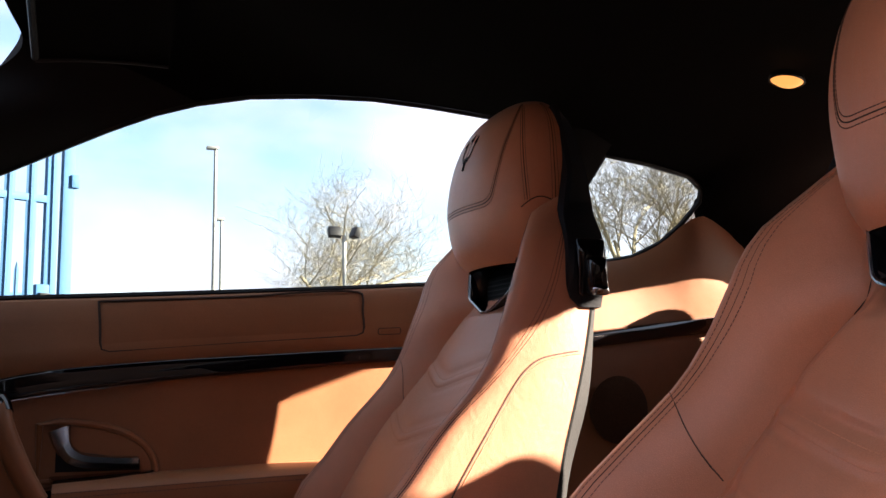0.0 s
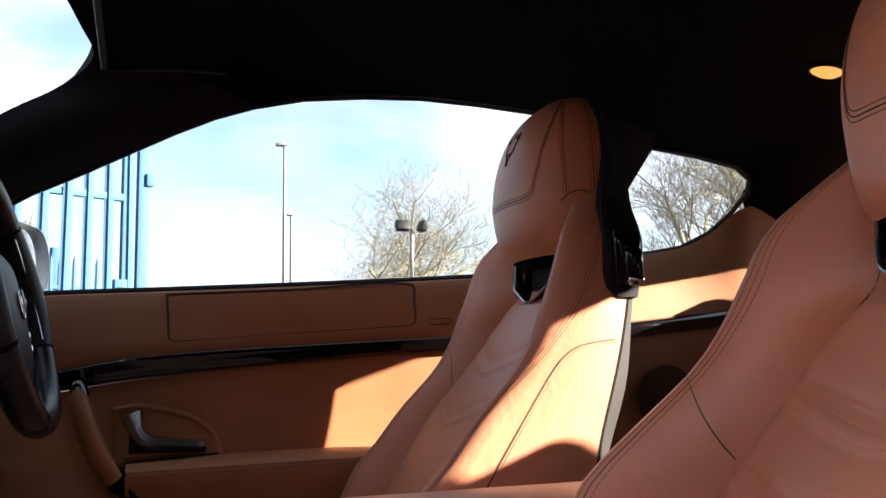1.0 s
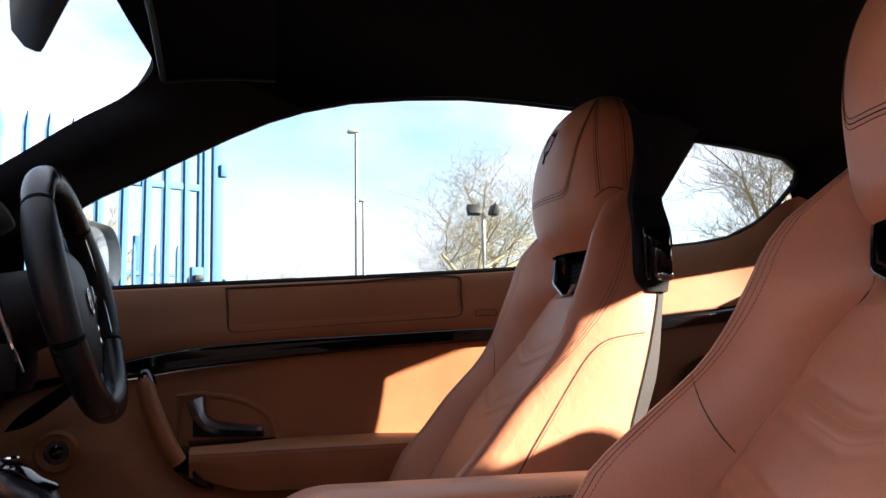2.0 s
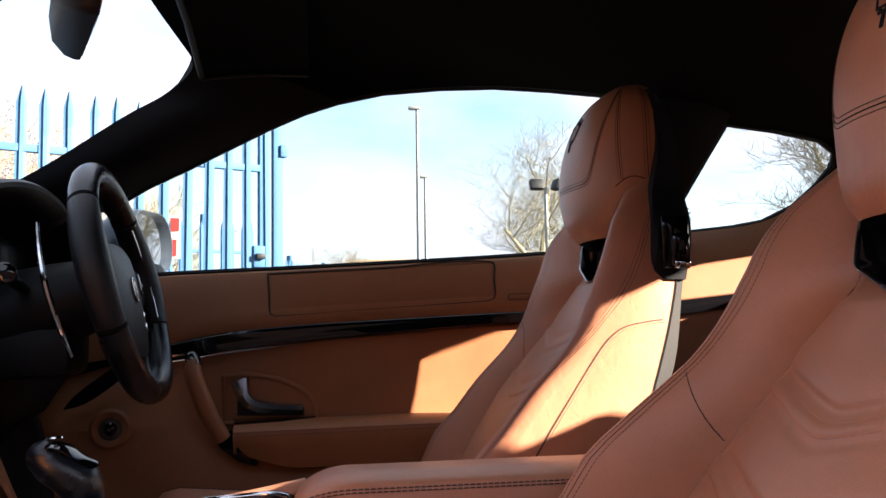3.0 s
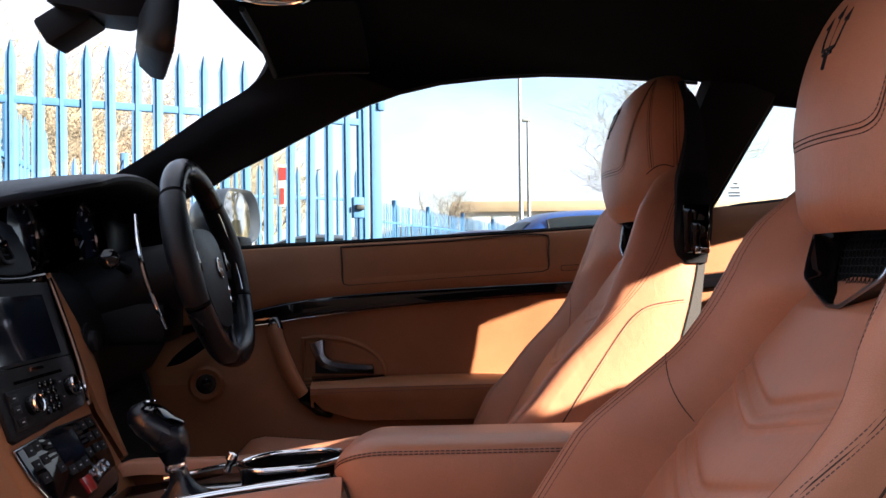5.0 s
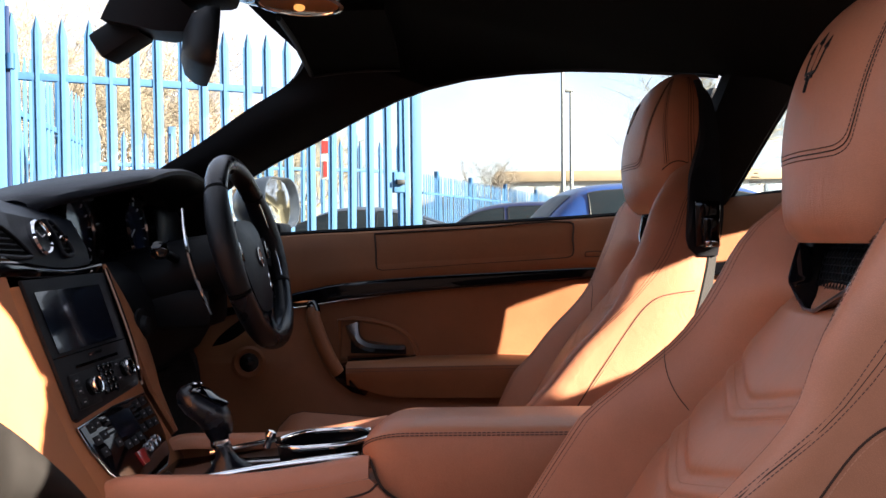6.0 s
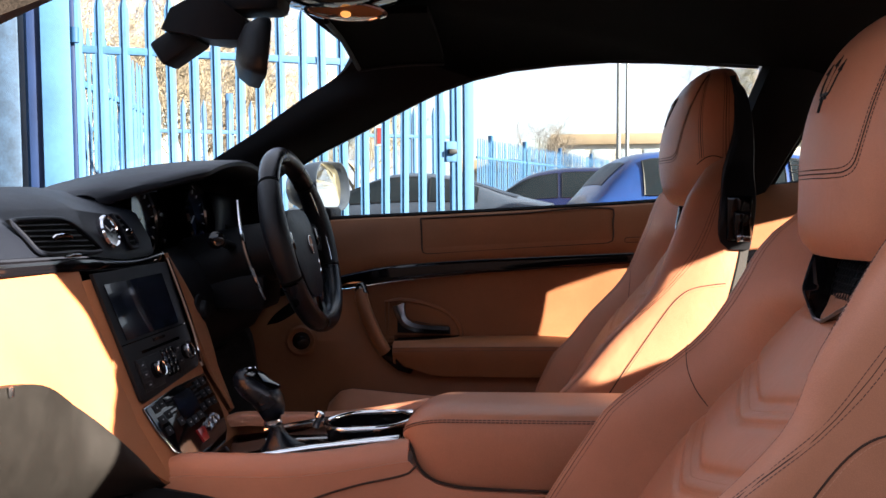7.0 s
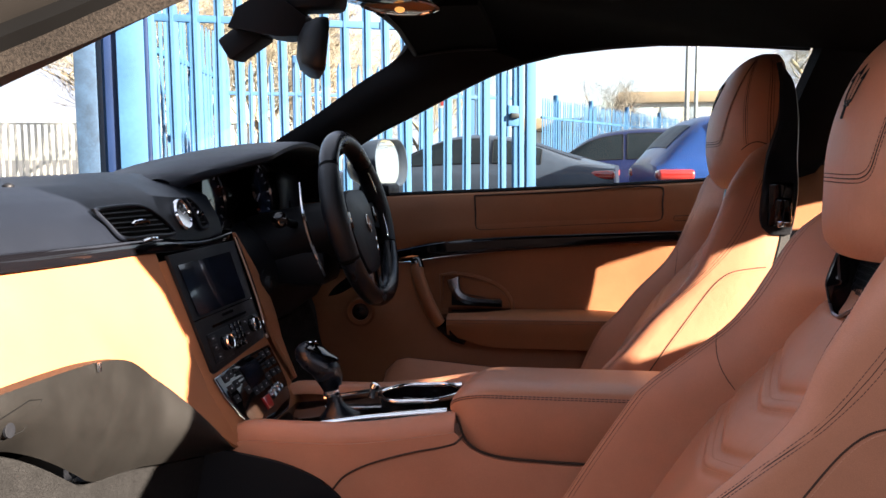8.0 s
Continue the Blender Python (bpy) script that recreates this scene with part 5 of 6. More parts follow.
part("kick_panel", slab([p for p in low] + [Vector((0.02, -0.157, 0.32)), Vector((-0.30, -0.153, 0.32))], (0, -1, 0), 0.006), black_plastic, console, "black lower kick panel")
part("side_seam", tube(smooth_line([(-0.014, -0.158, 0.624), (0.004, -0.157, 0.645), (0.039, -0.156, 0.664), (0.10, -0.154, 0.684), (0.168, -0.150, 0.700), (0.182, -0.148, 0.712)], 30), 0.0016, 5), seam_dark, console, "dark seam")
# padded armrest lid
rows = []
for i in range(45):
    f = (i / 44) ** 1.6
    x = 0.157 + 0.40 * f
    e = min(1.0, f / 0.16)
    e = math.sqrt(max(0.0, 1 - (1 - e) ** 2))
    zs, zt = 0.741 + 0.026 * e + 0.002 * f, 0.745 + 0.038 * e + 0.002 * f
    wdt = 0.100 + 0.032 * e
    lowz = lerp_table(ARM_LOW, x)
    r = [Vector((x, -wdt, lowz)), Vector((x, -1.02 * wdt, lowz + 0.006)), Vector((x, -1.03 * wdt, 0.5 * (lowz + zs))), Vector((x, -1.02 * wdt, zs)), Vector((x, -1.012 * wdt, zs + 0.002))]
    for k in range(1, 20):
        q = math.pi * k / 20
        y = -math.copysign(abs(math.cos(q)) ** 0.62, math.cos(q)) * wdt * 1.01
        r.append(Vector((x, y, zs + 0.002 + (zt - zs - 0.002) * math.sin(q) ** 0.75 - 0.12 * max(0.0, y + 0.09))))
    r += [Vector((x, 1.012 * wdt, zs - 0.028)), Vector((x, wdt, lowz - 0.012))]
    rows.append(r)
armbox = part("armrest_lid", grid_mesh(rows, thick=0.008), leather, console, "padded tan leather centre armrest lid")
part("armrest_base", box((0.10, -0.127, 0.50), (0.55, 0.130, 0.708), 0.006), leather, console)
bm = bmesh.new()
front = [Vector(p) for p in rows[0]]
bm.faces.new([bm.verts.new(p) for p in front])
part("armrest_front", bm, leather, console)
for k, dz in ((3, 0.001), (4, 0.002)):
    part("stitching", stitches([r[k] + Vector((0, -0.001, dz)) for r in rows], 0.0007, 0.0045, 0.0016), stitch_dark, armbox)
part("lid_gap", tube([r[0] + Vector((0, -0.004, 0)) for r in rows], 0.002, 5), seam_dark, armbox)

# tray with chrome frame, cup holder, gaiter, lever
part("tray", slab([(-0.20, -0.100, 0.668), (0.155, -0.100, 0.708), (0.155, 0.110, 0.708), (-0.20, 0.110, 0.668)], (0, 0, 1), 0.004), black_gloss, console, "glossy black console tray")
part("chrome_rail", tube(smooth_line([(-0.112, -0.080, 0.688), (-0.085, -0.088, 0.697), (-0.033, -0.090, 0.707), (0.042, -0.090, 0.719), (0.150, -0.088, 0.732)], 24), 0.0085, 12, squash=0.6), chrome, console, "bright chrome side rail")
part("chrome_rail", tube(smooth_line([(-0.105, 0.100, 0.690), (0.0, 0.102, 0.709), (0.145, 0.102, 0.724)], 24), 0.0055, 10, squash=0.7), chrome, console, "bright chrome side rail")
for x in (0.045, 0.110):
    mcup = Matrix.Translation((x + 0.012, 0.0, 0.706 + x * 0.08))
    c = part("cup_ring", lathe([(0.030, 0.0), (0.031, 0.006), (0.029, 0.008), (0.027, 0.006), (0.026, -0.02), (0.0005, -0.022)], mcup, 36), black_gloss, console, "cup holder ring")
loop = [Vector((0.090 + 0.062 * math.cos(q) * (1 + 0.08 * math.cos(2 * q)), 0.0 + 0.062 * math.sin(q) * (1 - 0.16 * math.cos(2 * q) ** 2), 0.734 + 0.05 * 0.078 * math.cos(q))) for q in (2 * math.pi * k / 48 for k in range(48))]
part("cup_rim", tube(loop, 0.0042, 10, close=True), chrome, console, "polished chrome rim round the cup holders")
part("cup_wall", grid_mesh([loop, [Vector((0.090 + (p.x - 0.090) * 0.94, p.y * 0.94, 0.706)) for p in loop]], close_u=True, thick=0.002, away=(0, 0, -1)), black_gloss, console)
part("latch_stud", lathe([(0.006, 0), (0.005, 0.012), (0.009, 0.018), (0.007, 0.026), (0.0005, 0.027)], Matrix.Translation((-0.004, 0.040, 0.712)) @ pose(0, 0, 0, 0, 22, 0), 16), chrome, console, "chrome latch stud")
gear = thing("gear_lever", (-0.055, 0.0, 0.69), "black leather gear selector with glossy cap", "gear lever")
rows = []
for k, (z, x, w, l) in enumerate(((0.684, -0.040, 0.030, 0.045), (0.695, -0.046, 0.022, 0.030), (0.706, -0.052, 0.015, 0.018), (0.716, -0.056, 0.0125, 0.0135), (0.726, -0.059, 0.012, 0.0125))):
    rows.append([Vector((x + l * math.cos(a) * (1 + 0.06 * math.sin(5 * a)), w * math.sin(a) * (1 + 0.06 * math.sin(4 * a)), z)) for a in (2 * math.pi * i / 20 for i in range(20))])
part("gaiter", grid_mesh(rows, close_u=True), black_leather, gear, "creased black leather gaiter")
part("collar", lathe([(0.0135, 0), (0.0145, 0.004), (0.0135, 0.009)], Matrix.Translation((-0.0605, 0, 0.724)) @ pose(0, 0, 0, 0, -8, 0), 20), chrome, gear, "chrome collar")
rows = []
for z, x, l, w in ((0.731, -0.062, 0.013, 0.012), (0.742, -0.065, 0.017, 0.015), (0.752, -0.070, 0.026, 0.021), (0.764, -0.077, 0.035, 0.027), (0.778, -0.083, 0.039, 0.030), (0.790, -0.087, 0.036, 0.029), (0.799, -0.090, 0.027, 0.024), (0.805, -0.092, 0.012, 0.011)):
    rows.append([Vector((x + l * math.cos(a), w * math.sin(a), z - 0.010 * math.cos(a) * (1 if z > 0.75 else 0))) for a in (2 * math.pi * i / 24 for i in range(24))])
bm = grid_mesh(rows, close_u=True)
bm.faces.new([v for v in bm.verts][-24:])
part("knob", bm, black_leather, gear, "perforated black leather knob")
rows = []
for f in [i / 12 for i in range(13)]:
    x = -0.112 + 0.062 * f
    z = 0.805 + 0.007 * math.sin(math.pi * min(1, f * 1.3)) - 0.020 * f ** 1.6
    hw = 0.0205 * math.sin(math.pi * (0.12 + 0.80 * f)) ** 0.7
    rows.append([Vector((x, hw * q, z + 0.003 - 0.005 * q * q)) for q in (-1, -0.6, 0, 0.6, 1)])
part("cap", grid_mesh(rows, thick=0.003), black_gloss, gear, "glossy black knob cap")
part("cap_emblem", lathe([(0.008, 0), (0.007, 0.0015), (0.0005, 0.002)], Matrix.Translation((-0.094, 0, 0.8145)), 16), chrome, gear, "small chrome disc")

# ---- steering wheel ----
wheel = thing("steering_wheel", (-0.13, 0.36, 0.99), "black leather three-spoke steering wheel with perforated grips", "steering wheel")
mw = frame_of((-0.100, 0.355, 0.995), (0, 1, 0), (0.965, 0, 0.26))  # x across, y up the rim, z to the driver
if (mw.to_3x3() @ Vector((0, 1, 0))).z < 0:
    mw = mw @ Matrix.Diagonal((-1, -1, 1, 1))


def rim_pt(a):
    r = 0.168
    y = r * math.sin(a)
    if y < -0.150:
        y = -0.150 - (abs(y) - 0.150) * 0.85
    return Vector((r * math.cos(a), y, 0))


def rim_seg(name, a0, a1, rad, mat, text):
    n = 26
    pts = [mw @ rim_pt(radians(a0 + (a1 - a0) * i / n)) for i in range(n + 1)]
    ax = mw.to_3x3() @ Vector((0, 0, 1))
    bm = bmesh.new()
    rings = []
    for i, p in enumerate(pts):
        d = (pts[min(i + 1, n)] - pts[max(i - 1, 0)]).normalized()
        o = ax.cross(d).normalized()
        rr = rad(i / n) if callable(rad) else rad
        rings.append([bm.verts.new(p + o * math.cos(q) * rr + ax * math.sin(q) * rr * 1.18) for q in (2 * math.pi * k / 16 for k in range(16))])
    for a, b in zip(rings, rings[1:]):
        for k in range(16):
            bm.faces.new((a[k], a[(k + 1) % 16], b[(k + 1) % 16], b[k]))
    bm.faces.new(rings[0])
    bm.faces.new(rings[-1])
    return part(name, bm, mat, wheel, text)


rim_seg("rim_top", 42, 138, 0.0172, black_leather, "smooth black leather rim")
for a0 in (-22, 140):
    rim_seg("rim_grip", a0, a0 + 62, lambda f: 0.0172 + 0.0030 * math.sin(math.pi * f), grip_leather, "perforated black leather grip")
rim_seg("rim_bottom", 204, 336, 0.0172, black_leather, "smooth black leather rim")
for a in (41, 139, -23, 203):
    rim_seg("rim_joint", a - 0.5, a + 0.5, 0.0174, void_black, "")
for a0, a1 in ((142, 200), (-20, 38)):
    part("grip_edge", tube([mw @ (rim_pt(radians(a0 + (a1 - a0) * i / 30)) * 0.905 + Vector((0, 0, 0.009))) for i in range(31)], 0.0022, 8), satin_metal, wheel, "slim silver edging of the grip")
hub = [(-0.080, 0.044), (-0.052, 0.060), (0.052, 0.060), (0.080, 0.044), (0.086, -0.004), (0.074, -0.056), (0.042, -0.108), (-0.042, -0.108), (-0.074, -0.056), (-0.086, -0.004)]
bm = bmesh.new()
hub_s = [p.xy for p in smooth_line([(u, v, 0) for u, v in hub + hub[:1]], 40)[:-1]]
for f, z in ((1.0, -0.040), (1.0, -0.008), (0.97, 0.001), (0.8, 0.006), (0.4, 0.010), (0.02, 0.011)):
    ring_ = [bm.verts.new(mw @ Vector((u * f, v * f, z))) for u, v in hub_s]
    if f < 1.0 or z > -0.02:
        for k in range(len(ring_)):
            bm.faces.new((prev[k], prev[(k + 1) % len(ring_)], ring_[(k + 1) % len(ring_)], ring_[k]))
    prev = ring_
bm.faces.new(prev)
pad = part("airbag_pad", bm, black_soft, wheel, "black airbag pad")
me_ = mw @ Matrix.Translation((0, -0.012, 0.0108))
oval = me_ @ Matrix.Diagonal((0.70, 1, 1, 1))
emblem = part("badge", lathe([(0.0185, -0.001), (0.0175, 0.002), (0.0005, 0.0026)], oval, 28), black_gloss, pad, "oval badge with a chrome outline")
part("badge_ring", lathe([(0.0185, 0.0), (0.0190, 0.003), (0.0172, 0.0032), (0.0168, 0.001)], oval, 28, cap=False), chrome, emblem)
bm = bmesh.new()
for strip in ([(0, -0.013), (0, 0.013)], [(-0.007, -0.002), (-0.0075, 0.010)], [(0.007, -0.002), (0.0075, 0.010)], [(-0.007, -0.002), (0.007, -0.002)]):
    tube([me_ @ Vector((u, v, 0.0028)) for u, v in strip], 0.0011, 5, bm=bm)
part("badge_mark", bm, chrome, emblem)
for s in (-1, 1):
    rows = []
    for f in (0, 0.25, 0.5, 0.75, 1):
        u = s * (0.056 + 0.098 * f)
        hw = 0.030 - 0.008 * math.sin(math.pi * f) + 0.004 * f
        v = 0.005 - 0.006 * f
        rows.append([mw @ Vector((u, v + hw * q, 0.002 - 0.002 * f - 0.006 * q * q)) for q in (-1, -0.8, 0, 0.8, 1)])
    part("spoke", grid_mesh(rows, thick=0.014), black_plastic, wheel, "black spoke")
    b = part("spoke_buttons", slab([mw @ Vector((s * u, v, 0.0025)) for u, v in ((0.090, 0.020), (0.085, -0.016), (0.107, -0.012), (0.109, 0.018))], mw.to_3x3() @ Vector((0, 0, 1)), 0.004, 0.0015), black_gloss, wheel, "glossy multifunction buttons")
    part("button_mark", slab([mw @ Vector((s * (0.097 + u), 0.002 + v, 0.0068)) for u, v in ((-0.004, 0.003), (-0.004, -0.003), (0.004, -0.003), (0.004, 0.003))], mw.to_3x3() @ Vector((0, 0, 1)), 0.0005), white_mark, b)
    rows = []
    for f in (0, 0.5, 1):
        rows.append([mw @ Vector((s * (0.012 + 0.010 * f) + q * 0.009, -0.092 - 0.058 * f, 0.002 - 0.004 * f)) for q in (-1, 0, 1)])
    part("spoke_low", grid_mesh(rows, thick=0.012), dark_chrome, wheel, "lower spoke with metal insert")
for a in range(2):
    part("round_button", lathe([(0.007, 0), (0.007, 0.003), (0.005, 0.004)], mw @ Matrix.Translation((0.052 - 0.004 * a, -0.050 - 0.018 * a, 0.004)), 14), chrome, pad)
part("column", tube([(-0.13, 0.36, 0.985), (-0.20, 0.36, 0.965), (-0.32, 0.36, 0.93)], lambda f: 0.052 + 0.02 * f, 20), black_plastic, wheel, "black steering column shroud")
for s in (-1, 1):
    pts = smooth_line([mw @ Vector((s * u, v, w)) for u, v, w in ((0.126, 0.098, -0.064), (0.142, 0.05, -0.067), (0.147, 0.0, -0.068), (0.141, -0.05, -0.066), (0.128, -0.088, -0.064))], 24)
    part("shift_paddle", tube(pts, lambda f: 0.0022 + 0.0022 * math.sin(math.pi * f), 8), chrome, wheel, "long polished metal shift paddle")
    stalk = part("stalk", tube([(-0.225, 0.36 + s * 0.05, 0.985), (-0.222, 0.36 + s * 0.115, 0.996), (-0.218, 0.36 + s * 0.160, 1.003)], 0.008, 10), black_plastic, wheel, "black control stalk")
    part("stalk_end", lathe([(0.010, 0), (0.0155, 0.004), (0.0155, 0.016), (0.010, 0.020), (0.0005, 0.020)], frame_of((-0.219, 0.36 + s * 0.150, 1.002), (1, 0, 0), (0.15, s, 0.05)), 18), black_gloss, stalk)
part("column_lower", box((-0.34, 0.30, 0.86), (-0.16, 0.42, 0.935), 0.02), black_plastic, wheel)
# pedals
ped = thing("pedal_set", (-0.62, 0.36, 0.31), "dark metal pedals in the footwell", "pedals")
for y, w in ((0.30, 0.05), (0.42, 0.028)):
    part("pedal", box((-0.60, y - w, 0.40), (-0.585, y + w, 0.52), 0.004, m=None), satin_metal, ped)
    part("heel_plate", box((-0.70, y - w, 0.298), (-0.56, y + w, 0.312), 0.004), black_plastic, ped)
    part("pedal_post", tube([(-0.60, y, 0.305), (-0.592, y, 0.42)], 0.007, 8), black_plastic, ped)
    part("pedal_arm", tube([(-0.60, y, 0.46), (-0.66, y, 0.62), (-0.72, y, 0.74)], 0.008, 8), black_plastic, ped)

# ---- overhead ----
mirror = thing("rear_view_mirror", (-0.05, 0.0, 1.38), "black rear-view mirror with sensor housing on the windscreen", "mirror")
pm = frame_of((-0.070, 0.000, 1.293), (-0.34, 0.94, 0.02), (0.94, 0.34, -0.10))
bm = bmesh.new()
outl = round_outline(0.235, 0.082, 0.030, 6)
prev = None
for f, z in ((0.35, -0.036), (0.75, -0.028), (0.96, -0.012), (1.0, 0.0), (0.985, 0.006)):
    r_ = [bm.verts.new(pm @ Vector((u * f, v * f, z))) for u, v in outl]
    if prev:
        for k in range(len(r_)):
            bm.faces.new((prev[k], prev[(k + 1) % len(r_)], r_[(k + 1) % len(r_)], r_[k]))
    else:
        bm.faces.new(r_)
    prev = r_
bm.faces.new(prev)
part("housing", bm, black_plastic, mirror, "matt black mirror housing")
part("mirror_face", slab([pm @ Vector((u * 0.95, v * 0.92, 0.0065)) for u, v in outl], pm.to_3x3() @ Vector((0, 0, 1)), 0.001), mirror_glass, mirror, "mirror glass")
part("stem", tube([(-0.075, 0.0, 1.323), (-0.090, 0.0, 1.325), (-0.110, 0.0, 1.328)], 0.010, 12), chrome, mirror)
bm = grid_mesh([[Vector(p) for p in r] for r in (
    [(-0.090, -0.020, 1.313), (-0.090, 0.020, 1.313), (-0.085, 0.025, 1.343), (-0.085, -0.025, 1.343)],
    [(-0.130, -0.040, 1.311), (-0.130, 0.040, 1.311), (-0.110, 0.045, 1.363), (-0.110, -0.045, 1.363)],
    [(-0.165, -0.050, 1.318), (-0.165, 0.050, 1.318), (-0.130, 0.055, 1.383), (-0.130, -0.055, 1.383)],
    [(-0.205, -0.050, 1.326), (-0.205, 0.050, 1.326), (-0.190, 0.050, 1.356), (-0.190, -0.050, 1.356)])], close_u=True)
bm.faces.new([v for v in bm.verts][-4:])
bm.faces.new([v for v in bm.verts][:4])
part("mount_shroud", bm, black_plastic, mirror, "angular black mounting shroud")
part("sensor_box", box((-0.034, -0.030, -0.020), (0.034, 0.030, 0.020), 0.006, m=pose(-0.198, 0.008, 1.312, 0, -32, 0)), black_plastic, mirror, "black camera housing")
part("mount_foot", box((-0.170, -0.035, 1.353), (-0.030, 0.035, 1.410), 0.012), black_plastic, mirror)

over = thing("overhead_console", (0.05, 0.03, 1.395), "black overhead console with lit reading lamp", "overhead light")
rows = []
for i in range(17):
    f = i / 16
    x = -0.06 + 0.20 * f
    r = []
    for k in range(17):
        q = k / 8 - 1
        w = 0.11 * math.sin(math.pi * (0.12 + 0.76 * f)) ** 0.4
        r.append(Vector((x, 0.03 + q * w, 1.398 - 0.034 * math.sin(math.pi * (0.06 + 0.88 * f)) ** 0.5 * (1 - q * q) ** 0.4)))
    rows.append(r)
part("housing", grid_mesh(rows, thick=0.004), black_gloss, over, "glossy black lamp housing")
ml = frame_of((0.055, 0.035, 1.3655), (1, 0.2, 0), (0.0, -0.25, -1))
part("lens", lathe([(0.030, -0.002), (0.030, 0.003), (0.022, 0.006), (0.0005, 0.007)], ml @ Matrix.Diagonal((1.9, 1.0, 1, 1)), 28), amber_lens, over, "amber-tinted reading lamp lens")
part("bulb", lathe([(0.008, 0.004), (0.008, 0.0095), (0.004, 0.012), (0.0005, 0.0125)], ml, 16), warm_glow, over, "glowing bulb")
part("lamp_rim", lathe([(0.031, 0.0), (0.034, 0.004), (0.031, 0.0055)], ml @ Matrix.Diagonal((1.9, 1.0, 1, 1)), 28, cap=False), chrome, over)
dome = thing("rear_courtesy_lamp", (1.02, 0.155, 1.322), "small oval warm-lit courtesy lamp in the headlining", "ceiling lamp")
mdm = frame_of((1.02, 0.155, 1.324), (1, 0, -0.15), (-0.15, -0.1, -1))
part("lens", lathe([(0.026, -0.004), (0.026, 0.004), (0.018, 0.009), (0.0005, 0.010)], mdm @ Matrix.Diagonal((1.0, 0.7, 1, 1)), 28), warm_glow, dome, "warm glowing lens")
part("lamp_rim", lathe([(0.027, -0.004), (0.030, 0.004), (0.027, 0.006)], mdm @ Matrix.Diagonal((1.0, 0.7, 1, 1)), 28, cap=False), black_plastic, dome)
for s in (1, -1):
    vis = thing("sun_visor", (0.02, s * 0.30, 1.375), "folded black sun visor below the headlining", "sun visor", "sun visors")
    rows = []
    for i in range(13):
        f = i / 12
        x = 0.0 + 0.17 * f
        rows.append([Vector((x, s * (0.13 + 0.30 * q), 1.385 - 0.018 - 0.035 * (q ** 2) + 0.01 * f + 0.004 * math.sin(math.pi * f))) for q in (k / 10 for k in range(11))])
    part("visor_board", grid_mesh(rows, thick=0.012), headlining, vis)
    part("pivot_rod", tube([(0.004, s * 0.125, 1.366), (0.002, s * 0.26, 1.361), (0.0, s * 0.43, 1.333)], 0.005, 8), black_plastic, vis, "black pivot rod")
    part("edge_piping", tube([r[-1] + Vector((0, s * 0.001, -0.003)) for r in rows], 0.0025, 6), black_plastic, vis)
# ---- outside ----
GROUND = 0.08
gr = bmesh.new()
bmesh.ops.create_grid(gr, x_segments=60, y_segments=60, size=900)
for v in gr.verts:
    v.co.z = GROUND
ground = part("ground", gr, asphalt)
tagged(ground, "worn grey asphalt yard", "ground", kind="structure")


# door mirror of the car itself
dm = thing("door_mirror", (-0.13, 0.86, 1.04), "dark door mirror with glass facing back", "door mirror")
pm = frame_of((-0.165, 0.86, 1.105), (0, 1, 0), (1, -0.22, 0.07))
outl = round_outline(0.20, 0.125, 0.058, 8)
bm = bmesh.new()
prev = None
for f, z in ((0.25, -0.10), (0.6, -0.085), (0.85, -0.055), (0.97, -0.02), (1.0, 0.010), (0.985, 0.017), (0.955, 0.017), (0.94, 0.004)):
    r_ = [bm.verts.new(pm @ Vector((u * f, v * f, z))) for u, v in outl]
    if prev:
        for k in range(len(r_)):
            bm.faces.new((prev[k], prev[(k + 1) % len(r_)], r_[(k + 1) % len(r_)], r_[k]))
    else:
        bm.faces.new(r_)
    prev = r_
bm.faces.new(prev)
part("housing", bm, car_grey, dm, "dark painted mirror housing")
part("mirror_face", slab([pm @ Vector((u * 0.94, v * 0.94, 0.0035)) for u, v in outl], pm.to_3x3() @ Vector((0, 0, 1)), 0.001), mirror_glass, dm, "mirror glass")
part("foot", box((-0.20, 0.70, 1.025), (-0.12, 0.82, 1.055), 0.01), black_plastic, dm)


def picket_mesh(h, w, name):
    """A pressed steel pale with a ridge and a pointed head."""
    bm = bmesh.new()
    prof = [(-w / 2, 0.0), (-w * 0.22, 0.004), (-w * 0.14, 0.016), (w * 0.14, 0.016), (w * 0.22, 0.004), (w / 2, 0.0)]
    ring = [(u, -d) for u, d in prof] + [(u, 0.004 - d) for u, d in reversed(prof)]
    lowr = [bm.verts.new((u, y, 0.05)) for u, y in ring]
    upr = [bm.verts.new((u, y, h - 0.11)) for u, y in ring]
    tips = [bm.verts.new((u * 0.1, y * 0.6, h - abs(u) * 0.05)) for u, y in ring]
    n = len(ring)
    for a, b in ((lowr, upr), (upr, tips)):
        for k in range(n):
            bm.faces.new((a[k], a[(k + 1) % n], b[(k + 1) % n], b[k]))
    bm.faces.new(tips)
    bmesh.ops.recalc_face_normals(bm, faces=bm.faces)
    me = bpy.data.meshes.new(name)
    bm.to_mesh(me)
    bm.free()
    me.materials.append(blue_paint)
    return me


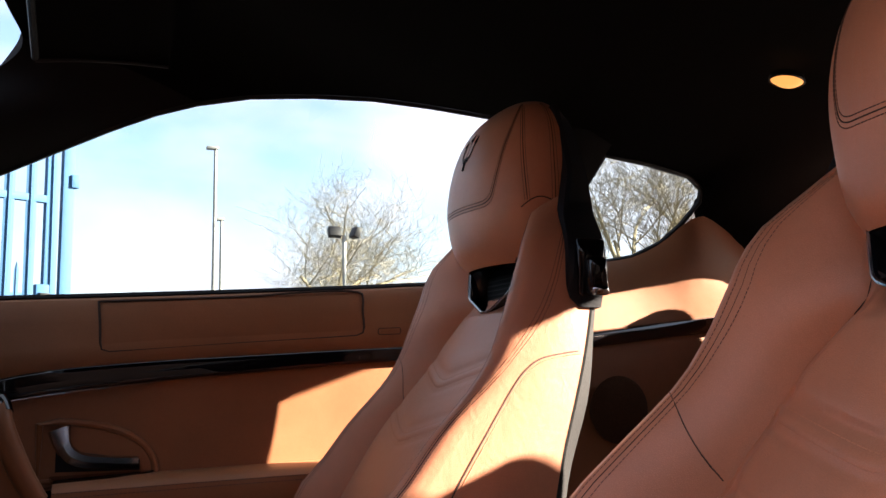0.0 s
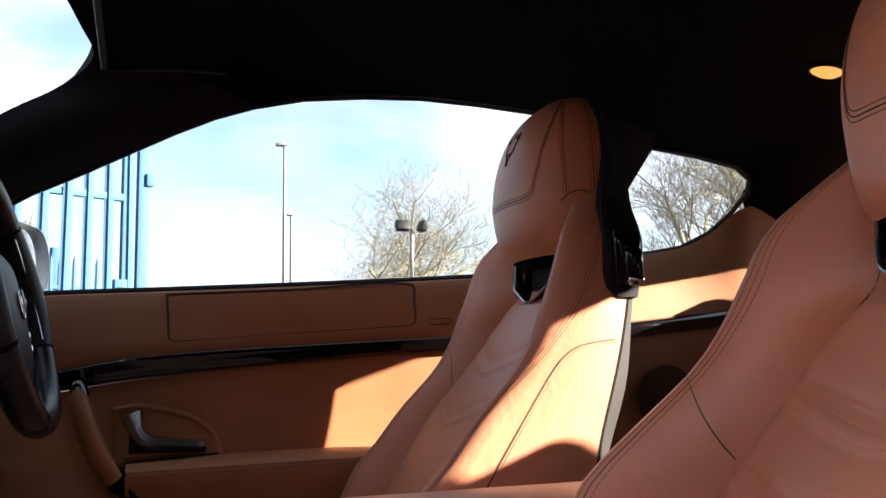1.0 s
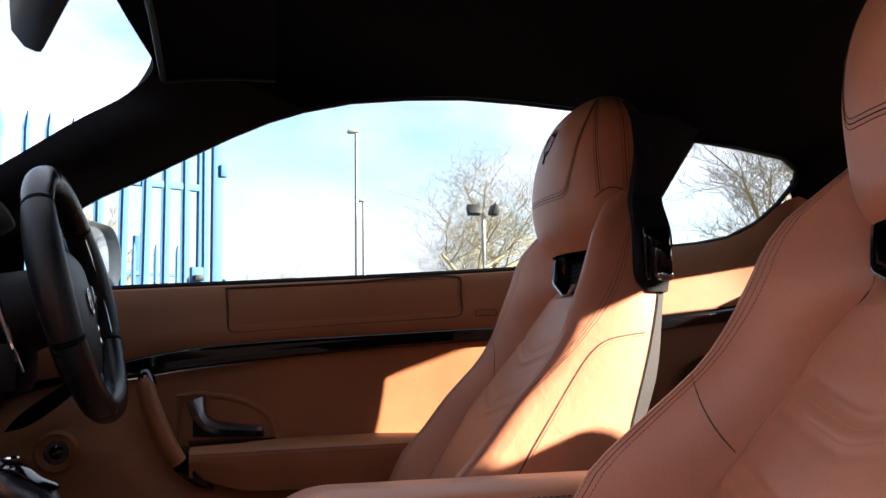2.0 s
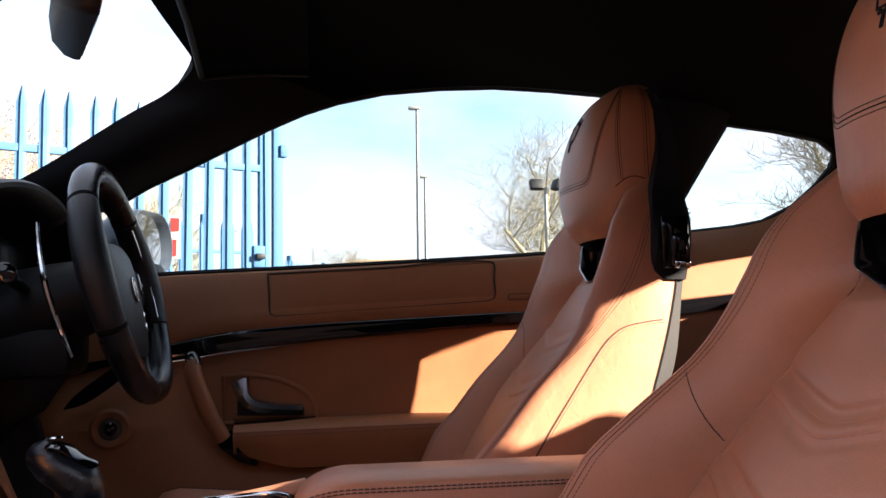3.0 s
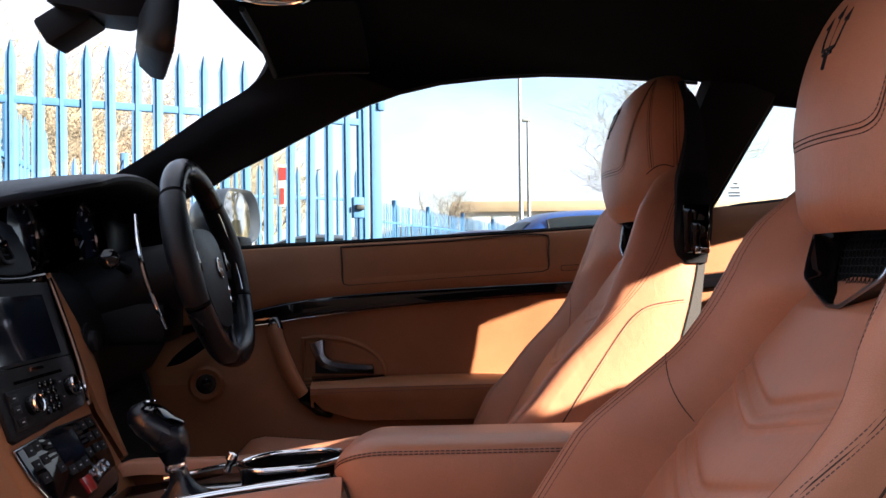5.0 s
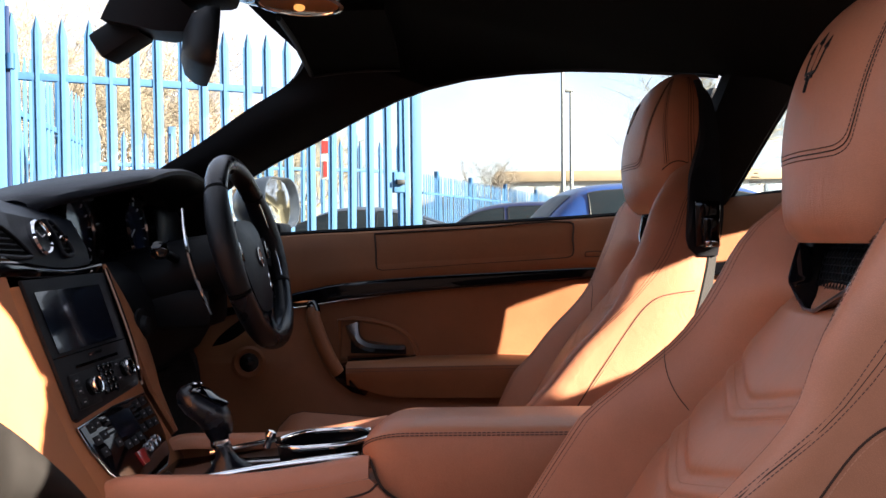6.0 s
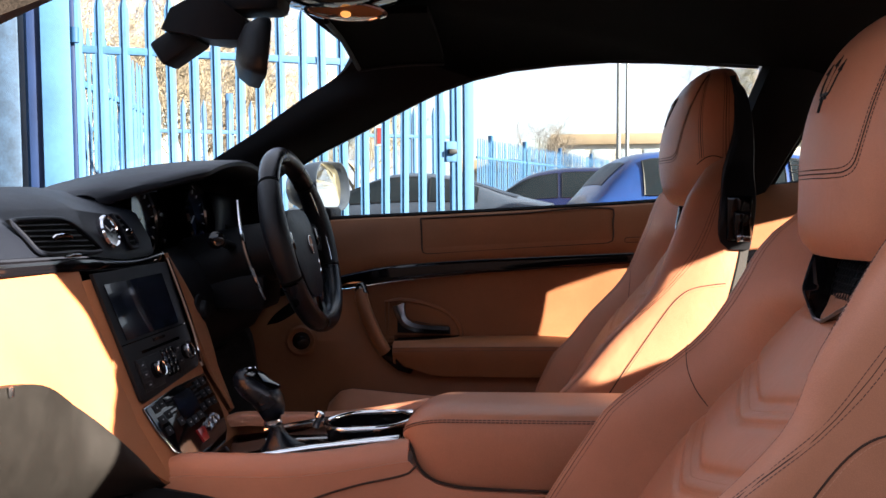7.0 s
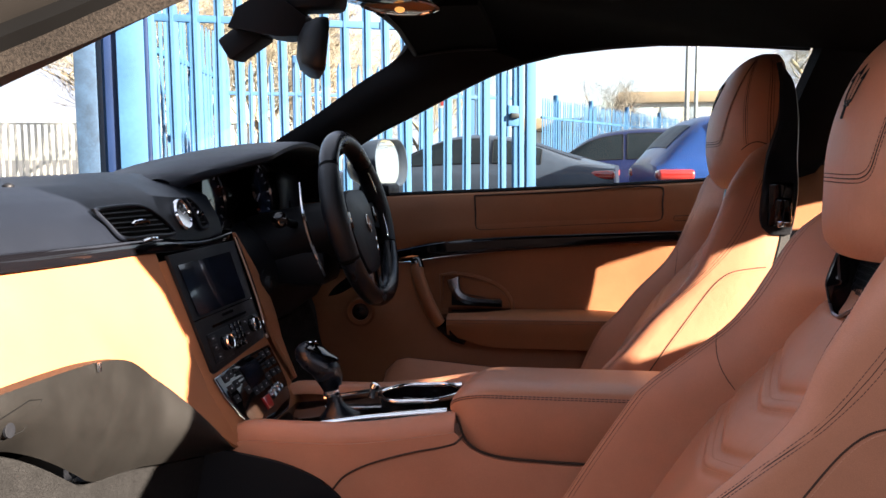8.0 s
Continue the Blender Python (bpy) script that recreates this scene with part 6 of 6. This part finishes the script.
def fence(name, a, b, h, pitch, w, label, category, rails=(0.45, 1.95), posts=(), post_h=0.1, offset=0.0, stuff=False, mat=None):
    """A steel palisade from a to b."""
    a, b = Vector((*a, GROUND)), Vector((*b, GROUND))
    d = (b - a)
    n = max(1, int(d.length / pitch))
    ang = math.degrees(math.atan2(d.y, d.x))
    ob = thing(name, a, label, category, kind="structure")
    me = picket_mesh(h, w, "picket")
    rnd = random.Random(int(a.x * 100 + h * 10))
    if stuff:
        bm = bmesh.new()
        for i in range(n + 1):
            q = bmesh.new()
            q.from_mesh(me)
            bmesh.ops.transform(q, matrix=Matrix.Translation(a + d * (i / n)) @ pose(0, 0, 0, 0, 0, ang), verts=q.verts)
            join(bm, q)
        p = part("pickets", bm, mat or blue_paint, ob)
        tagged(p, kind="stuff")
    else:
        for i in range(n + 1):
            p = new("picket", me)
            p.parent = ob
            p.matrix_parent_inverse = ob.matrix_world.inverted()
            p.matrix_world = Matrix.Translation(a + d * (i / n)) @ pose(0, 0, rnd.uniform(-0.01, 0.01), rnd.uniform(-0.4, 0.4), rnd.uniform(-0.5, 0.5), ang)
    for z in rails:
        part("rail", box((0, 0.0, z - 0.025), (d.length, 0.045, z + 0.025), 0.004, m=Matrix.Translation(a) @ pose(0, 0, 0, 0, 0, ang)), mat or blue_paint, ob)
    for s in posts:
        part("post", box((s - 0.05, 0.03, 0), (s + 0.05, 0.13, h + post_h), 0.006, m=Matrix.Translation(a) @ pose(0, 0, 0, 0, 0, ang)), blue_dark, ob, "darker blue steel post")
    return ob


GD = Vector((0.9, 0.436)).normalized()
G0 = Vector((-2.785, 4.372))
G1 = Vector((-0.10, 5.67))
gate = fence("palisade_gate", G0 + GD * 0.12, G1 - GD * 0.10, 2.42, 0.147, 0.068, "light blue steel palisade gate with pointed pales", "gate", rails=(0.30, 2.02))
ga = math.degrees(math.atan2(GD.y, GD.x))
mg = Matrix.Translation((G1.x, G1.y, GROUND)) @ pose(0, 0, 0, 0, 0, ga)
part("gate_stile", box((-0.05, 0.0, 0.1), (0.03, 0.05, 2.46), 0.005, m=mg), blue_paint, gate)
part("gate_stile", box((-0.16, 0.0, 0.1), (-0.12, 0.05, 2.46), 0.005, m=mg), blue_paint, gate)
part("lock_box", box((-0.21, -0.012, 1.28), (-0.115, 0.04, 1.44), 0.006, m=mg), blue_paint, gate, "blue lock box plate")
part("lock_handle", box((-0.20, -0.05, 1.34), (-0.13, -0.012, 1.38), 0.006, m=mg), black_plastic, gate)
part("bolt_plate", box((0.0, -0.02, 2.12), (0.055, 0.03, 2.21), 0.005, m=mg), blue_paint, gate)
mp0 = Matrix.Translation((G0.x, G0.y, GROUND)) @ pose(0, 0, 0, 0, 0, ga)
post = thing("gate_post", (G0.x, G0.y, GROUND), "heavy blue square steel gate post", "gate post", kind="structure")
part("post_shaft", box((-0.10, -0.10, 0), (0.08, 0.08, 2.50), 0.006, m=mp0), blue_paint, post)
# narrow side plates; their shade is painted in as dark navy
part("side_plate", box((-0.185, -0.06, 0), (-0.102, 0.06, 2.46), 0.004, m=mp0), shaded_navy, post, "steel side plate, dark navy with shade in the colour")
part("side_plate", box((0.082, -0.04, 0), (0.105, 0.06, 2.46), 0.003, m=mp0), shaded_navy, post, "steel side plate, dark navy with shade in the colour")
bm = bmesh.new()
v = [bm.verts.new(mp0 @ Vector(p)) for p in ((-0.10, -0.10, 2.50), (0.08, -0.10, 2.50), (0.08, 0.08, 2.50), (-0.10, 0.08, 2.50), (-0.01, -0.01, 2.60))]
for i in range(4):
    bm.faces.new((v[i], v[(i + 1) % 4], v[4]))
part("post_cap", bm, blue_dark, post, smooth=False)
for z in (0.4, 2.1):
    part("hinge", lathe([(0.028, -0.05), (0.028, 0.05)], mp0 @ Matrix.Translation((0.11, -0.06, z)), 12), blue_dark, post)

corner = thing("corner_post", (-3.09, 4.30, GROUND), "weathered grey-blue square fence post", "fence post", kind="structure")
part("post_shaft", box((-0.08, -0.06, 0), (0.07, 0.07, 2.62), 0.006, m=Matrix.Translation((-3.08, 4.30, GROUND)) @ pose(0, 0, 0, 0, 0, 12)), blue_grey, corner)
part("post_cap", box((-0.09, -0.07, 2.62), (0.08, 0.08, 2.65), 0.006, m=Matrix.Translation((-3.08, 4.30, GROUND)) @ pose(0, 0, 0, 0, 0, 12)), blue_grey, corner)

fence("side_fence", (-3.02, 4.55), (-3.9, 8.6), 2.42, 0.15, 0.068, "blue palisade fence running back from the gate", "fence", posts=(0.1, 2.8))
fence("inner_fence", (-6.2, 9.6), (-0.80, 12.48), 2.40, 0.155, 0.068, "blue palisade fence behind the gate", "fence", posts=(0.0, 2.7, 5.4))
fence("yard_fence", (-0.78, 19.35), (3.5, 32.3), 2.40, 0.155, 0.068, "long blue palisade fence along the car park", "fence", posts=(1.1, 3.77, 7.2, 11.1), post_h=0.12)
fence("pale_fence", (-26.0, 14.0), (-7.5, 22.0), 2.0, 0.16, 0.075, "pale weathered palisade fence far off", "fence", stuff=True, mat=pale_panel)
sign = thing("fence_sign", (-1.52, 9.87, 1.75), "faded red and white notice on the fence", "sign")
part("board", box((-1.58, 9.86, 1.75), (-1.46, 9.875, 2.27), 0.002), pale_panel, sign)
part("print_bar", box((-1.57, 9.852, 2.08), (-1.47, 9.858, 2.24), 0), sign_red, sign)
part("print_bar", box((-1.55, 9.852, 1.78), (-1.50, 9.858, 1.98), 0), sign_red, sign)


# lamp columns
def lamp_column(x, y, h, label):
    ob = thing("street_lamp", (x, y, GROUND), label, "street lamp", "lamp columns")
    part("column", tube([(x, y, GROUND), (x, y, GROUND + h * 0.4), (x, y, GROUND + h)], lambda f: 0.055 - 0.025 * f, 10), lamp_steel, ob)
    part("head", box((x - 0.17, y - 0.07, GROUND + h - 0.02), (x + 0.05, y + 0.07, GROUND + h + 0.04), 0.015), lamp_steel, ob)
    return ob


lamp_column(2.13, 16.0, 5.08, "tall galvanised lamp column with flat head")
lamp_column(2.52, 18.0, 4.05, "slim galvanised lamp column farther off")
fl = thing("floodlight_mast", (7.1, 25.0, GROUND), "pale mast carrying two floodlights", "floodlight")
part("mast", tube([(7.1, 25, GROUND), (7.1, 25, 5.0)], 0.06, 8), lamp_steel, fl)
for dx, r in ((-0.30, 8), (0.36, -78)):
    part("lamp_box", box((-0.2, -0.1, -0.16), (0.2, 0.1, 0.16), 0.02, m=Matrix.Translation((7.1 + dx, 25, 5.1)) @ pose(0, 0, 0, -20, 0, r)), black_plastic, fl, "dark floodlight housing")


# bare trees
def bare_tree(x, y, h, spread, seed, mat, label, levels=5, group="bare trees", split=5, lift=0.30, thin=0.007, reach=1.0):
    """A tapered trunk whose limbs divide down to fine twigs."""
    rnd = random.Random(seed)
    ob = thing("tree", (x, y, GROUND), label, "tree", group)
    trunk = bmesh.new()
    verts, faces = [], []
    flat = [(1.0, 0.0), (-0.5, 0.866), (-0.5, -0.866)]

    def twig(pts, r0, r1):
        base = len(verts)
        for i, p in enumerate(pts):
            d = (pts[min(i + 1, len(pts) - 1)] - pts[max(i - 1, 0)]).normalized()
            a = d.cross(Vector((0.3, 0.9, 0.31))).normalized()
            b = a.cross(d)
            r = r0 + (r1 - r0) * i / (len(pts) - 1)
            verts.extend(p + (a * u + b * v) * r for u, v in flat)
        for i in range(len(pts) - 1):
            for k in range(3):
                q, j = base + 3 * i, (k + 1) % 3
                faces.append((q + k, q + j, q + 3 + j, q + 3 + k))

    def grow(p, d, length, r, level):
        n = 5 if level < 2 else 3
        pts = [p]
        wob = 0.10 + 0.05 * level
        for i in range(n):
            d = (d + Vector((rnd.uniform(-1, 1), rnd.uniform(-1, 1), rnd.uniform(-0.6, 0.9))) * wob).normalized()
            pts.append(pts[-1] + d * length / n)
        r1 = max(r * 0.55, thin * 0.7)
        if level < 2:
            tube(pts, lambda f: r + (r1 - r) * f, 7, bm=trunk, cap=False)
        else:
            twig(pts, r, r1)
        if level >= levels:
            return
        kids = split + (1 if level in (0, 1) else 0) - (1 if level == levels - 1 else 0)
        for k in range(kids):
            u = min(0.999, (0.45 if level == 0 else 0.18) + (0.56 if level == 0 else 0.83) * (k + rnd.random()) / kids)
            i = min(n - 1, int(u * n))
            q = pts[i].lerp(pts[i + 1], u * n - i)
            side = Vector((rnd.uniform(-1, 1), rnd.uniform(-1, 1), rnd.uniform(-0.2, 0.5))).normalized()
            nd = (d * rnd.uniform(0.45, 0.9) + side * spread * rnd.uniform(0.6, 1.0)).normalized()
            grow(q, nd, length * (rnd.uniform(0.75, 1.0) if level == 0 else rnd.uniform(0.5, 0.72) * reach), max(thin, r1 * rnd.uniform(0.55, 0.8)), level + 1)

    grow(Vector((x, y, GROUND)), Vector((0, 0, 1)), h * lift, h * 0.020, 0)
    part("trunk", trunk, mat, ob)
    me = bpy.data.meshes.new("crown")
    me.from_pydata([tuple(v) for v in verts], [], faces)
    me.materials.append(mat)
    crown = new("crown", me)
    crown.parent = ob
    crown.matrix_parent_inverse = ob.matrix_world.inverted()
    crown["label"] = "leafless crown of fine twigs"
    return ob


bare_tree(9.4, 33.0, 16.8, 1.25, 3, bark_yellow, "bare spreading tree with yellowish twigs", 6, split=4, lift=0.22, thin=0.0045, reach=1.18)
bare_tree(15.4, 22.0, 13.0, 0.95, 8, bark_yellow, "bare tree with yellow-green buds", 6, split=4, thin=0.005)
bare_tree(19.2, 24.5, 13.5, 0.95, 11, bark, "bare tree with grey branches", 6, split=4, thin=0.005)
bare_tree(0.9, 62.0, 8.6, 0.95, 5, bark, "small bare tree by the far building", 5, split=4, thin=0.006)
bare_tree(3.4, 64.0, 10.5, 0.95, 6, bark, "small bare tree by the far building", 5, split=4, thin=0.006)
woods = [bare_tree(-9.5, 17.0, 9.5, 0.9, 20, bark_brown, "bare brown tree behind the fences", 6, "bare woods", split=4, lift=0.26, thin=0.005, reach=1.1),
         bare_tree(-5.8, 20.5, 7.6, 0.9, 21, bark_brown, "bare brown tree behind the fences", 6, "bare woods", split=4, lift=0.26, thin=0.005, reach=1.1)]
for i, (x, y, turn) in enumerate(((-7.6, 19.0, 70), (-4.6, 24.0, 200), (-10.6, 23.0, 300), (-8.2, 26.0, 40))):
    src = woods[i % 2]
    copy_thing(src, Matrix.Translation((x, y, GROUND)) @ pose(0, 0, 0, 0, 0, turn))

# far building
bld = thing("far_building", (16, 75, GROUND), "long low tan and white building", "building")
part("wall", box((2.9, 74, GROUND), (34, 88, 5.5), 0.02), pale_panel, bld)
part("roof", box((2.5, 73.6, 5.5), (34.4, 88.4, 6.4), 0.03), brick_tan, bld, "tan roof band")
for i in range(14):
    part("window", box((3.8 + 2.15 * i, 73.93, 3.9), (5.3 + 2.15 * i, 74.02, 5.1), 0.01), far_window, bld)
shed = thing("far_shed", (-1, 80, GROUND), "low tan industrial shed", "building")
part("wall", box((-6, 80, GROUND), (4, 95, 3.4), 0.02), pale_panel, shed)
part("roof", box((-6.4, 79.6, 3.4), (4.4, 95.4, 4.6), 0.02), brick_tan, shed)


# parked cars: profile along the car, tail at -x of its own frame
CABIN = [(0.915, 0.0), (0.888, 0.25), (0.850, 0.50), (0.795, 0.72), (0.710, 0.88), (0.570, 0.965), (0.390, 0.992), (0.200, 1.0), (0.0, 1.005)]


def parked_car(m, length, width, profile, glass_from, glass_to, paint, label, pillars=(0.5,), screen=(0.04, 0.2)):
    """profile: rows of (along 0..1, belt height, roof height)."""
    ob = thing("parked_car", m.translation, label, "car", "parked cars")

    def upper(u, q, f):
        """Height over the belt at width q; a full cabin where the roof is high, a bowed deck where it is low."""
        belt = lerp_table([(a, b) for a, b, c in profile], u)
        t = max(lerp_table([(a, c) for a, b, c in profile], u) - belt, 0.004)
        c = ease(0.02, 0.22, t)
        return belt + c * t * f + (1 - c) * (t + 0.035) * (1 - (q / 0.915) ** 3)

    def half(u):
        return width / 2 * (1 - 0.13 * (abs(u - 0.5) * 2) ** 4)

    def link(name, bm, mat, text="", parent=None):
        bmesh.ops.transform(bm, matrix=m, verts=bm.verts)
        return part(name, bm, mat, parent or ob, text)

    rows = []
    for i in range(61):
        u = i / 60
        belt = lerp_table([(a, b) for a, b, c in profile], u)
        x, hw = (u - 0.5) * length, half(u)
        tuck = 0.10 * (abs(u - 0.5) * 2) ** 8
        side = [(0.90 - tuck, 0.22), (0.975 - tuck, 0.32), (1.0 - tuck * 0.5, 0.48), (1.0, 0.64), (0.99, belt - 0.12), (0.965, belt - 0.045)]
        right = [Vector((x, q * hw, z)) for q, z in side] + [Vector((x, q * hw, upper(u, q, f))) for q, f in CABIN]
        rows.append([Vector((p.x, -p.y, p.z)) for p in right] + [p for p in reversed(right[:-1])])
    bm = grid_mesh(rows)
    n = len(rows[0])
    bm.verts.ensure_lookup_table()
    bm.faces.new(bm.verts[:n])
    bm.faces.new(bm.verts[-n:])
    link("body", bm, paint)
    for s in (-1, 1):
        cut = sorted(pillars)
        for a, b in zip([glass_from] + [c + 0.008 for c in cut], [c - 0.008 for c in cut] + [glass_to]):
            g = [[Vector(((u - 0.5) * length, s * (q * half(u) + 0.006), upper(u, q, f) + 0.004)) for q, f in ((0.905, 0.08), (0.888, 0.25), (0.850, 0.50), (0.795, 0.72), (0.745, 0.83))]
                 for u in (a + (b - a) * i / 12 for i in range(13))]
            w = link("side_window", grid_mesh(g, thick=0.003), car_window)
            edge = [r[0] for r in g] + g[-1][1:] + [r[-1] for r in reversed(g)][1:] + list(reversed(g[0]))[1:-1]
            link("window_edge", tube(edge, 0.010, 5, close=True), black_plastic, "", w)
        link("tail_lamp", box((-length / 2 - 0.01, s * width * 0.41 - 0.15, rows[0][5].z - 0.08), (-length / 2 + 0.36, s * width * 0.41 + 0.075, rows[0][5].z + 0.030), 0.035, 3), tail_red, "red tail lamp")
        for u in (0.18, 0.80):
            mwl = Matrix.Translation(((u - 0.5) * length, s * (width / 2 - 0.09), 0.32)) @ pose(0, 0, 0, 90, 0, 0)
            w = link("wheel", lathe([(0.20, -0.1), (0.32, -0.1), (0.325, 0), (0.32, 0.1), (0.20, 0.1)], mwl, 24), tyre_rubber)
            link("rim", lathe([(0.21, -0.09), (0.21, 0.09), (0.0005, 0.08)], mwl, 20), satin_metal, "", w)
    g = [[Vector(((u - 0.5) * length, q * half(u), upper(u, abs(q), f) + 0.005)) for q, f in ((-0.60, 0.95), (-0.39, 0.992), (-0.2, 1.0), (0, 1.005), (0.2, 1.0), (0.39, 0.992), (0.60, 0.95))]
         for u in (screen[0] + (screen[1] - screen[0]) * i / 8 for i in range(9))]
    link("rear_screen", grid_mesh(g, thick=0.003), tinted_screen)
    link("bumper", box((-length / 2 - 0.06, -width * 0.42, 0.28), (-length / 2 + 0.12, width * 0.42, 0.52), 0.06, 3), paint)
    return ob


COUPE = [(0.0, 0.88, 0.885), (0.05, 0.90, 0.93), (0.12, 0.92, 1.02), (0.21, 0.93, 1.16), (0.30, 0.93, 1.28), (0.39, 0.93, 1.33), (0.48, 0.92, 1.31), (0.56, 0.91, 1.20), (0.66, 0.90, 1.0), (0.72, 0.88, 0.89), (0.90, 0.80, 0.81), (1.0, 0.62, 0.63)]
HATCH = [(0.0, 0.92, 0.93), (0.03, 0.96, 1.10), (0.10, 0.97, 1.38), (0.16, 0.97, 1.47), (0.35, 0.96, 1.50), (0.50, 0.95, 1.48), (0.62, 0.94, 1.36), (0.74, 0.92, 1.02), (0.80, 0.90, 0.93), (0.92, 0.82, 0.83), (1.0, 0.62, 0.63)]
parked_car(Matrix.Translation((-1.45, 10.6, GROUND)) @ pose(0, 0, 0, 0, 0, 176), 4.3, 1.85, COUPE, 0.21, 0.64, car_grey, "grey metallic coupe parked in the yard", pillars=(0.36,), screen=(0.10, 0.27))
parked_car(Matrix.Translation((2.95, 8.9, GROUND)) @ pose(0, 0, 0, 0, 0, 8), 4.1, 1.80, HATCH, 0.13, 0.72, car_blue, "bright blue hatchback parked tail-on", pillars=(0.30, 0.5), screen=(0.035, 0.095))
parked_car(Matrix.Translation((0.9, 14.0, GROUND)) @ pose(0, 0, 0, 0, 0, 180), 4.4, 1.80, HATCH, 0.16, 0.72, car_navy, "navy blue hatchback parked behind", pillars=(0.32, 0.5), screen=(0.035, 0.095))

# unseen rear quarter of the car's own body behind the open door; blocks low sun
body = thing("body_quarter", (1.4, -0.80, 0.30), "dark painted rear body quarter, unseen behind the door opening", "car body", kind="structure")
rows = []
for i in range(15):
    x = 0.865 + 1.35 * i / 14
    top = 1.06 + 0.01 * math.sin(math.pi * i / 14) - 0.05 * max(0.0, x - 1.6)
    out = 0.86 + 0.06 * math.sin(math.pi * min(1.0, i / 9))
    rows.append([Vector((x, -y, z)) for y, z in ((0.672, top), (0.70, top), (out - 0.09, top - 0.03), (out - 0.02, top - 0.11), (out, top - 0.24), (out - 0.01, 0.55), (out - 0.05, 0.32))])
part("outer_skin", grid_mesh(rows, thick=0.006, away=(0, 1, 0)), car_grey, body)
post = [Vector(p) for p in rows[0]] + [Vector((0.865, -0.66, 0.32))]
part("door_jamb", slab(post, (1, 0, 0), 0.01), frame_paint, body, "brown-grey painted door jamb")

# plain unseen wall added behind the camera; closes the yard, holds back sky light
wall = thing("wall_side", (0, -4.2, GROUND), "unseen plain dark brick wall with a stone coping, added to block sky light", "wall", kind="structure")
part("wall_run", box((-16.0, -4.4, GROUND - 0.02), (14.0, -4.2, 2.55), 0.01), wall_brick, wall)
part("coping", box((-16.0, -4.45, 2.55), (14.0, -4.15, 2.65), 0.02), pale_panel, wall)
